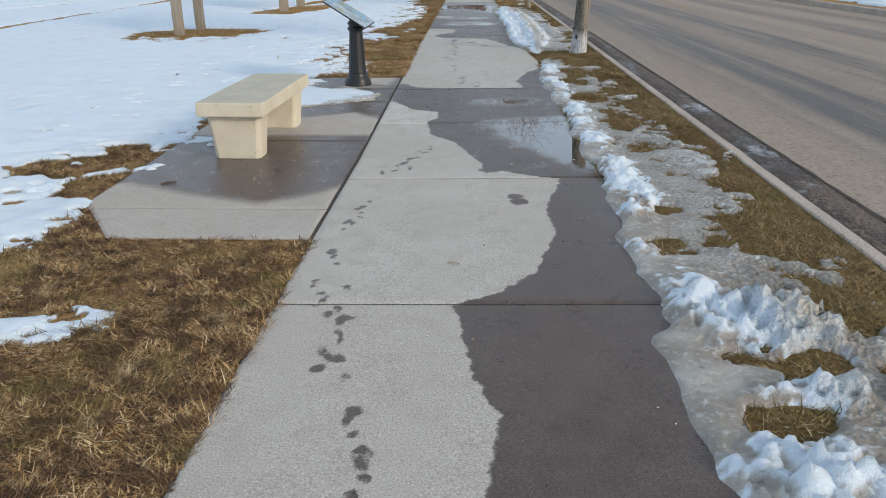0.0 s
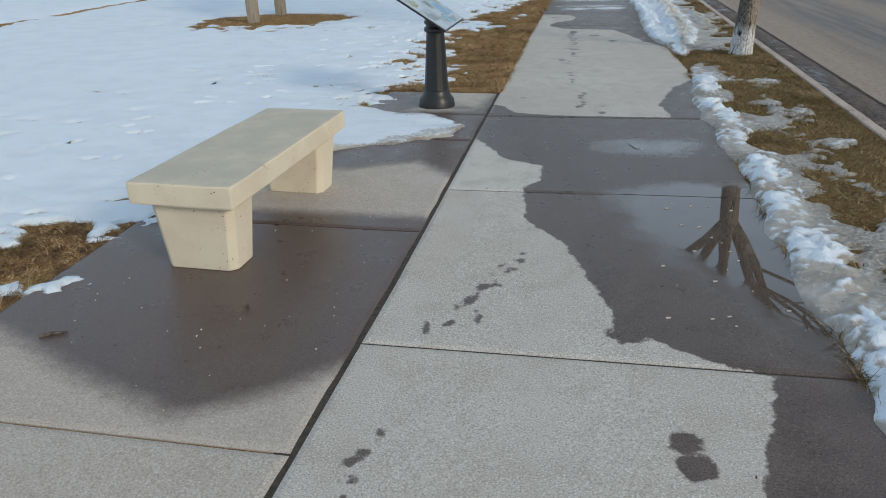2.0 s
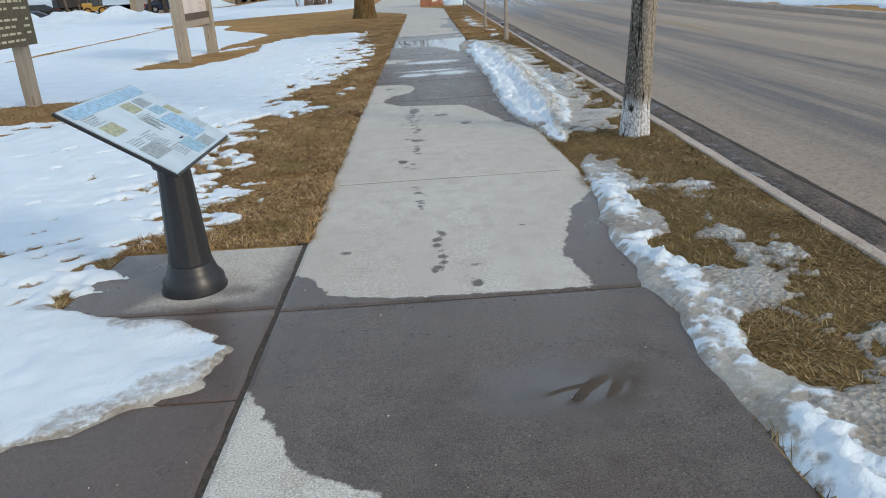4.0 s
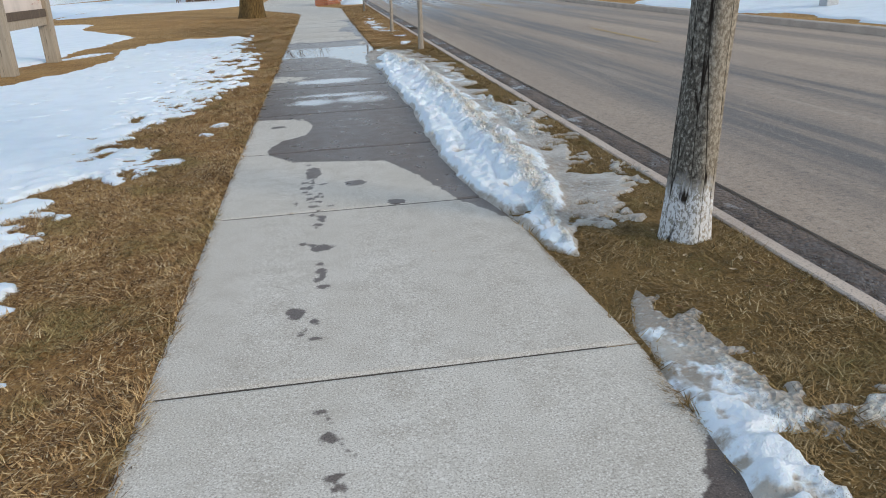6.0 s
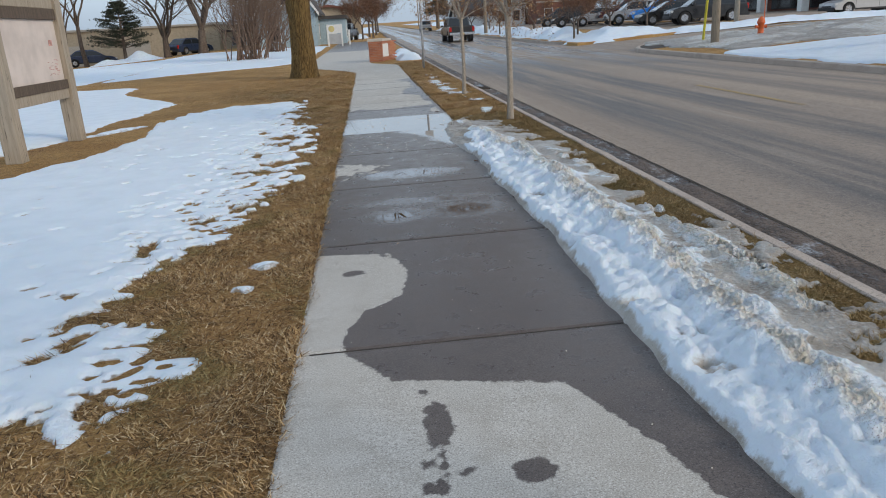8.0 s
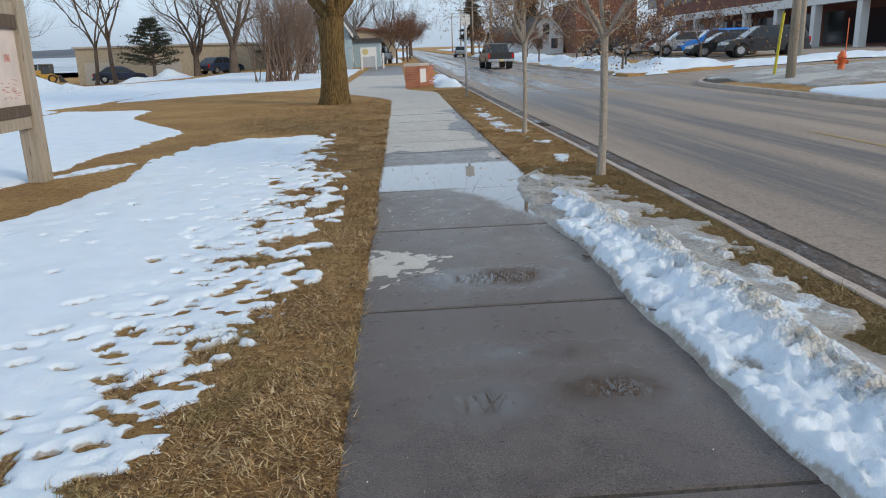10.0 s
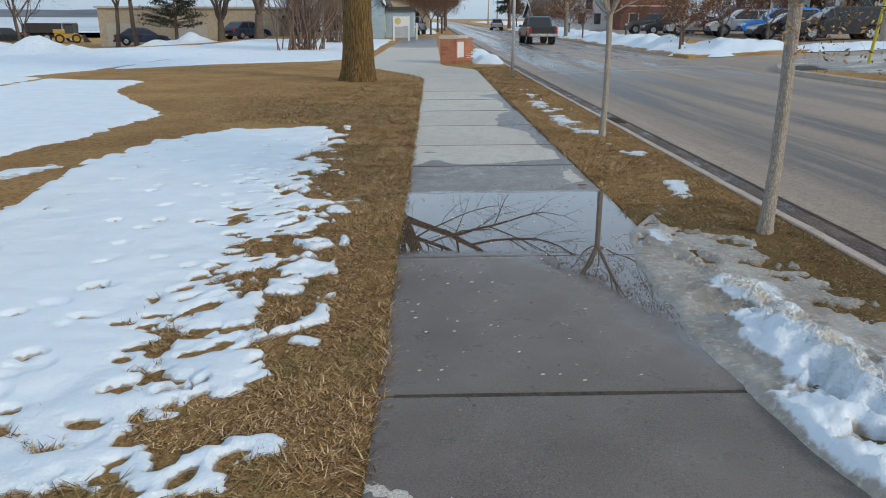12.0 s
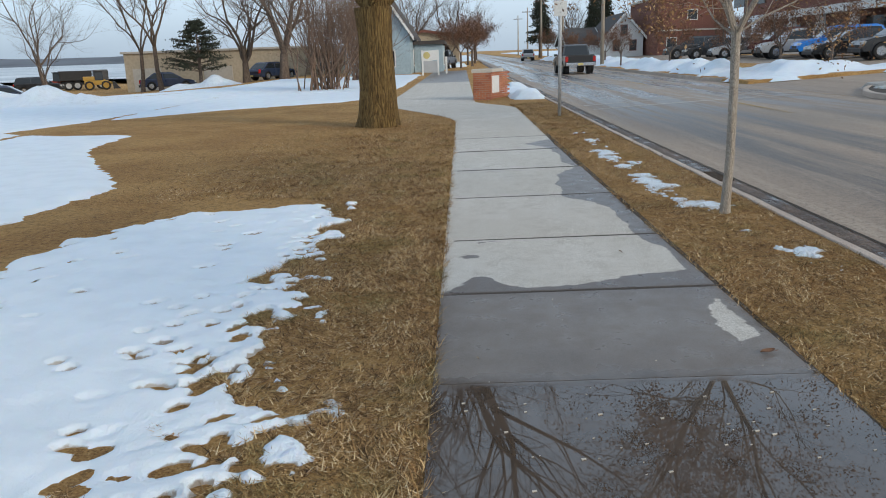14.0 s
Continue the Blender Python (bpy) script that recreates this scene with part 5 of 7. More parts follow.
col_ = k.mix(k.step(fl_, 0.52, 0.60), col_, (0.30, 0.285, 0.25))
col_ = k.mix(k.step(fl_, 0.47, 0.40), col_, (0.050, 0.045, 0.039))
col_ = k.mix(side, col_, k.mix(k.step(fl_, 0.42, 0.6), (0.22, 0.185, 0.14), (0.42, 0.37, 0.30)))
low = k.math("ADD", sep_.outputs["Z"], k.math("MULTIPLY", k.math("SUBTRACT", n1, 0.5), 0.5))
col_ = k.mix(k.math("MULTIPLY", k.step(low, 0.34, 0.20), k.step(fl_, 0.58, 0.48)), col_, (0.70, 0.71, 0.73))
col_ = k.mix(k.math("MULTIPLY", k.step(cr_, 0.026, 0.008), k.step(n1, 0.40, 0.47)), col_, (0.020, 0.015, 0.012))
k.set(color=col_, rough=0.95, spec=0.2).bump(k.math("ADD", k.math("MULTIPLY", k.step(cr_, 0.0, 0.03), 0.4), fl_), 0.9, 0.010)
M_BARK_WASH = k.m
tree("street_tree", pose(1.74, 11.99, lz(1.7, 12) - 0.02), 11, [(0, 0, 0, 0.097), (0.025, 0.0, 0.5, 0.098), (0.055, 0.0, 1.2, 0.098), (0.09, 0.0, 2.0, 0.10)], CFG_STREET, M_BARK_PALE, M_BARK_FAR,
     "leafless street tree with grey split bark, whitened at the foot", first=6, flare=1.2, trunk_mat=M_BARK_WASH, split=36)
for x, y, lean, seed, fat in ((1.745, 22.15, 0.0, 21, 0.9), (1.645, 26.6, 0.0, 33, 0.76)):
    tree("young_tree", pose(x, y, lz(x, y) - 0.02), seed, [(0, 0, 0, 0.05 * fat), (0.015, 0, 0.5, 0.045 * fat), (0.01, 0, 1.0, 0.043 * fat), (lean, 0, 1.52, 0.045 * fat)], CFG_YOUNG, M_BARK_YOUNG, M_BARK_FAR,
         "slender young street tree with dry russet leaves", 17000, 0.0155, M_LEAF_DRY, 7, "young trees on the verge", 1.25, first_ways=[(200, 26, 1.15), (335, 32, 1.15), (80, 30, 1), (10, 56, 0.45), (130, 60, 0.45), (215, 58, 0.45), (290, 60, 0.45)])
tree("oak_tree", pose(-2.31, 36.3, lz(-2.3, 36.3) - 0.03), 5, [(0, 0, 0, 0.36), (0.02, 0, 1.2, 0.345), (0.03, 0, 1.9, 0.34), (0.02, 0, 2.45, 0.37)], CFG_OAK, M_BARK_OAK, M_BARK_FAR,
     "large bare oak with furrowed yellow-brown bark on the lawn", first=5, flare=1.28, first_ways=[(28, 37, 0.95), (165, 42, 0.8), (-95, 22, 0.62), (100, 30, 0.62), (12, 20, 0.62)])

# ---- street furniture and planting along the walk ----


def build_sign_pole():
    s = thing("sign_pole", pose(1.62, 37.1, lz(1.6, 37.1)), "galvanised sign post with a small pale plate, seen from its back", "sign")
    part("post", lathe([(0.038, 0), (0.038, 2.45), (0.03, 2.46)], 12), M_STEEL, s, smooth=True)
    part("plate", boxed(-0.14, 0.14, -0.045, -0.040, 2.12, 2.43, 0.002), M_WHITE, s, "pale sign plate")
    for z in (2.19, 2.36):
        part("bolt", boxed(-0.012, 0.012, -0.052, -0.045, z, z + 0.02), M_STEEL, s)


build_sign_pole()


def build_brick_wall():
    """A low curved garden wall with a pier, a stone cap and a plaque."""
    w = thing("brick_wall", pose(0, 0, 0), "low curved red brick wall with a pale limestone cap and plaque", "wall")
    z0 = lz(0, 44) - 0.05
    cx, cy, rad, th = 2.30, 44.1, 2.2, 0.56
    a0, a1, n = radians(180), radians(142), 20
    ang = np.linspace(a0, a1, n)
    bm, cap = bmesh.new(), bmesh.new()
    for target, r0, r1, zb, zt in ((bm, rad - th / 2 + 0.012, rad + th / 2 - 0.012, z0, z0 + 0.90), (cap, rad - th / 2 - 0.05, rad + th / 2 + 0.05, z0 + 0.90, z0 + 1.0)):
        rows = [[target.verts.new((cx + r * math.cos(a), cy + r * math.sin(a), z)) for r, z in ((r0, zb), (r1, zb), (r1, zt), (r0, zt))] for a in ang]
        for p, q in zip(rows, rows[1:]):
            for i in range(4):
                j = (i + 1) % 4
                target.faces.new((p[i], p[j], q[j], q[i]))
        target.faces.new(rows[0]), target.faces.new(rows[-1][::-1])
    bmesh.ops.bevel(cap, geom=[e for e in cap.edges if e.calc_face_angle(0) > 1.0], offset=0.02, segments=2, affect="EDGES")
    part("core", bm, M_MORTAR, w, "mortar core of the wall")
    part("cap", cap, M_STONE, w, "limestone cap")
    # bricks: end face and the faces on both sides near that end
    bme = mesh_np("brick", [(x * 0.098, y * 0.012, z * 0.0285) for x in (-1, 1) for y in (-1, 1) for z in (-1, 1)],
                  [(0, 1, 3, 2), (4, 6, 7, 5), (0, 4, 5, 1), (2, 3, 7, 6), (0, 2, 6, 4), (1, 5, 7, 3)], M_BRICK)
    for row in range(13):
        z = z0 + 0.045 + 0.068 * row
        off = 0.105 * (row % 2)
        for rr in (rad + th / 2 - 0.008, rad - th / 2 + 0.008):
            cuts = [0.0] + [q for q in (np.arange(1, 9) * 0.208 - off).tolist() if q > 0.02]
            for s0, s1 in zip(cuts, cuts[1:]):
                a = a0 - (s0 + s1) / 2 / rr
                b = new("brick", bme)
                b.parent = w
                b.matrix_local = pose(cx + rr * math.cos(a), cy + rr * math.sin(a), z, 0, 0, math.degrees(a) + 90) @ Matrix.Diagonal(((s1 - s0 - 0.012) / 0.196, 1, 1, 1))
        cuts = (0, 0.187, 0.373, 0.56) if row % 2 else (0, 0.093, 0.28, 0.467, 0.56)
        for t0, t1 in zip(cuts, cuts[1:]):
            rr = rad - th / 2 + (t0 + t1) / 2
            b = new("brick", bme)
            b.parent = w
            b.matrix_local = pose(cx + rr * math.cos(a0), cy + rr * math.sin(a0) - 0.004, z, 0, 0, math.degrees(a0)) @ Matrix.Diagonal(((t1 - t0 - 0.012) / 0.196, 1, 1, 1))
    am = a0 - 0.86 / rad
    q = part("plaque", boxed(-0.36, 0.36, -0.02, 0.02, 0.24, 0.78, 0.004), M_WHITE, w, "pale sign plate")
    q.matrix_local = pose(cx + (rad - th / 2 - 0.012) * math.cos(am), cy + (rad - th / 2 - 0.012) * math.sin(am), z0, 0, 0, math.degrees(am) + 90)
    return w


build_brick_wall()


def build_shrub(x, y, h, wide, stems, seed, label, mat):
    r = random.Random(seed)
    s = thing("shrub", pose(x, y, lz(x, y) - 0.05), label, "shrub")
    wood, twig, tips = Tubes(), Tubes(), []
    cfg = dict(wander=0.10, up=0.03, taper=0.6, levels=4, kids=[3, 4, 4, 3], spread=(12, 38), short=(0.5, 0.75))
    for i in range(stems):
        a, tilt = r.uniform(0, 6.28), radians(abs(r.gauss(0, 1)) * 17 + 2)
        way = (math.cos(a) * math.sin(tilt), math.sin(a) * math.sin(tilt), math.cos(tilt))
        grow(r, wood, twig, (r.gauss(0, wide * 0.12), r.gauss(0, wide * 0.12), 0), way, h * r.uniform(0.35, 0.62), 0.034, 1, cfg, tips)
    part("stem", wood.mesh("stem", mat), None, s)["kind"] = "stuff"
    part("twigs", twig.mesh("twigs", mat), None, s)["kind"] = "stuff"
    return s


build_shrub(-6.95, 56.0, 5.6, 4.2, 62, 3, "large leafless shrub with many grey-brown stems in the snow", M_SHRUB)
build_shrub(-6.9, 68.0, 6.0, 4.0, 50, 6, "leafless brown shrub before the blue house", M_SHRUB)

# ---- parked and passing vehicles ----


def wheel(parent, x, y, r, w, rim_mat):
    t = bmesh.new()
    n = 20
    prof = [(r * 0.62, -w / 2), (r * 0.93, -w / 2), (r, -w / 2 + 0.03), (r, w / 2 - 0.03), (r * 0.93, w / 2), (r * 0.62, w / 2)]
    rings = [[t.verts.new((q * math.cos(6.2832 * i / n), o, q * math.sin(6.2832 * i / n))) for i in range(n)] for q, o in prof]
    for a, b in zip(rings, rings[1:] + rings[:1]):
        for i in range(n):
            t.faces.new((a[i], a[(i + 1) % n], b[(i + 1) % n], b[i]))
    ty = part("wheel", t, M_RUBBER, parent)
    ty.location = (x, y, r)
    s = 1 if y > 0 else -1
    h = bmesh.new()
    for i in range(6):
        a = 6.2832 * i / 6
        m = Matrix.Rotation(-a, 4, "Y")
        before = set(h.verts)
        box(h, -0.03, 0.03, s * (w / 2 - 0.035), s * (w / 2 - 0.01), 0.0, r * 0.62)
        for v in set(h.verts) - before:
            v.co = m @ v.co
    prof = [(0.03, 0.0), (r * 0.52, 0.0), (r * 0.60, 0.03), (r * 0.63, 0.03)]
    rings = [[h.verts.new((q * math.cos(6.2832 * i / n), s * (w / 2 - 0.045 + o), q * math.sin(6.2832 * i / n))) for i in range(n)] for q, o in prof]
    for a, b in zip(rings, rings[1:]):
        for i in range(n):
            h.faces.new((a[i], a[(i + 1) % n], b[(i + 1) % n], b[i]))
    part("rim", h, rim_mat, ty, "metal spoked rim")
    return ty


def vehicle(name, m, kind, paint, label, group=""):
    """A parked vehicle that faces +x: body with wheel arches, cabin with its panes, wheels, lamps."""
    c = thing(name, m, label, "truck" if kind == "pickup" else "car", group)
    dims = {"pickup": (5.4, 1.9, 1.04, 1.80, 0.39, 0.50), "suv": (4.65, 1.85, 1.0, 1.70, 0.36, 0.34), "car": (4.6, 1.80, 0.86, 1.46, 0.33, 0.27)}
    L, W, belt, H, R, clear = dims[kind]
    x0, x1 = -L / 2, L / 2
    axles = (x0 + L * 0.205, x1 - L * 0.185)
    if kind == "pickup":
        top_line = [(x0 + 0.02, clear + 0.25), (x0, belt + 0.08), (x0 + 1.65, belt + 0.08), (x0 + 1.72, belt + 0.03), (x1 - 1.30, belt + 0.03), (x1 - 0.50, belt - 0.01), (x1 - 0.10, belt - 0.12), (x1, belt - 0.32)]
        cab = [(x0 + 1.68, belt + 0.02), (x0 + 1.80, H - 0.06), (x0 + 2.0, H), (x1 - 2.15, H), (x1 - 1.98, H - 0.05), (x1 - 1.25, belt + 0.02)]
    elif kind == "suv":
        top_line = [(x0 + 0.03, clear + 0.2), (x0, belt - 0.12), (x0 + 0.06, belt + 0.02), (x1 - 1.15, belt + 0.02), (x1 - 0.55, belt - 0.04), (x1 - 0.15, belt - 0.16), (x1, belt - 0.36)]
        cab = [(x0 + 0.06, belt), (x0 + 0.32, H - 0.09), (x0 + 0.62, H), (x1 - 2.10, H), (x1 - 1.88, H - 0.05), (x1 - 1.02, belt)]
    else:
        top_line = [(x0 + 0.05, clear + 0.2), (x0, belt - 0.14), (x0 + 0.10, belt + 0.02), (x0 + 0.7, belt + 0.04), (x1 - 1.25, belt + 0.02), (x1 - 0.55, belt - 0.06), (x1 - 0.12, belt - 0.18), (x1, belt - 0.36)]
        cab = [(x0 + 0.45, belt + 0.01), (x0 + 1.20, H - 0.05), (x0 + 1.50, H), (x1 - 2.15, H), (x1 - 1.92, H - 0.04), (x1 - 1.0, belt)]
    outline = top_line + [(x1, clear + 0.12), (x1 - 0.08, clear)]
    for ax in axles[::-1]:
        half = math.acos(max(-1.0, min(1.0, (clear - R) / (R * 1.16))))
        outline += [(ax + R * 1.16 * math.sin(q), R + R * 1.16 * math.cos(q)) for q in np.linspace(half, -half, 11)]
    outline += [(x0 + 0.10, clear), (x0 + 0.02, clear + 0.10)]
    bm = prism(bmesh.new(), outline[::-1], -W / 2, W / 2)
    crest = set(top_line)
    keep = []
    for e in bm.edges:
        p, q = e.verts[0].co, e.verts[1].co
        if p.y * q.y > 0 and all(any(abs(v.x - t[0]) < 1e-4 and abs(v.z - t[1]) < 1e-4 for t in crest) for v in (p, q)):
            keep.append(e)
    bmesh.ops.bevel(bm, geom=keep, offset=0.07, segments=3, affect="EDGES")
    part("body", bm, paint, c)
    g = prism(bmesh.new(), cab, -W / 2 + 0.07, W / 2 - 0.07)
    for v in g.verts:
        if v.co.z > belt + 0.2:
            v.co.y *= 0.84
    bmesh.ops.bevel(g, geom=[e for e in g.edges if min(e.verts[0].co.z, e.verts[1].co.z) > belt + 0.2], offset=0.03, segments=2, affect="EDGES")
    part("cabin", g, paint, c)

    def half_at(z):
        return (W / 2 - 0.07) * (1 - 0.16 * min(max((z - belt) / (H - 0.06 - belt), 0), 1))

    def edge_x(p, q, z):
        return p[0] + (q[0] - p[0]) * (z - p[1]) / (q[1] - p[1])

    zl, zh = belt + 0.08, H - 0.13
    mid = (cab[0][0] + cab[-1][0]) / 2 - 0.12
    rear_l, rear_h = edge_x(cab[0], cab[1], zl) + 0.12, edge_x(cab[0], cab[1], zh) + 0.12
    front_l, front_h = edge_x(cab[-1], cab[-2], zl) - 0.12, edge_x(cab[-1], cab[-2], zh) - 0.10
    for s in (-1, 1):
        for quad in ([(rear_l, zl), (mid - 0.05, zl), (mid - 0.05, zh), (rear_h, zh)], [(mid + 0.05, zl), (front_l, zl), (front_h, zh), (mid + 0.05, zh)]):
            w = bmesh.new()
            near = [w.verts.new((x, s * (half_at(z) + 0.010), z)) for x, z in quad]
            back = [w.verts.new((x, s * (half_at(z) - 0.03), z)) for x, z in quad]
            w.faces.new(near), w.faces.new(back[::-1])
            for i in range(4):
                w.faces.new((near[i], back[i], back[(i + 1) % 4], near[(i + 1) % 4]))
            bmesh.ops.recalc_face_normals(w, faces=w.faces)
            part("window", w, M_GLASS, c, "dark side window")
        for x in (mid, front_l - 0.02):
            part("door_seam", boxed(x - 0.008, x + 0.008, min(s * (W / 2 - 0.02), s * (W / 2 + 0.003)), max(s * (W / 2 - 0.02), s * (W / 2 + 0.003)), clear + 0.08, belt - 0.06), M_BLACK, c)
        part("door_handle", boxed(mid + 0.08, mid + 0.24, min(s * (W / 2), s * (W / 2 + 0.025)), max(s * (W / 2), s * (W / 2 + 0.025)), belt - 0.16, belt - 0.13, 0.008), paint, c)
        part("mirror", boxed(cab[-1][0] - 0.42, cab[-1][0] - 0.24, min(s * (W / 2 - 0.04), s * (W / 2 + 0.16)), max(s * (W / 2 - 0.04), s * (W / 2 + 0.16)), belt + 0.05, belt + 0.20, 0.04), paint, c)
        part("headlight", boxed(x1 - 0.30, x1 - 0.02, s * (W / 2 - 0.24) - 0.20, s * (W / 2 - 0.24) + 0.20, belt - 0.34, belt - 0.20, 0.03), M_LAMP, c, "clear headlight")
        part("tail_light", boxed(x0 - 0.015, x0 + 0.10, s * (W / 2 - 0.10) - 0.085, s * (W / 2 - 0.10) + 0.085, belt - 0.30, belt + 0.02, 0.015), M_RED, c, "red tail light")
        for x in axles:
            well = lathe([(0.02, -0.11), (R * 1.15, -0.11), (R * 1.15, 0.10), (0.02, 0.10)], 20)
            bmesh.ops.rotate(well, verts=well.verts, cent=(0, 0, 0), matrix=Matrix.Rotation(radians(90), 3, "X"))
            bmesh.ops.translate(well, verts=well.verts, vec=(x, s * (W / 2 - 0.26), R))
            part("wheel_well", well, M_BLACK, c)
            wheel(c, x, s * (W / 2 - 0.11), R, 0.23, M_CHROME)
        part("sill", boxed(axles[0] + R * 1.2, axles[1] - R * 1.2, min(s * (W / 2 - 0.05), s * (W / 2 + 0.01)), max(s * (W / 2 - 0.05), s * (W / 2 + 0.01)), clear - 0.03, clear + 0.07, 0.01), M_BLACK, c)
    for nm, p, q in (("windscreen", cab[-1], cab[-2]), ("rear_window", cab[0], cab[1])):
        out = 1 if p[0] > 0 or nm == "windscreen" else -1
        w = bmesh.new()
        ring = []
        for z, sy in ((zl - 0.02, -1), (zl - 0.02, 1), (zh + 0.02, 1), (zh + 0.02, -1)):
            ring.append((edge_x(p, q, z), sy * (half_at(z) - 0.09), z))
        near = [w.verts.new((x + out * 0.012, y, z + 0.006)) for x, y, z in ring]
        back = [w.verts.new((x - out * 0.03, y, z - 0.02)) for x, y, z in ring]
        w.faces.new(near), w.faces.new(back[::-1])
        for i in range(4):
            w.faces.new((near[i], back[i], back[(i + 1) % 4], near[(i + 1) % 4]))
        bmesh.ops.recalc_face_normals(w, faces=w.faces)
        part(nm, w, M_GLASS, c, "dark window glass")
    part("rear_bumper", boxed(x0 - 0.09, x0 + 0.06, -W / 2 + 0.04, W / 2 - 0.04, clear - 0.01, clear + 0.18, 0.03), M_CHROME if kind == "pickup" else M_BLACK, c)
    part("front_bumper", boxed(x1 - 0.08, x1 + 0.06, -W / 2 + 0.06, W / 2 - 0.06, clear - 0.03, clear + 0.16, 0.03), M_BLACK, c)
    part("grille", boxed(x1 - 0.04, x1 + 0.02, -0.48, 0.48, clear + 0.17, belt - 0.34, 0.01), M_BLACK, c)
    part("number_plate", boxed(x0 - 0.10, x0 - 0.085, -0.16, 0.16, clear + 0.03, clear + 0.16), M_PLATE, c)
    if kind == "pickup":
        part("tailgate", boxed(x0 - 0.025, x0 + 0.01, -W / 2 + 0.2, W / 2 - 0.2, clear + 0.24, belt + 0.04, 0.015), M_BLACK, c, "dark tailgate")
        part("bed_cover", boxed(x0 + 0.05, x0 + 1.66, -W / 2 + 0.1, W / 2 - 0.1, belt + 0.07, belt + 0.11, 0.01), M_BLACK, c)
    return c


P_GREY, P_BLACK = paint_mat("dark_grey_car_paint", (0.055, 0.058, 0.062)), paint_mat("black_car_paint", (0.016, 0.017, 0.02))
P_BLUE, P_SILVER = paint_mat("bright_blue_car_paint", (0.02, 0.22, 0.70), 0.3, 0.1), paint_mat("silver_car_paint", (0.42, 0.42, 0.42), 0.3, 0.6)
P_WINE, P_NAVY = paint_mat("wine_red_car_paint", (0.07, 0.015, 0.018)), paint_mat("navy_car_paint", (0.02, 0.035, 0.085))


def on_road(x, y):
    return lz(x, y) - ROAD_DROP + 0.05 * math.sin(min(max((x - 2.58) / 7.9, 0), 1) * math.pi)


vehicle("pickup_truck", pose(6.75, 70.0, on_road(6.75, 70), 0, 0, 91), "pickup", P_GREY, "dark grey pickup truck driving away on the salted road")
vehicle("suv", pose(9.4, 135.0, on_road(9.4, 135), 0, 0, 88), "suv", P_SILVER, "small silver car far along the road")
lot = [("suv", P_BLACK, 20.7, 57.2, 172, "black sport utility car in the parking lot"), ("car", P_BLACK, 20.1, 60.9, 172, "black saloon car in the parking lot"), ("suv", P_BLUE, 20.9, 64.3, 170, "bright blue car in the parking lot"),
       ("suv", P_SILVER, 20.1, 67.6, 172, "silver car in the parking lot"), ("pickup", P_WINE, 20.9, 70.8, 170, "wine-red pickup in the parking lot"), ("car", P_SILVER, 19.3, 74.3, 172, "silver saloon in the parking lot"),
       ("car", P_BLACK, 18.5, 78.0, 172, "dark saloon in the parking lot"), ("suv", P_GREY, 18.1, 81.7, 172, "grey car in the parking lot"), ("car", P_SILVER, 29.7, 55.2, 178, "silver saloon at the end of the lot"), ("suv", P_GREY, 35.6, 55.6, 178, "grey car at the end of the lot")]
for kind, paint, x, y, turn, label in lot:
    vehicle("pickup_truck" if kind == "pickup" else ("suv" if kind == "suv" else "car"), pose(x, y, lz(x, y), 0, 0, turn), kind, paint, label, "cars in the parking lot")
for kind, paint, x, y, turn, label in (("car", P_NAVY, -16.9, 85.0, 60, "navy car behind the snowy lawn"), ("car", P_NAVY, -26.0, 85.0, 20, "navy car behind the snow heap"), ("suv", P_BLACK, -46.0, 100.0, 20, "black car beside the ploughed snow"),
                                       ("car", P_BLACK, -52.0, 101.0, 20, "dark car beside the ploughed snow"), ("suv", P_SILVER, -54.6, 70.0, 25, "silver car in the gravel lot"), ("car", P_GREY, -51.6, 70.6, 20, "grey saloon in the gravel lot"), ("suv", P_GREY, -46.8, 73.6, 30, "dark grey car in the gravel lot"), ("pickup", P_BLACK, -43.6, 74.4, 30, "black pickup in the gravel lot"), ("suv", P_BLACK, -40.6, 74.6, 25, "black car in the gravel lot"), ("suv", P_NAVY, -38.0, 75.6, 25, "navy car in the gravel lot"), ("car", P_NAVY, -35.4, 76.6, 25, "navy saloon in the gravel lot"), ("suv", P_NAVY, -36.5, 58.5, 260, "dark blue car crossing the gravel lot"), ("pickup", P_GREY, -2.4, 96.0, 80, "pale truck parked by the path")):
    vehicle("pickup_truck" if kind == "pickup" else ("suv" if kind == "suv" else "car"), pose(x, y, lz(x, y), 0, 0, turn), kind, paint, label)


def build_loader(x, y, turn, paint, label):
    t = thing("wheel_loader", pose(x, y, lz(x, y), 0, 0, turn), label, "machine")
    part("chassis", boxed(-1.4, 1.0, -0.5, 0.5, 0.55, 1.05, 0.06), paint, t)
    part("engine_cover", boxed(-1.5, -0.3, -0.45, 0.45, 1.05, 1.5, 0.08), paint, t)
    part("cab", boxed(-0.3, 0.6, -0.42, 0.42, 1.05, 2.0, 0.06, 0.06), M_GLASS, t, "glazed cab")
    part("cab_roof", boxed(-0.35, 0.62, -0.46, 0.46, 2.0, 2.08, 0.03), M_BLACK, t)
    part("bucket", prism(bmesh.new(), [(1.5, 0.1), (2.3, 0.1), (2.1, 0.3), (1.7, 0.9), (1.5, 0.9)], -0.85, 0.85), M_BLACK, t)
    for s in (-0.35, 0.35):
        part("lift_arm", prism(bmesh.new(), [(0.3, 1.1), (0.5, 1.2), (1.7, 0.7), (1.6, 0.5)], s - 0.05, s + 0.05), paint, t)
    for x2 in (-0.9, 0.8):
        for s in (-0.55, 0.55):
            wheel(t, x2, s, 0.5, 0.3, paint)
    return t


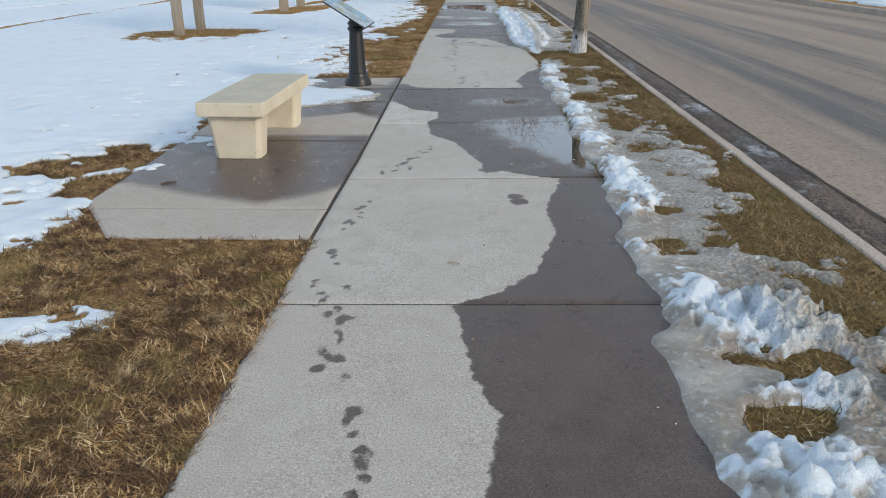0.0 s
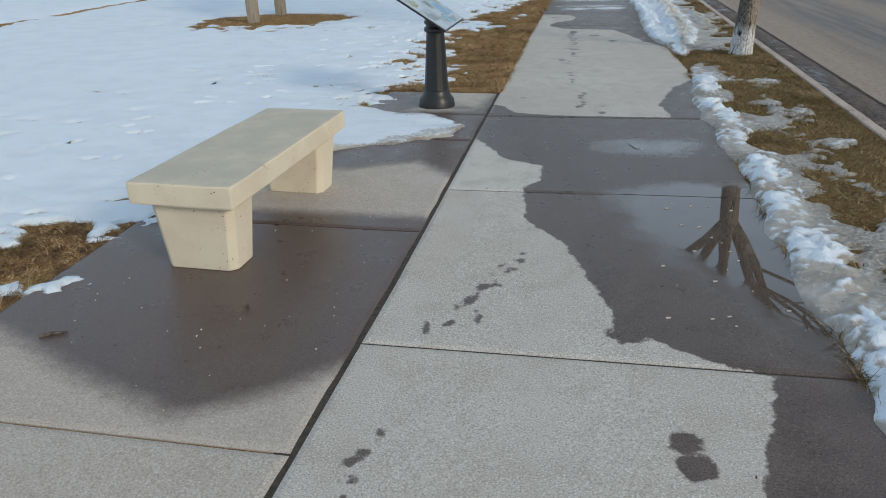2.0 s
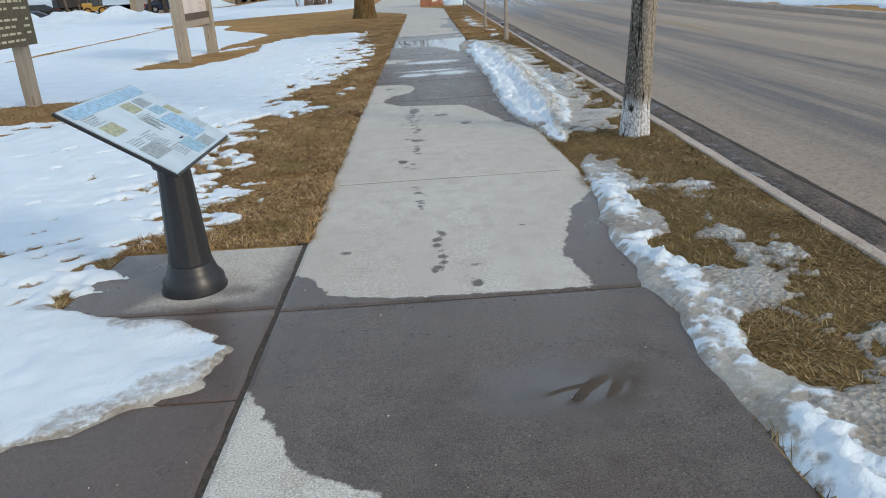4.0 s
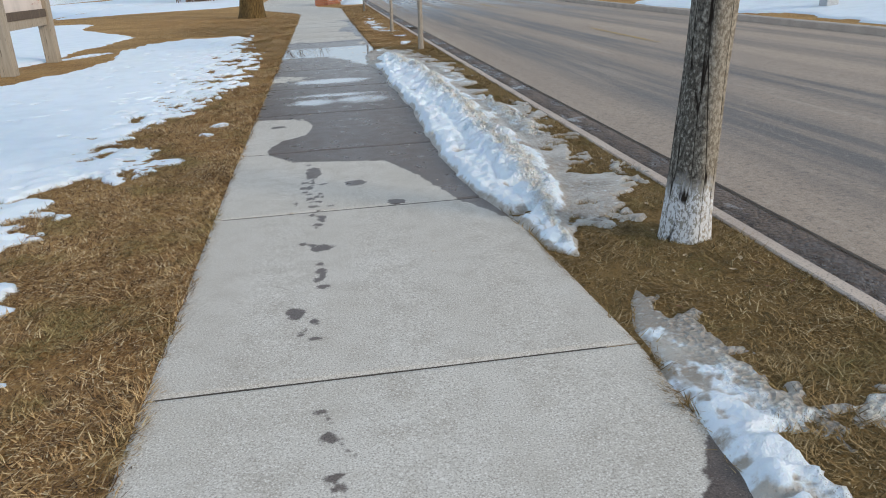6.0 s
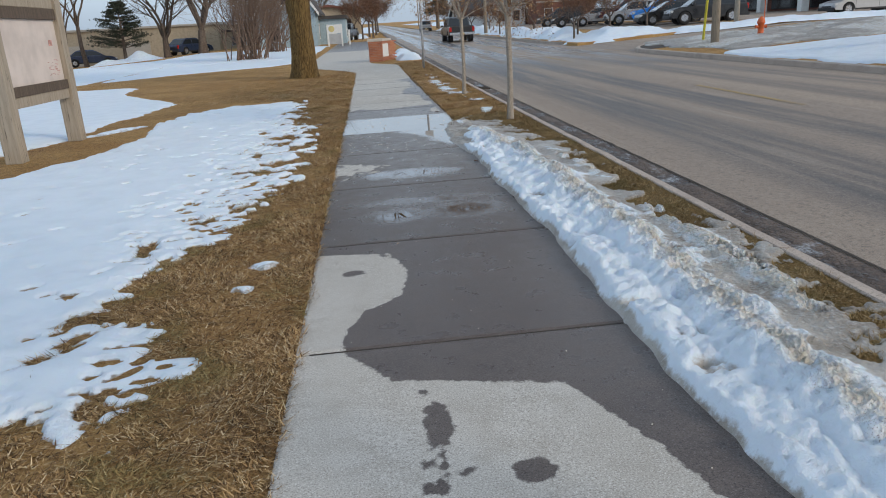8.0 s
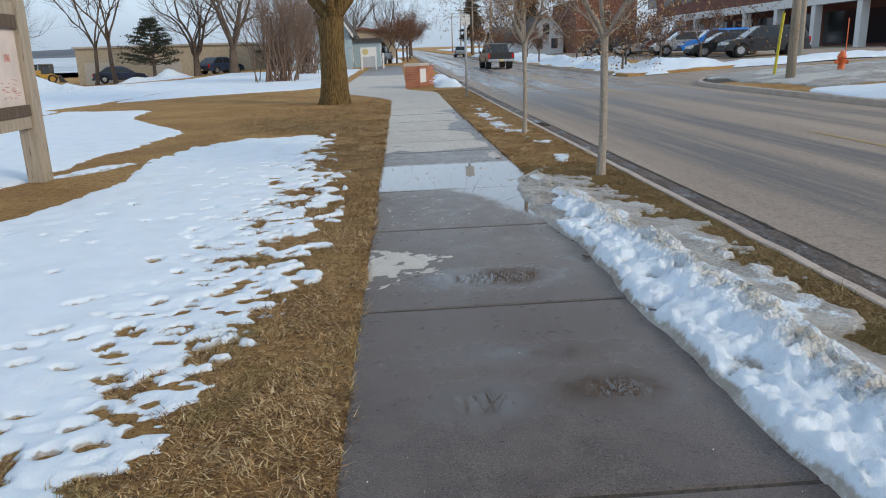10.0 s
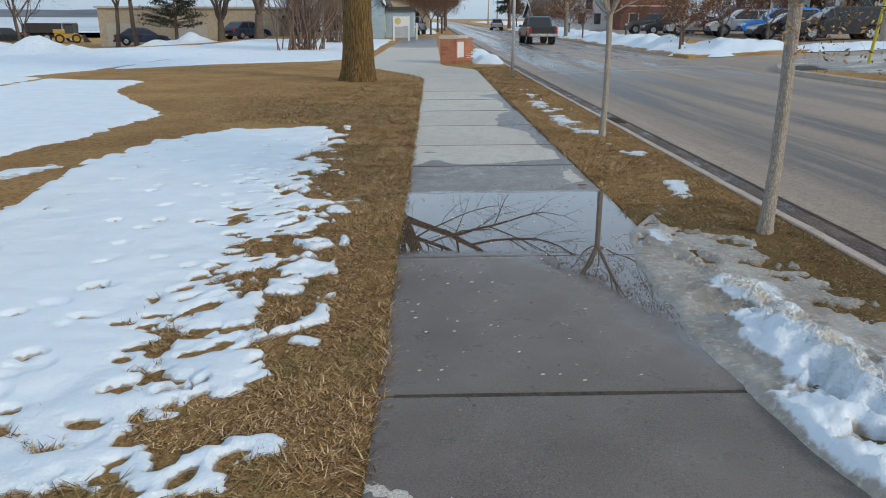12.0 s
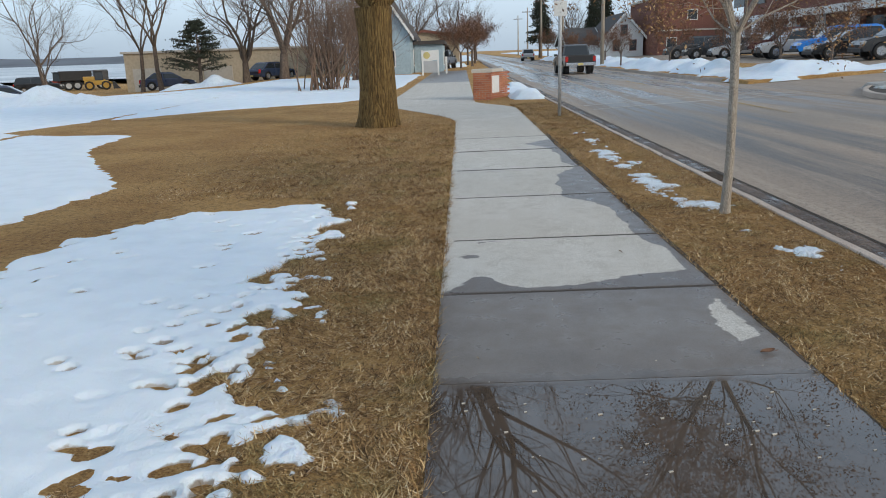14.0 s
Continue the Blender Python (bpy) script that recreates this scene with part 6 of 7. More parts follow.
P_YEL, P_RED = paint_mat("yellow_machine_paint", (0.42, 0.25, 0.03), 0.5, 0.0), paint_mat("faded_red_machine_paint", (0.30, 0.06, 0.045), 0.5, 0.0)
build_loader(-41.5, 104.0, 25, P_YEL, "yellow wheel loader in the far yard")
build_loader(-47.0, 106.0, 200, P_RED, "red loader in the far yard")
build_loader(-34.5, 103.0, 160, P_YEL, "small yellow loader before the cream building")


def build_dumper(x, y, turn):
    t = thing("dump_truck", pose(x, y, lz(x, y), 0, 0, turn), "black dump truck standing in the far yard", "truck")
    part("body", boxed(-2.6, 0.7, -1.05, 1.05, 1.05, 2.15, 0.05, -0.08), M_BLACK, t)
    part("chassis", boxed(-2.6, 2.4, -0.45, 0.45, 0.6, 1.0, 0.03), M_BLACK, t)
    part("cab", boxed(0.9, 2.5, -1.0, 1.0, 0.9, 2.2, 0.12), P_GREY, t)
    part("windscreen", boxed(2.48, 2.53, -0.85, 0.85, 1.5, 2.05), M_GLASS, t)
    for x2 in (-1.8, -0.9, 1.7):
        for s in (-0.9, 0.9):
            wheel(t, x2, s, 0.5, 0.28, M_STEEL)


build_dumper(-44.5, 107.0, 30)

# ---- houses ----


def wall_box(parent, name, x0, x1, y0, y1, z0, z1, mat, label=""):
    return part(name, boxed(x0, x1, y0, y1, z0, z1), mat, parent, label)


def window(parent, x, y, z, w, h, face, frame_mat=None):
    """A framed window on a wall that faces -y or -x."""
    if face == "-y":
        f = part("window", boxed(x - w / 2 - 0.08, x + w / 2 + 0.08, y - 0.06, y + 0.02, z - 0.08, z + h + 0.08), frame_mat or M_WHITE, parent)
        part("pane", boxed(x - w / 2, x + w / 2, y - 0.075, y - 0.055, z, z + h), M_GLASS, f)
    else:
        s = 1 if face == "+x" else -1
        f = part("window", boxed(min(x, x + s * 0.06), max(x, x + s * 0.06), y - w / 2 - 0.08, y + w / 2 + 0.08, z - 0.08, z + h + 0.08), frame_mat or M_WHITE, parent)
        part("pane", boxed(min(x + s * 0.055, x + s * 0.075), max(x + s * 0.055, x + s * 0.075), y - w / 2, y + w / 2, z, z + h), M_GLASS, f)
    return f


def gable_house(name, x0, x1, y0, y1, z0, eave, peak, wall, roof, label, along="y", trim=None):
    h = thing(name, pose(0, 0, 0), label, "house")
    if along == "y":
        out = [(x0, z0), (x1, z0), (x1, eave), ((x0 + x1) / 2, peak), (x0, eave)]
        part("wall", prism(bmesh.new(), out, y0, y1), wall, h)
        for a, b in (((x0 - 0.35, eave - 0.3), ((x0 + x1) / 2, peak)), (((x0 + x1) / 2, peak), (x1 + 0.35, eave - 0.3))):
            part("roof", prism(bmesh.new(), [(a[0], a[1] + 0.02), (b[0], b[1] + 0.02), (b[0], b[1] + 0.2), (a[0], a[1] + 0.2)], y0 - 0.4, y1 + 0.4), roof, h)
            part("barge_board", prism(bmesh.new(), [(a[0], a[1] - 0.12), (b[0], b[1] - 0.12), (b[0], b[1] + 0.21), (a[0], a[1] + 0.21)], y0 - 0.46, y0 - 0.41), trim or M_WHITE, h, "white barge board")
    else:
        out = [(y0, z0), (y1, z0), (y1, eave), ((y0 + y1) / 2, peak), (y0, eave)]
        part("wall", prism(bmesh.new(), out, x0, x1, "x"), wall, h)
        for a, b in (((y0 - 0.35, eave - 0.3), ((y0 + y1) / 2, peak)), (((y0 + y1) / 2, peak), (y1 + 0.35, eave - 0.3))):
            part("roof", prism(bmesh.new(), [(a[0], a[1] + 0.02), (b[0], b[1] + 0.02), (b[0], b[1] + 0.2), (a[0], a[1] + 0.2)], x0 - 0.4, x1 + 0.4, "x"), roof, h)
            for e in (x0 - 0.46, x1 + 0.41):
                part("barge_board", prism(bmesh.new(), [(a[0], a[1] - 0.12), (b[0], b[1] - 0.12), (b[0], b[1] + 0.21), (a[0], a[1] + 0.21)], e, e + 0.05, "x"), trim or M_WHITE, h, "white barge board")
    return h


# long cream works building by the lake
b = thing("works_building", pose(0, 0, 0), "long low cream-clad works building with flat roofs", "building")
wall_box(b, "high_wall", -31, -14.6, 88, 102, -1.8, 2.72, M_CREAM)
wall_box(b, "low_wall", -14.6, -4.6, 90, 102, -1.8, 1.95, M_CREAM)
wall_box(b, "roof_edge", -31.2, -14.4, 87.8, 102, 2.72, 2.9, M_STONE)
wall_box(b, "roof_edge", -14.7, -4.4, 89.8, 102, 1.95, 2.15, M_ROOF)
for i in range(4):
    window(b, -13 + 2.3 * i, 90, 0.7, 1.3, 0.7, "-y", M_STEEL)
for x in (-29, -22.5):
    part("roller_door", boxed(x - 1.3, x + 1.3, 87.93, 88.0, -1.0, 1.4), M_STONE, b, "pale roller door")

# tan market hall beyond the gravel lot
b = thing("market_hall", pose(0, 0, 0), "tan metal-clad hall with a red gable band and white door", "building")
wall_box(b, "wall", -78, -51, 86, 98, -1.6, 6.0, M_CREAM)
wall_box(b, "red_band", -58.2, -50.7, 85.8, 86.0, 1.9, 6.2, P_RED, "red painted cladding")
part("roller_door", boxed(-55.6, -52.0, 85.9, 86.0, -1.2, 1.8), M_WHITE, b, "white roller door")
part("canopy", boxed(-77, -59, 83.6, 86.0, 0.9, 1.2), M_STEEL, b)
for i in range(6):
    window(b, -75.5 + 2.9 * i, 86, -0.9, 2.2, 0.9, "-y")
# blue house, lean-to and notice by the path
h = gable_house("blue_house", -9.6, -4.55, 80, 90, -0.3, 3.2, 7.2, M_BLUE, M_ROOF, "pale blue gabled house with a dark steep roof beside the path")
for x, z in ((-8.2, 0.9), (-6.2, 0.9), (-7.1, 3.9)):
    window(h, x, 80, z, 0.8, 1.2, "-y")
window(h, -4.55, 84, 0.9, 0.8, 1.2, "+x")
g = thing("garage", pose(0, 0, 0), "low pale blue garage with a dark flat roof", "building")
wall_box(g, "wall", -4.5, -2.1, 84, 92, -0.2, 2.55, M_BLUE)
wall_box(g, "roof", -4.7, -1.9, 83.7, 92, 2.55, 2.85, M_ROOF)
window(g, -2.1, 87, 0.9, 1.0, 1.0, "+x")
part("door", boxed(-3.9, -3.0, 83.94, 84.0, -0.1, 2.0), M_WHITE, g, "white door")
n = thing("notice_sign", pose(-2.75, 74, lz(-2.7, 74)), "white notice with a yellow round emblem on two white posts", "sign")
for x in (-0.55, 0.55):
    part("post", boxed(x - 0.06, x + 0.06, -0.06, 0.06, 0, 1.75, 0.008), M_WHITE, n)
part("board", boxed(-0.62, 0.62, -0.085, -0.06, 1.05, 1.72, 0.005), M_WHITE, n)
em = lathe([(0.24, 0), (0.24, 0.012)], 24)
bmesh.ops.rotate(em, verts=em.verts, cent=(0, 0, 0), matrix=Matrix.Rotation(radians(90), 3, "X"))
bmesh.ops.translate(em, verts=em.verts, vec=(-0.25, -0.086, 1.39))
part("emblem", em, M_PLATE, n, "round yellow emblem")
part("lower_panel", boxed(-0.5, 0.5, -0.04, -0.02, 0.2, 1.0), M_STEEL, n)
fence = thing("white_fence", pose(-1.7, 78, lz(-1.7, 78)), "short white slatted fence beside the path", "fence")
for i in range(6):
    part("slat", boxed(-0.05 + 0.0 * i, 0.05, -1.0 + 0.4 * i, -0.8 + 0.4 * i, 0, 1.25), M_WHITE, fence)
part("rail", boxed(-0.08, -0.05, -1.1, 1.4, 0.9, 1.0), M_WHITE, fence)

h = gable_house("shop_building", -9.0, -0.8, 112, 126, 0.3, 4.1, 4.6, M_CREAM, M_ROOF, "low tan shop with a shallow dark roof far along the path", trim=M_REDWALL)
for i in range(3):
    window(h, -7.6 + 2.4 * i, 112, 1.4, 1.5, 1.5, "-y")

# far side of the side street
h = gable_house("white_house", 15.2, 19.3, 104, 116, 0.9, 3.0, 5.4, M_WHITE, M_ROOF, "small white gabled house with dark roof")
for x, z in ((16.4, 1.6), (18.2, 1.6), (17.2, 3.2)):
    window(h, x, 104, z, 0.6, 1.0, "-y", M_REDWALL)
h = gable_house("white_cottage", 11.8, 15.2, 108, 118, 0.9, 2.6, 4.2, M_WHITE, M_ROOF, "white cottage with a grey roof", along="x")
b = thing("brick_block", pose(0, 0, 0), "dark red brick two-storey block", "building")
wall_box(b, "wall", 19.6, 26.5, 99, 112, 0.6, 6.6, M_REDWALL)
wall_box(b, "parapet", 19.5, 26.6, 98.9, 112, 6.6, 6.8, M_STONE)
wall_box(b, "string_course", 19.55, 26.55, 98.93, 98.99, 3.3, 3.45, M_STONE)
window(b, 23.0, 99, 4.4, 0.9, 0.9, "-y")
window(b, 21.0, 99, 1.4, 0.9, 1.2, "-y")
b = thing("office_building", pose(0, 0, 0), "brown brick office building with a white-columned arcade", "building")
wall_box(b, "rear_wall", 42.5, 62, 68, 126, 0.2, 11.5, M_REDWALL)
wall_box(b, "upper_wall", 38.0, 42.6, 68, 126, 5.15, 11.5, M_REDWALL)
wall_box(b, "fascia", 37.6, 38.0, 67.8, 126.2, 4.6, 5.4, M_WHITE)
wall_box(b, "soffit", 38.0, 42.5, 68, 126, 4.95, 5.1, M_WHITE)
for i in range(9):
    y = 68.6 + 7.0 * i
    part("column", boxed(37.7, 38.4, y - 0.35, y + 0.35, 0.2, 4.6, 0.02), M_WHITE, b, "white square column")
    part("window", boxed(42.42, 42.5, y + 0.8, y + 6.2, 1.1, 4.2), M_GLASS, b)
    part("window", boxed(37.93, 38.0, y + 1.2, y + 5.2, 6.8, 9.0), M_GLASS, b)
b = thing("annex_building", pose(0, 0, 0), "brick annex with a grey roof band", "building")
wall_box(b, "wall", 44, 76, 64, 67.5, 0.2, 6.0, M_REDWALL)
wall_box(b, "roof_band", 43.6, 76, 63.6, 67.6, 6.0, 6.8, M_STEEL)
for i in range(5):
    part("window", boxed(46 + 5 * i, 49.4 + 5 * i, 63.93, 64, 1.6, 4.6), M_GLASS, b)
lot_sheet = sheet("road_parking_lot", np.linspace(16.2, 60, 20), np.linspace(51.6, 118, 24), lambda a, b_: -0.012 + 0 * a, M_ROAD, "salt-grey parking lot")

# ---- poles, hydrant ----


def utility_pole(x, y, h, arms, label="weathered wooden utility pole with cross arm", r=0.14):
    p = thing("utility_pole", pose(x, y, lz(x, y)), label, "pole", "utility poles")
    part("pole", lathe([(r * 1.25, 0), (r, h * 0.5), (r * 0.75, h)], 12), M_WOOD, p, smooth=True)
    for z in arms:
        part("cross_arm", boxed(-1.1, 1.1, -0.06, 0.06, z, z + 0.12), M_WOOD_DARK, p)
        for i in (-1, -0.4, 0.4, 1):
            part("insulator", boxed(i - 0.03, i + 0.03, -0.03, 0.03, z + 0.12, z + 0.26), M_STEEL, p)
    return p


utility_pole(12.75, 38.9, 9.0, (8.2,), r=0.125)
for i, (x, y) in enumerate(((7.0 + 4.2, 84), (11.6, 112), (12.2, 142), (12.9, 175), (13.6, 210))):
    utility_pole(x, y, 9.5, (8.6,))
utility_pole(20.3, 52.3, 8.0, (), "weathered grey timber lamp pole", 0.12)
p = thing("light_column", pose(12.6, 26.3, lz(12.6, 26.3)), "square grey steel light column", "pole")
part("column", boxed(-0.16, 0.16, -0.16, 0.16, 0, 6.5, 0.02), M_STEEL, p)
part("base_plate", boxed(-0.26, 0.26, -0.26, 0.26, 0, 0.03), M_STEEL, p)
g = thing("guy_wire", pose(13.2, 40.4, lz(13.2, 40.4)), "guy wire with a bright yellow guard", "guy wire")
t_ = Tubes()
t_.add([(0.05, 0.6, 0), (-0.45, -1.5, 8.0)], [0.01, 0.01], 4)
part("wire", t_.mesh("wire", M_STEEL), None, g)
t_ = Tubes()
t_.add([(0.05, 0.6, 0.05), (-0.10, -0.03, 2.2)], [0.05, 0.05], 8)
part("guard", t_.mesh("guard", M_GUARD), None, g, "yellow plastic guard")
hy = thing("fire_hydrant", pose(14.9, 39.6, lz(14.9, 39.6)), "orange fire hydrant with a tall marker rod", "hydrant")
part("barrel", lathe([(0.17, 0), (0.17, 0.05), (0.11, 0.07), (0.11, 0.5), (0.15, 0.52), (0.15, 0.56), (0.12, 0.66), (0.06, 0.74), (0.03, 0.78)], 16), M_ORANGE, hy, smooth=True)
for s in (-1, 1):
    nz = lathe([(0.055, 0.1), (0.055, 0.19), (0.07, 0.19), (0.07, 0.22)], 10)
    bmesh.ops.rotate(nz, verts=nz.verts, cent=(0, 0, 0), matrix=Matrix.Rotation(radians(90 * s), 3, "Y"))
    bmesh.ops.translate(nz, verts=nz.verts, vec=(0, 0, 0.40))
    part("nozzle", nz, M_ORANGE, hy)
part("marker_rod", boxed(0.10, 0.125, -0.012, 0.012, 0.5, 1.85), M_ORANGE, hy, "thin orange marker rod")

# ---- far trees and woods ----


def far_tree_at(src, x, y, s, turn):
    c = copy_thing(src, pose(x, y, lz(x, y) - 0.1, 0, 0, turn))
    c.scale = (s, s, s)
    return c


far_a = tree("bare_tree", pose(-24.6, 80, lz(-24.6, 80) - 0.1), 41, [(0, 0, 0, 0.15), (-0.15, 0, 1.4, 0.13), (-0.2, 0.1, 2.8, 0.12)], CFG_FAR, M_BARK_FAR, M_BARK_FAR, "leafless spreading tree by the snowy lawn", first=4, group="bare trees")
far_b = tree("bare_tree", pose(-14.2, 78, lz(-14.2, 78) - 0.1), 57, [(0, 0, 0, 0.27), (0.05, 0, 0.9, 0.24), (0.1, 0, 1.6, 0.23)], CFG_FAR, M_BARK_FAR, M_BARK_FAR, "leafless many-limbed tree by the snowy lawn", first=5, group="bare trees", split=30)
for src, x, y, s, turn in ((far_b, -17.7, 80, 1.0, 100), (far_a, -26.6, 81, 1.1, 210), (far_a, -28.2, 70, 0.6, 40), (far_a, -33, 78, 1.0, 100), (far_b, -11, 96, 0.9, 200), (far_a, -5.5, 104, 1.0, 20), (far_b, -2.0, 130, 1.1, 60),
                           (far_a, 2.0, 150, 1.0, 80), (far_b, -8, 140, 1.2, 150), (far_a, -14, 110, 0.9, 300), (far_b, 14.1, 29.8, 1.15, 30), (far_b, 14.5, 126, 0.9, 10), (far_a, 22, 120, 0.9, 70), (far_a, 28, 116, 1.0, 170)):
    far_tree_at(src, x, y, s, turn)

far_a.scale = far_b.scale = (1.25, 1.25, 1.25)
CFG_RED = dict(length=0.95, wander=0.13, up=0.06, taper=0.6, levels=3, kids=[4, 4, 4], spread=(28, 60), short=(0.55, 0.8))
red = tree("russet_tree", pose(11.7, 54.6, lz(11.7, 54.6) - 0.05), 71, [(0, 0, 0, 0.06), (0, 0, 0.6, 0.055), (0, 0, 1.0, 0.055)], CFG_RED, M_BARK_FAR, M_TWIG_RED, "small ornamental tree with clinging russet leaves", 2800, 0.04, M_LEAF, 4, "russet trees", split=45)
for x, y, s, turn in ((12.6, 57.0, 1.1, 10), (14.4, 56.4, 1.15, 130), (16.4, 55.6, 1.1, 220), (11.9, 66, 1.1, 50), (11.5, 78, 1.05, 100), (12.2, 88, 1.1, 190), (11.8, 98, 1.1, 250), (11.6, 108, 1.2, 310), (12.4, 122, 1.4, 20), (12.6, 136, 1.5, 80), (-0.6, 96, 1.6, 60), (0.6, 102, 1.8, 140), (0.2, 110, 2.0, 200), (1.2, 120, 2.2, 10), (1.4, 134, 2.2, 90), (-1.6, 106, 1.7, 70)):
    far_tree_at(red, x, y, s, turn)


def build_pine(x, y, h, seed, flat, label):
    r = random.Random(seed)
    t = thing("pine_tree", pose(x, y, lz(x, y) - 0.1), label, "tree")
    tk = Tubes()
    tk.add([(0, 0, 0), (0.05, 0, h * 0.5), (0, 0, h)], [0.16 * h / 5, 0.1 * h / 5, 0.02], 8)
    cs = []
    tiers = 13 if flat else 20
    for i in range(tiers):
        z = h * (0.22 + 0.78 * (i + 1) / tiers)
        reach = (h * 0.62 * (1 - ((i / tiers) ** 1.6)) * r.uniform(0.65, 1.1) + 0.15) if flat else h * 0.24 * (1.04 - i / tiers)
        for kk in range(7):
            a = r.uniform(0, 6.2832)
            e = reach * r.uniform(0.6, 1.0)
            p1 = (math.cos(a) * e, math.sin(a) * e, z + (0.12 if flat else -0.12) * e + r.gauss(0, 0.05))
            tk.add([(0, 0, z - 0.1), p1], [0.03, 0.01], 4)
            for q in np.linspace(0.45, 1.0, 5):
                cs.append((p1[0] * q, p1[1] * q, z - 0.1 + (p1[2] - z + 0.1) * q))
    part("trunk", tk.mesh("trunk", M_BARK_FAR), None, t)
    part("needles", leaf_cloud("needles", cs, r, 9000, 0.085 * h / 5, (0.15 if flat else 0.13) * h / 5 * np.array([1, 1, 0.45]), M_NEEDLE), None, t)["kind"] = "stuff"


build_pine(-20.5, 77.5, 4.9, 2, True, "dark flat-topped pine by the works building")
build_pine(12.9, 150, 11.0, 4, False, "tall dark spruce far along the street")
build_pine(17.5, 125, 8.0, 5, False, "dark spruce behind the white house")
build_pine(19.5, 128, 9.0, 6, False, "dark spruce behind the brick block")


# ---- ploughed heaps, lake, hills ----


def heap(name, x0, x1, y0, y1, top, seed, label, step=0.25, dirt=0.45, white=0.9):
    def h(a, b):
        d = np.minimum(np.minimum(a - x0, x1 - a), np.minimum(b - y0, y1 - b)) + fbm(a, b, 0.5, 3, seed) * 0.9
        hh = np.where(d > 0, top * sstep(d, 0, min(x1 - x0, y1 - y0) * 0.45) * (0.75 + 0.9 * fbm(a, b, 0.9, 4, seed + 3)) + 0.04, -0.1)
        return hh, {"white": np.clip(white + (1 - white) * 1.6 * fbm(a, b, 0.8, 4, seed + 9, 0.6), 0, 1), "dirt": np.full(a.shape, dirt)}

    field_heap(name, x0, x1, y0, y1, step, h, label)


def field_heap(name, x0, x1, y0, y1, step, h, label):
    xs, ys = np.arange(x0 - 0.5, x1 + 0.5, step), np.arange(y0 - 0.5, y1 + 0.5, step)
    a, b = np.meshgrid(xs, ys)
    hh, extra = h(a.ravel(), b.ravel())
    f = grid_faces(len(xs), len(ys))
    f = f[(hh[f] > -0.05).any(1)]
    me = mesh_np(name, np.stack([a.ravel(), b.ravel(), land(a, b).ravel() + hh], -1), f, M_SNOW, True)
    for key, val in extra.items():
        at = me.attributes.new(key, "FLOAT", "POINT")
        at.data.foreach_set("value", np.asarray(val, dtype=np.float32))
    tagged(new(name, me), label, "snow")


heap("snow_heap", -25, -14.5, 49.0, 53.5, 0.6, 3, "dirty ploughed snow heap beside the lawn")
heap("snow_heap", -22, -17.2, 74, 78, 0.55, 5, "dirty snow heap before the works building")
heap("snow_heap", -19.2, -16.4, 19.0, 43.0, 0.2, 15, "dirty ploughed snow ridge beside the gravel lot", 0.16, 0.5)
heap("snow_bank", 11.0, 16.8, 50.3, 56.5, 0.55, 7, "white snow bank before the parking lot", dirt=0.15)
heap("snow_bank", 10.9, 14.2, 56.5, 84.0, 0.5, 8, "white snow bank along the street", dirt=0.15)
heap("snow_bank", 10.9, 14.5, 84.0, 130.0, 0.5, 9, "white snow along the far street", 0.5, 0.15)
heap("snow_bank", 15.6, 48.0, 50.1, 53.2, 0.15, 10, "low snow ridge before the parking lot", dirt=0.2)
heap("snow_bank", 11.4, 24.0, 35.0, 44.8, 0.17, 12, "thawing grey ice and snow on the street corner", 0.14, 0.9, 0.28)
heap("snow_bank", 10.9, 20.0, 20.0, 34.5, 0.16, 13, "thin icy snow beside the road", 0.16, 0.3)
heap("snow_bank", 0.95, 1.95, 43.5, 49.5, 0.26, 14, "small snow heap beside the brick wall", 0.08, 0.3)
heap("snow_bank", -1.9, -0.2, 100, 108, 0.5, 16, "snow heap beside the path", 0.3, 0.2)

gxx, gyy = np.meshgrid(np.linspace(-900, -10, 30), np.linspace(126, 900, 40))
lake = new("water", mesh_np("water", np.stack([gxx, gyy, 0.15 + (gyy - 126) * 0.0108], -1).reshape(-1, 3), grid_faces(30, 40), M_WATER))
tagged(lake, "pale frozen lake reaching to wooded hills", "lake", kind="structure")
gxx, gyy = np.meshgrid(np.linspace(-1100, -30, 70), np.linspace(880, 1500, 14))
hz = 8.0 + (13.0 + 7 * fbm(gxx, gyy, 0.004, 4, 5)) * sstep(gyy, 880, 1000)
hills = new("backdrop", mesh_np("backdrop", np.stack([gxx, gyy, hz], -1).reshape(-1, 3), grid_faces(70, 14), M_HILL, True))
tagged(hills, "blue-grey wooded hills beyond the lake", "hills", kind="structure")

# ---- pavement slabs, pad, snow and grass ----


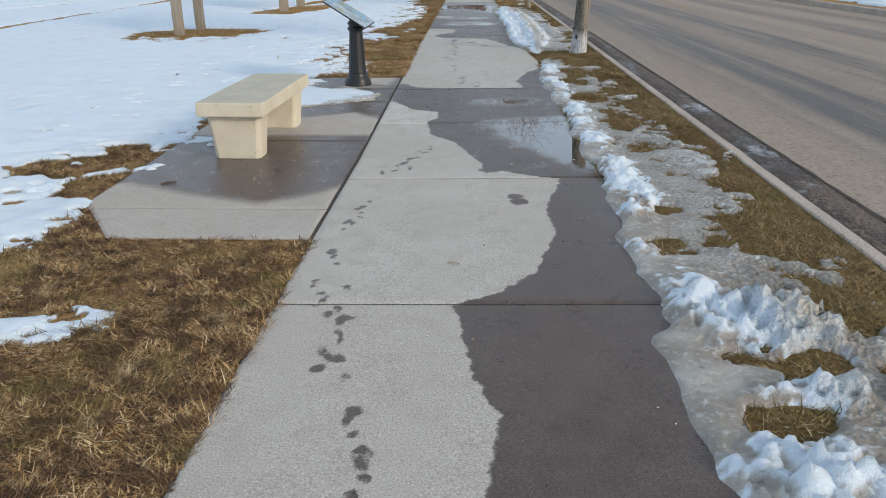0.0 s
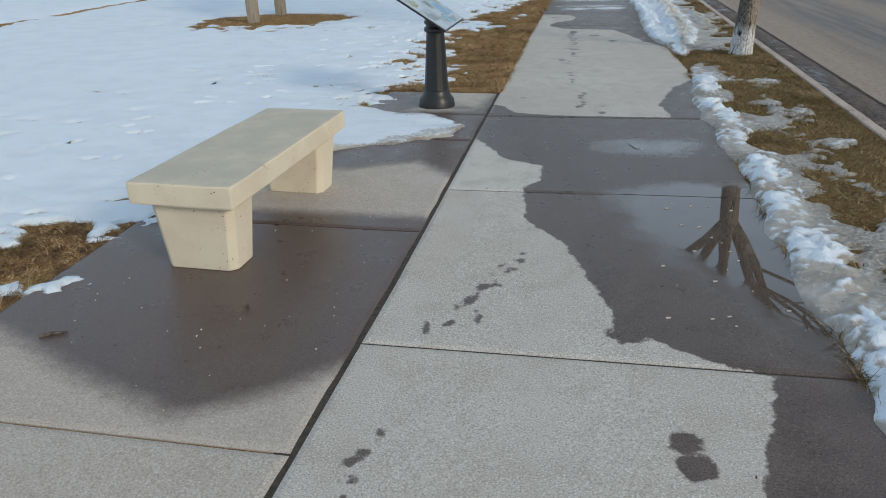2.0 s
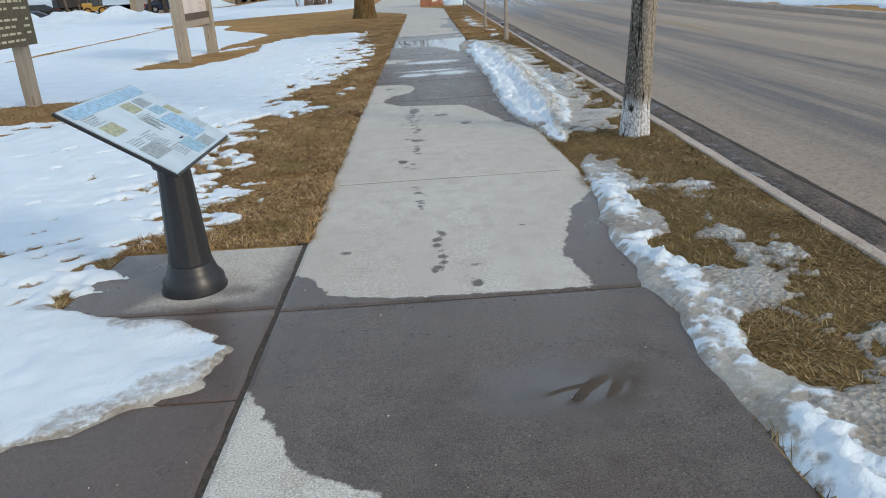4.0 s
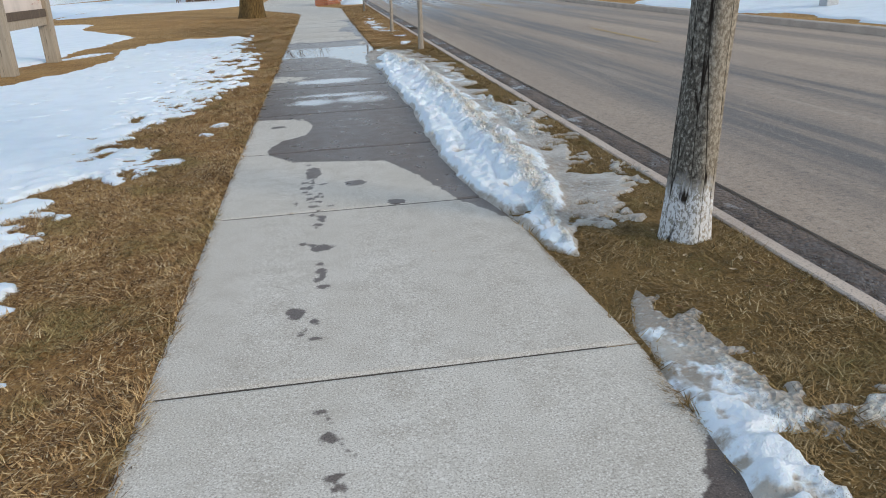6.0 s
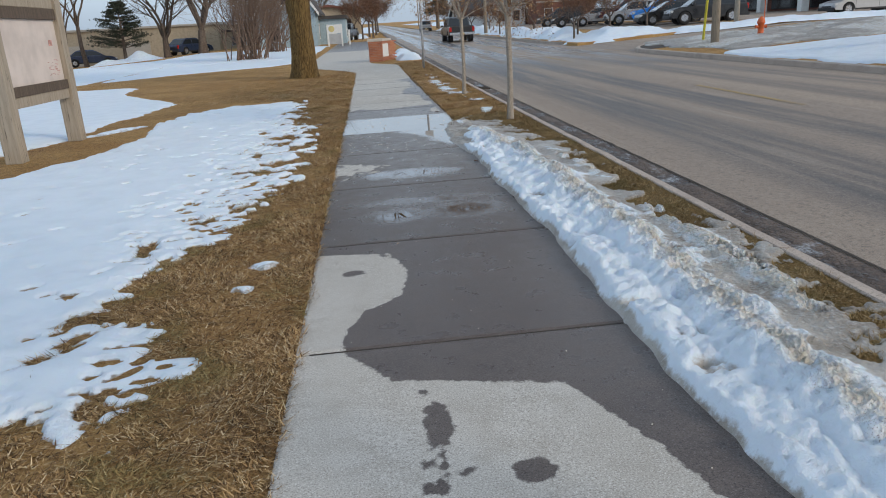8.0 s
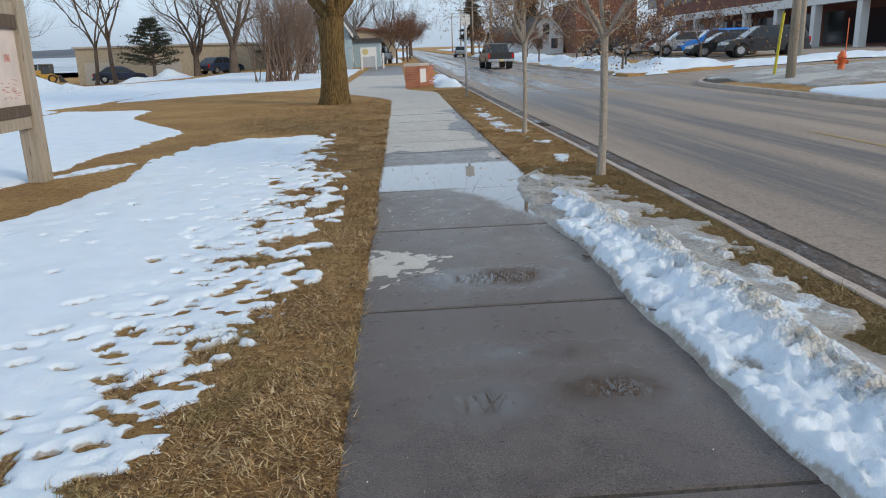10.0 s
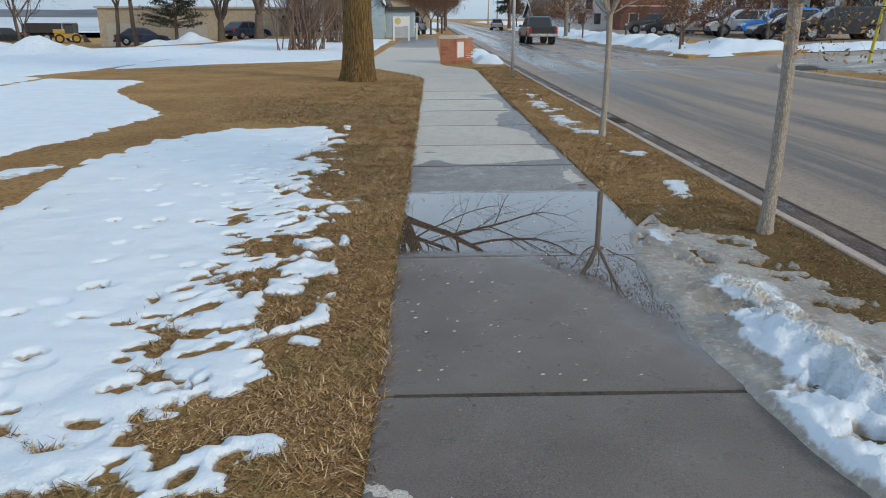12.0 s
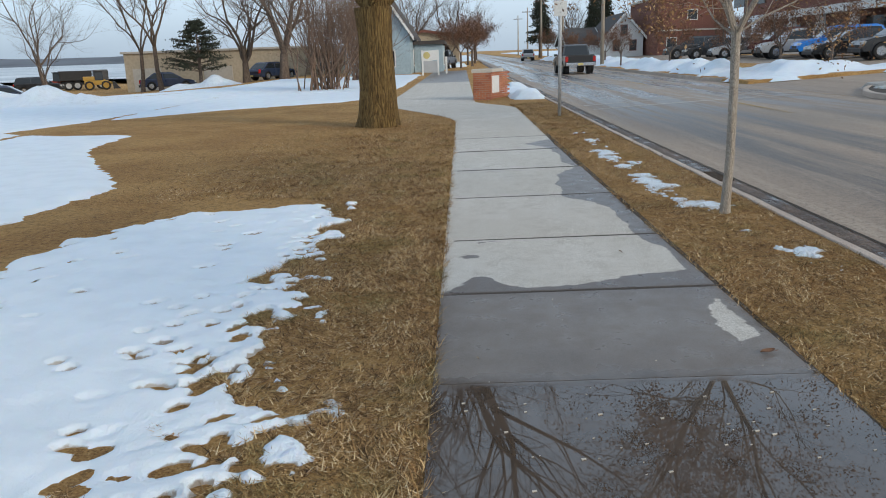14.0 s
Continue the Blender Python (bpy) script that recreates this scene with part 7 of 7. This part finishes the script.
def slab(name, x_of, y0, y1, parent, step=0.02, tint=0.0, soft=False, skew=None, extra=None, gap=0.005):
    """One cast slab: a fine top that carries the damp, with rounded shoulders and deep joints."""
    ny = max(3, int((y1 - y0) / step))
    vv = np.linspace(y0 + gap, y1 - gap, ny)
    l, r = x_of(vv)
    nx = max(3, int(float((r - l).mean()) / step))
    t = np.linspace(0, 1, nx)
    gx2 = l[:, None] + (r - l)[:, None] * t[None, :]
    gy2 = np.repeat(vv[:, None], nx, 1)
    if skew:
        gy2 = gy2 + skew * (gx2 - 0.1)
    shallow = 1 - sstep((extra or wet_fields)(gx2.ravel(), gy2.ravel())[1].reshape(gx2.shape), -0.15, 0.05)
    rim = np.minimum(np.minimum(gx2 - l[:, None], r[:, None] - gx2), np.minimum(gy2 - gy2[:1], gy2[-1:] - gy2))
    z = land(gx2, gy2) + 0.012 - (0.006 * np.exp(-np.maximum(rim, 0) / 0.008) - 0.0015 * fbm(gx2, gy2, 2, 2, 71)) * shallow
    top = np.stack([gx2, gy2, z], -1).reshape(-1, 3)
    f = grid_faces(nx, ny)
    idx = np.arange(nx * ny).reshape(ny, nx)
    loop = np.concatenate([idx[0], idx[1:, -1], idx[-1, :-1][::-1], idx[1:-1, 0][::-1]])
    low = top[loop].copy()
    low[:, 2] -= 0.09
    m = len(loop)
    lo_i = np.arange(m) + len(top)
    skirt = np.stack([loop, lo_i, np.roll(lo_i, -1), np.roll(loop, -1)], -1)
    me = mesh_np(name, np.concatenate([top, low]), np.concatenate([f, skirt]), M_SLAB, False)
    x_, y_ = np.concatenate([top, low])[:, 0], np.concatenate([top, low])[:, 1]
    wet, deep = (extra or wet_fields)(x_, y_)
    for key, val in (("wet", wet), ("deep", deep), ("tint", np.full(len(x_), tint)), ("dried", 0.24 * sstep(y_, 17.6, 19.4) * (1 - sstep(y_, 24.5, 24.7)) * np.clip(1 + 1.3 * fbm(x_, y_, 2.5, 4, 77), 0, 1.6)), ("soft", np.full(len(x_), 1.0 if soft else 0.0))):
        a = me.attributes.new(key, "FLOAT", "POINT")
        a.data.foreach_set("value", np.asarray(val, dtype=np.float32))
    return put(new(name, me), parent)


soil = new("trim_joint_soil", mesh_np("trim_joint_soil", [(x, y, lz(x, y) + 0.002) for y in (-6, 36.2) for x in (-0.615, 0.96)], [(0, 1, 3, 2)], M_DIRT))
tagged(soil, "dark wet soil in the pavement joints", "soil", kind="structure")
pavement = thing("pavement", None, "broom-finished concrete pavement, partly wet with puddles", "pavement")
pavement["kind"] = "structure"
TINTS = random.Random(12)
for y0, y1 in zip(JOINTS, JOINTS[1:]):
    slab("slab", pave_edges, y0, y1, pavement, 0.02 if 0 < y1 < 30 else 0.05, TINTS.choice((0.0, 0.05, 0.12, 0.2)) + (0.22 if y1 < 5.7 else 0.0), skew=0.0, gap=0.005 if y1 < 22 else 0.0025)
for i in range(14):
    slab("slab", pave_edges, 35 + 3.6 * i, 38.6 + 3.6 * i, pavement, 0.12, 0.05)


def pad_fields(x, y):
    wet = poly_sd(x, y, [(-2.6, 5.35), (-2.0, 5.42), (-1.5, 5.18), (-1.06, 5.02), (-0.85, 5.15), (-0.5, 5.5), (-0.5, 6.75), (-2.6, 6.7)])
    wet = np.maximum(wet, poly_sd(x, y, [(-2.6, 7.55), (-1.3, 7.5), (-0.9, 7.7), (-0.5, 7.3), (-0.5, 8.95), (-2.6, 8.95)]))
    round_post = np.maximum(poly_sd(x, y, [(-1.2, 9.9), (-0.66, 9.9), (-0.71, 9.32), (-0.77, 9.09), (-1.13, 9.03), (-1.30, 9.06), (-1.22, 9.25)]), -1.0)
    wet = np.maximum(wet, np.minimum(y - 8.9, -round_post + 0.03 * fbm(x, y, 6, 3, 29)))
    wet = np.maximum(wet, oval_sd(x, y, -0.86, 9.2, 0.09, 0.05) - 0.01)
    return wet, np.full(x.shape, -1.0)


pad = thing("pavement_pad", None, "brownish concrete pad under the bench, half wet", "pavement")
pad["kind"] = "structure"


def pad_x(q):
    return (np.interp(q, [4.4, 5.0, 7.9, 8.99, 9.0, 9.85], [-1.68, -2.09, -2.10, -2.0, -1.66, -1.62]), pave_edges(q)[0] - 0.024 + 0.007 * fbm(q, q * 0, 6, 3, 19))


for y0, y1 in ((4.43, 4.91), (4.91, 6.57), (6.57, 8.23), (8.23, 8.98), (8.98, 9.80)):
    slab("pad_slab", pad_x, y0, y1, pad, 0.02, 0.5 if y1 < 9.5 else 0.3, True, extra=pad_fields, gap=0.005)
seam = new("trim_pad_seam", mesh_np("trim_pad_seam", [(x, y, lz(x, y) + 0.0045) for y in (4.4, 9.85) for x in (-0.69, -0.605)], [(0, 1, 3, 2)], M_DIRT))
tagged(seam, "dirt-filled seam between pad and pavement", "seam", kind="structure")


def field_sheet(name, x0, x1, y0, y1, step, height, floor, mat, label):
    xs, ys = np.arange(x0, x1 + step, step), np.arange(y0, y1 + step, step)
    a, b = np.meshgrid(xs, ys)
    h, extra = height(a.ravel(), b.ravel())
    z = land(a, b).ravel() + h
    f = grid_faces(len(xs), len(ys))
    keep = (h[f] > floor).any(1)
    f = f[keep]
    used = np.unique(f)
    remap = np.full(len(h), -1)
    remap[used] = np.arange(len(used))
    v = np.stack([a.ravel(), b.ravel(), z], -1)[used]
    me = mesh_np(name, v, remap[f], mat, True)
    for key, val in extra.items():
        at = me.attributes.new(key, "FLOAT", "POINT")
        at.data.foreach_set("value", np.asarray(val[used], dtype=np.float32))
    ob = new(name, me)
    return tagged(ob, label, "snow", kind="stuff")


def far_snow(x, y):
    d = snow_sd(x, y)
    h = 0.05 * np.tanh(d / 0.15) + np.where(d > 0, 0.03 * fbm(x, y, 0.4, 3, 85), 0)
    return h, {"white": np.clip(0.95 + 0 * d, 0, 1), "dirt": np.full(x.shape, 0.1)}


def lawn_snow(x, y):
    d = snow_sd(x, y)
    dent = in_snow_holes(x, y, d) * (1 - sstep(x, -3.0, -2.7) * sstep(y, 6.9, 7.2) * (1 - sstep(y, 9.0, 9.3)))
    on_pad = sstep(x, -2.12, -2.08) * sstep(y, 7.4, 7.5) * (1 - sstep(y, 9.1, 9.2))
    h = 0.020 * np.tanh(d / 0.02) + np.where(d > 0, 0.014 * (1 - np.exp(-d / 0.5)) + 0.012 * fbm(x, y, 1.6, 3, 81) + 0.004 * fbm(x, y, 8, 3, 83) + 0.034 * fbm(x, y * 1.3, 4.2, 3, 87) * np.exp(-np.maximum(d, 0) / 0.9), 0)
    far = np.maximum(sstep(-x, 4.4, 5.5), sstep(y, 27.4, 28.7))
    h = h * (1 - far) + far_snow(x, y)[0] * far
    h = h - dent * np.where(d > 0, h + 0.012, 0) + 0.014 * on_pad
    # prints are greyed: icy bottoms, plus their shade put into the colour
    return h, {"white": np.clip(0.95 - 0.5 * (d < 0.012) - 0.95 * sstep(dent, 0.3, 0.7) - 0.52 * on_pad * (1 - sstep(d + 0.16 * fbm(x, y, 5, 3, 95), 0.05, 0.17)), 0, 1), "dirt": np.clip(0.28 * np.exp(-np.maximum(d, 0) / 0.25), 0, 1)}


field_sheet("snow_field", -3.42, -0.68, 2.0, 28.6, 0.02, lawn_snow, -0.02, M_SNOW, "thawing crusted snow on the lawn with footprints and melt holes")

field_sheet("snow_field_inner", -5.6, -3.40, 0.0, 29.0, 0.05, lawn_snow, -0.02, M_SNOW, "thawing crusted snow on the lawn")
field_sheet("snow_field_start", -3.45, -2.0, 0.0, 2.0, 0.05, lawn_snow, -0.02, M_SNOW, "thawing snow patch on the lawn")


def far_snow_band(name, x0, x1, y0, y1, step):
    field_sheet(name, x0, x1, y0, y1, step, far_snow, -0.03, M_SNOW, "smooth white snow over the open lawn")


far_snow_band("snow_field_open", -14.0, -5.57, 0.0, 29.0, 0.10)
far_snow_band("snow_field_far", -36.0, -13.95, 0.0, 62.0, 0.30)
far_snow_band("snow_field_beyond", -14.0, -3.0, 28.95, 62.0, 0.14)
far_snow_band("snow_field_street_end", 15.0, 75.0, 119.0, 330.0, 3.0)
far_snow_band("snow_field_park_end", -70.0, 1.5, 142.0, 330.0, 3.0)
far_snow_band("snow_field_path", -14.0, -2.5, 61.9, 76.0, 0.25)


def verge_snow(x, y):
    h, w, dirt, d = berm(x, y)
    return h + 0.004, {"white": w, "dirt": dirt}


field_sheet("snow_berm", 0.66, 2.05, 1.0, 33.5, 0.02, verge_snow, -0.012, M_SNOW, "ploughed snow bank and grey ice along the pavement edge")

# dead grass, thick along the verges


def grass(name, x0, x1, y0, y1, per_m2, keep, seed, label, size=1.0, mat=None, thin=None):
    g = np.random.RandomState(seed)
    n = int((x1 - x0) * (y1 - y0) * per_m2)
    x, y = g.uniform(x0, x1, n), g.uniform(y0, y1, n)
    k2 = keep(x, y)
    k2 &= g.uniform(0, 1, n) < np.clip(0.9 + 1.3 * fbm(x, y, 3.0, 3, 57), 0.3, 1)
    if thin:
        k2 &= g.uniform(0, 1, n) < thin(x, y)
    x, y = x[k2], y[k2]
    n = len(x)
    a = 9.0 * fbm(x, y, 2.2, 2, 55) + g.normal(0, 1.5, n)
    tuft = vnoise(x * 6, y * 6, 5) + 0.5
    edge_l, edge_r = pave_edges(y)
    rim = np.exp(-np.minimum(abs(x - edge_l), abs(x - edge_r)) / 0.06)
    length = g.uniform(0.018, 0.062, n) * (0.6 + 0.8 * tuft) * size * (1 + 0.35 * rim)
    lean = np.clip(g.normal(1.3, 0.22, n) - 0.2 * rim, 0.4, 1.52)
    dx, dy = np.cos(a) * np.sin(lean), np.sin(a) * np.sin(lean)
    wdt = g.uniform(0.0009, 0.0022, n) * size
    px, py = -np.sin(a) * wdt, np.cos(a) * wdt
    z = land(x, y) - 0.002
    rise = np.cos(lean) * length
    base = np.stack([x, y, z + g.uniform(0, 0.012, n)], -1)
    side = np.stack([px, py, 0 * px], -1)
    tip = base + np.stack([dx * length, dy * length, rise * 0.85], -1)
    v = np.stack([base - side * 1.4, base + side * 1.4, tip], 1).reshape(-1, 3)
    tri = np.arange(n * 3).reshape(-1, 3)
    return tagged(new(name, mesh_np(name, v, tri, mat or M_BLADE)), label, "grass", kind="stuff")


def bare_left(x, y):
    l, _ = pave_edges(y)
    ok = (x < l + 0.02 + 0.03 * vnoise(y * 7, x * 0, 3)) & (snow_sd(x, y) < 0.05)
    pad_l = np.interp(y, [4.4, 5.0, 7.9, 8.99, 9.0, 9.85], [-1.68, -2.09, -2.10, -2.0, -1.66, -1.62])
    return ok & ~((y > 4.43 + 0.04 * vnoise(x * 9, y * 0, 4)) & (y < 9.82) & (x > pad_l - 0.01))


def bare_right(x, y):
    _, r = pave_edges(y)
    return (x > r - 0.02 + 0.03 * vnoise(y * 7, x * 0, 6)) & (x < 2.04 + 0.02 * vnoise(y * 5, x * 0, 8)) & (berm(x, y)[3] < 0.03)


grass("dead_grass", -2.9, -0.55, 0.6, 6.5, 21000, bare_left, 1, "matted dead brown grass with wet hollows", 1.0, M_BLADE_SODDEN)
grass("dead_grass", -2.9, -0.55, 6.5, 12, 18000, bare_left, 11, "matted dead straw-brown grass")
grass("dead_grass", -2.1, -0.55, 12, 20, 14000, bare_left, 2, "matted dead straw-brown grass")
grass("dead_grass", -2.1, -0.55, 20, 28, 12000, bare_left, 3, "matted dead straw-brown grass")
grass("dead_grass", -5.0, -0.55, 28, 42, 5200, bare_left, 4, "matted dead straw-brown grass", 1.4, None, lambda x, y: (1 - sstep(y, 29, 41)) * (1 - sstep(-x, 1.2, 5.0)))
grass("dead_grass", -6.2, -3.0, 13.5, 18, 1500, bare_left, 7, "matted dead straw-brown grass", 1.5, None, lambda x, y: 1 - sstep(abs(y - 15.5), 1.0, 2.4))
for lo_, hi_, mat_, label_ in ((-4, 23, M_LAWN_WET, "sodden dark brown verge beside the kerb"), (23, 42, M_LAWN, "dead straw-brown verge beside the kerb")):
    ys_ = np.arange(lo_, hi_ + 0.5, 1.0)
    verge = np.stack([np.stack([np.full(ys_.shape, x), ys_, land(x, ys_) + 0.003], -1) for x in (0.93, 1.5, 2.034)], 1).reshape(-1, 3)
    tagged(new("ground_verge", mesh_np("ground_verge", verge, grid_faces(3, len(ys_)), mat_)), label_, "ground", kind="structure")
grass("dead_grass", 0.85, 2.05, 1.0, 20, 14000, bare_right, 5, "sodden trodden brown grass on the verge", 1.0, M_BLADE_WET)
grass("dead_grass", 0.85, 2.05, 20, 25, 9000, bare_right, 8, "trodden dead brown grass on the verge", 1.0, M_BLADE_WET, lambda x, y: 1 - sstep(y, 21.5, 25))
grass("dead_grass", 0.80, 2.05, 21.5, 30, 9000, bare_right, 6, "trodden dead straw-brown grass on the verge", 1.0, None, lambda x, y: sstep(y, 21.5, 24))
grass("dead_grass", 0.80, 2.05, 30, 42, 4500, bare_right, 12, "trodden dead straw-brown grass on the verge", 1.3)


# ---- litter ----


def dead_leaf(x, y, turn, s, mat=None, label="curled dry brown leaf on the pavement"):
    t = thing("fallen_leaf", pose(x, y, lz(x, y) + 0.0145, 0, 0, turn), label, "leaf", "fallen leaves")
    bm = bmesh.new()
    rows = [[bm.verts.new((u * s * w, v * s, 0.004 + 0.35 * s * (u * u) * 0.5 + 0.1 * s * abs(v))) for u in (-1, 0, 1)] for v, w in ((-1, 0.05), (-0.5, 0.4), (0.1, 0.5), (0.6, 0.3), (1, 0.03))]
    for a, b in zip(rows, rows[1:]):
        for i in range(2):
            bm.faces.new((a[i], a[i + 1], b[i + 1], b[i]))
    part("blade", bm, mat or M_LEAF, t)
    part("stalk", boxed(-0.0012, 0.0012, -1.5 * s, -s, 0.003, 0.005), M_LEAF, t)


M_LEAF_PALE = plain("pale_dry_leaf", (0.42, 0.32, 0.2), 0.85)
dead_leaf(0.10, 4.09, 70, 0.022, M_LEAF_PALE), dead_leaf(0.77, 18.9, 30, 0.04), dead_leaf(0.82, 23.64, 110, 0.04), dead_leaf(-1.13, 5.7, 20, 0.02), dead_leaf(0.54, 25.45, 15, 0.018)
rl = random.Random(77)
for i in range(16):
    dead_leaf(rl.uniform(-0.5, 0.8), rl.uniform(3, 24), rl.uniform(0, 360), rl.uniform(0.006, 0.013), rl.choice((M_LEAF, M_LEAF_PALE)))
for i in range(14):
    dead_leaf(rl.uniform(1.3, 1.92), rl.uniform(11.2, 12.5), rl.uniform(0, 360), rl.uniform(0.012, 0.026), rl.choice((M_LEAF, M_LEAF_PALE)), "curled dry brown leaf in the verge grass")
tw = thing("fallen_twig", pose(-1.75, 5.39, lz(-1.7, 5.4) + 0.016, 0, 0, 30), "short dark stick lying on the wet pad", "stick")
t_ = Tubes()
t_.add([(-0.045, 0, 0.002), (0.0, 0.006, 0.003), (0.05, -0.002, 0.002)], [0.006, 0.007, 0.004], 6)
part("stick", t_.mesh("stick", M_BARK_FAR), None, tw)
grit = Tubes()
for i in range(260):
    zone = rl.random()
    x, y = (rl.uniform(-2.0, -0.7), rl.uniform(4.6, 8.0)) if zone < 0.4 else (rl.uniform(-0.6, 0.95), rl.uniform(2, 25))
    r_ = rl.uniform(0.0015, 0.0045)
    z = lz(x, y) + 0.0125
    grit.add([(x, y, z), (x + r_, y + r_ * 0.5, z + r_)], [r_, r_ * 0.5], 4)
for i in range(150):
    x, y = (rl.uniform(-0.6, 0.85), rl.uniform(20.0, 23.3)) if i % 8 else (rl.uniform(0.4, 0.95), rl.uniform(5.8, 7.1))
    r_ = rl.uniform(0.003, 0.009)
    z = lz(x, y) + 0.0125
    grit.add([(x - r_, y, z), (x + r_, y + r_ * 0.3, z + 0.002)], [r_ * 0.6, r_ * 0.4], 5)
g_ = tagged(new("grit", grit.mesh("grit", M_STONE)), "scattered grit and crumbs on the pavement", "grit", kind="stuff")
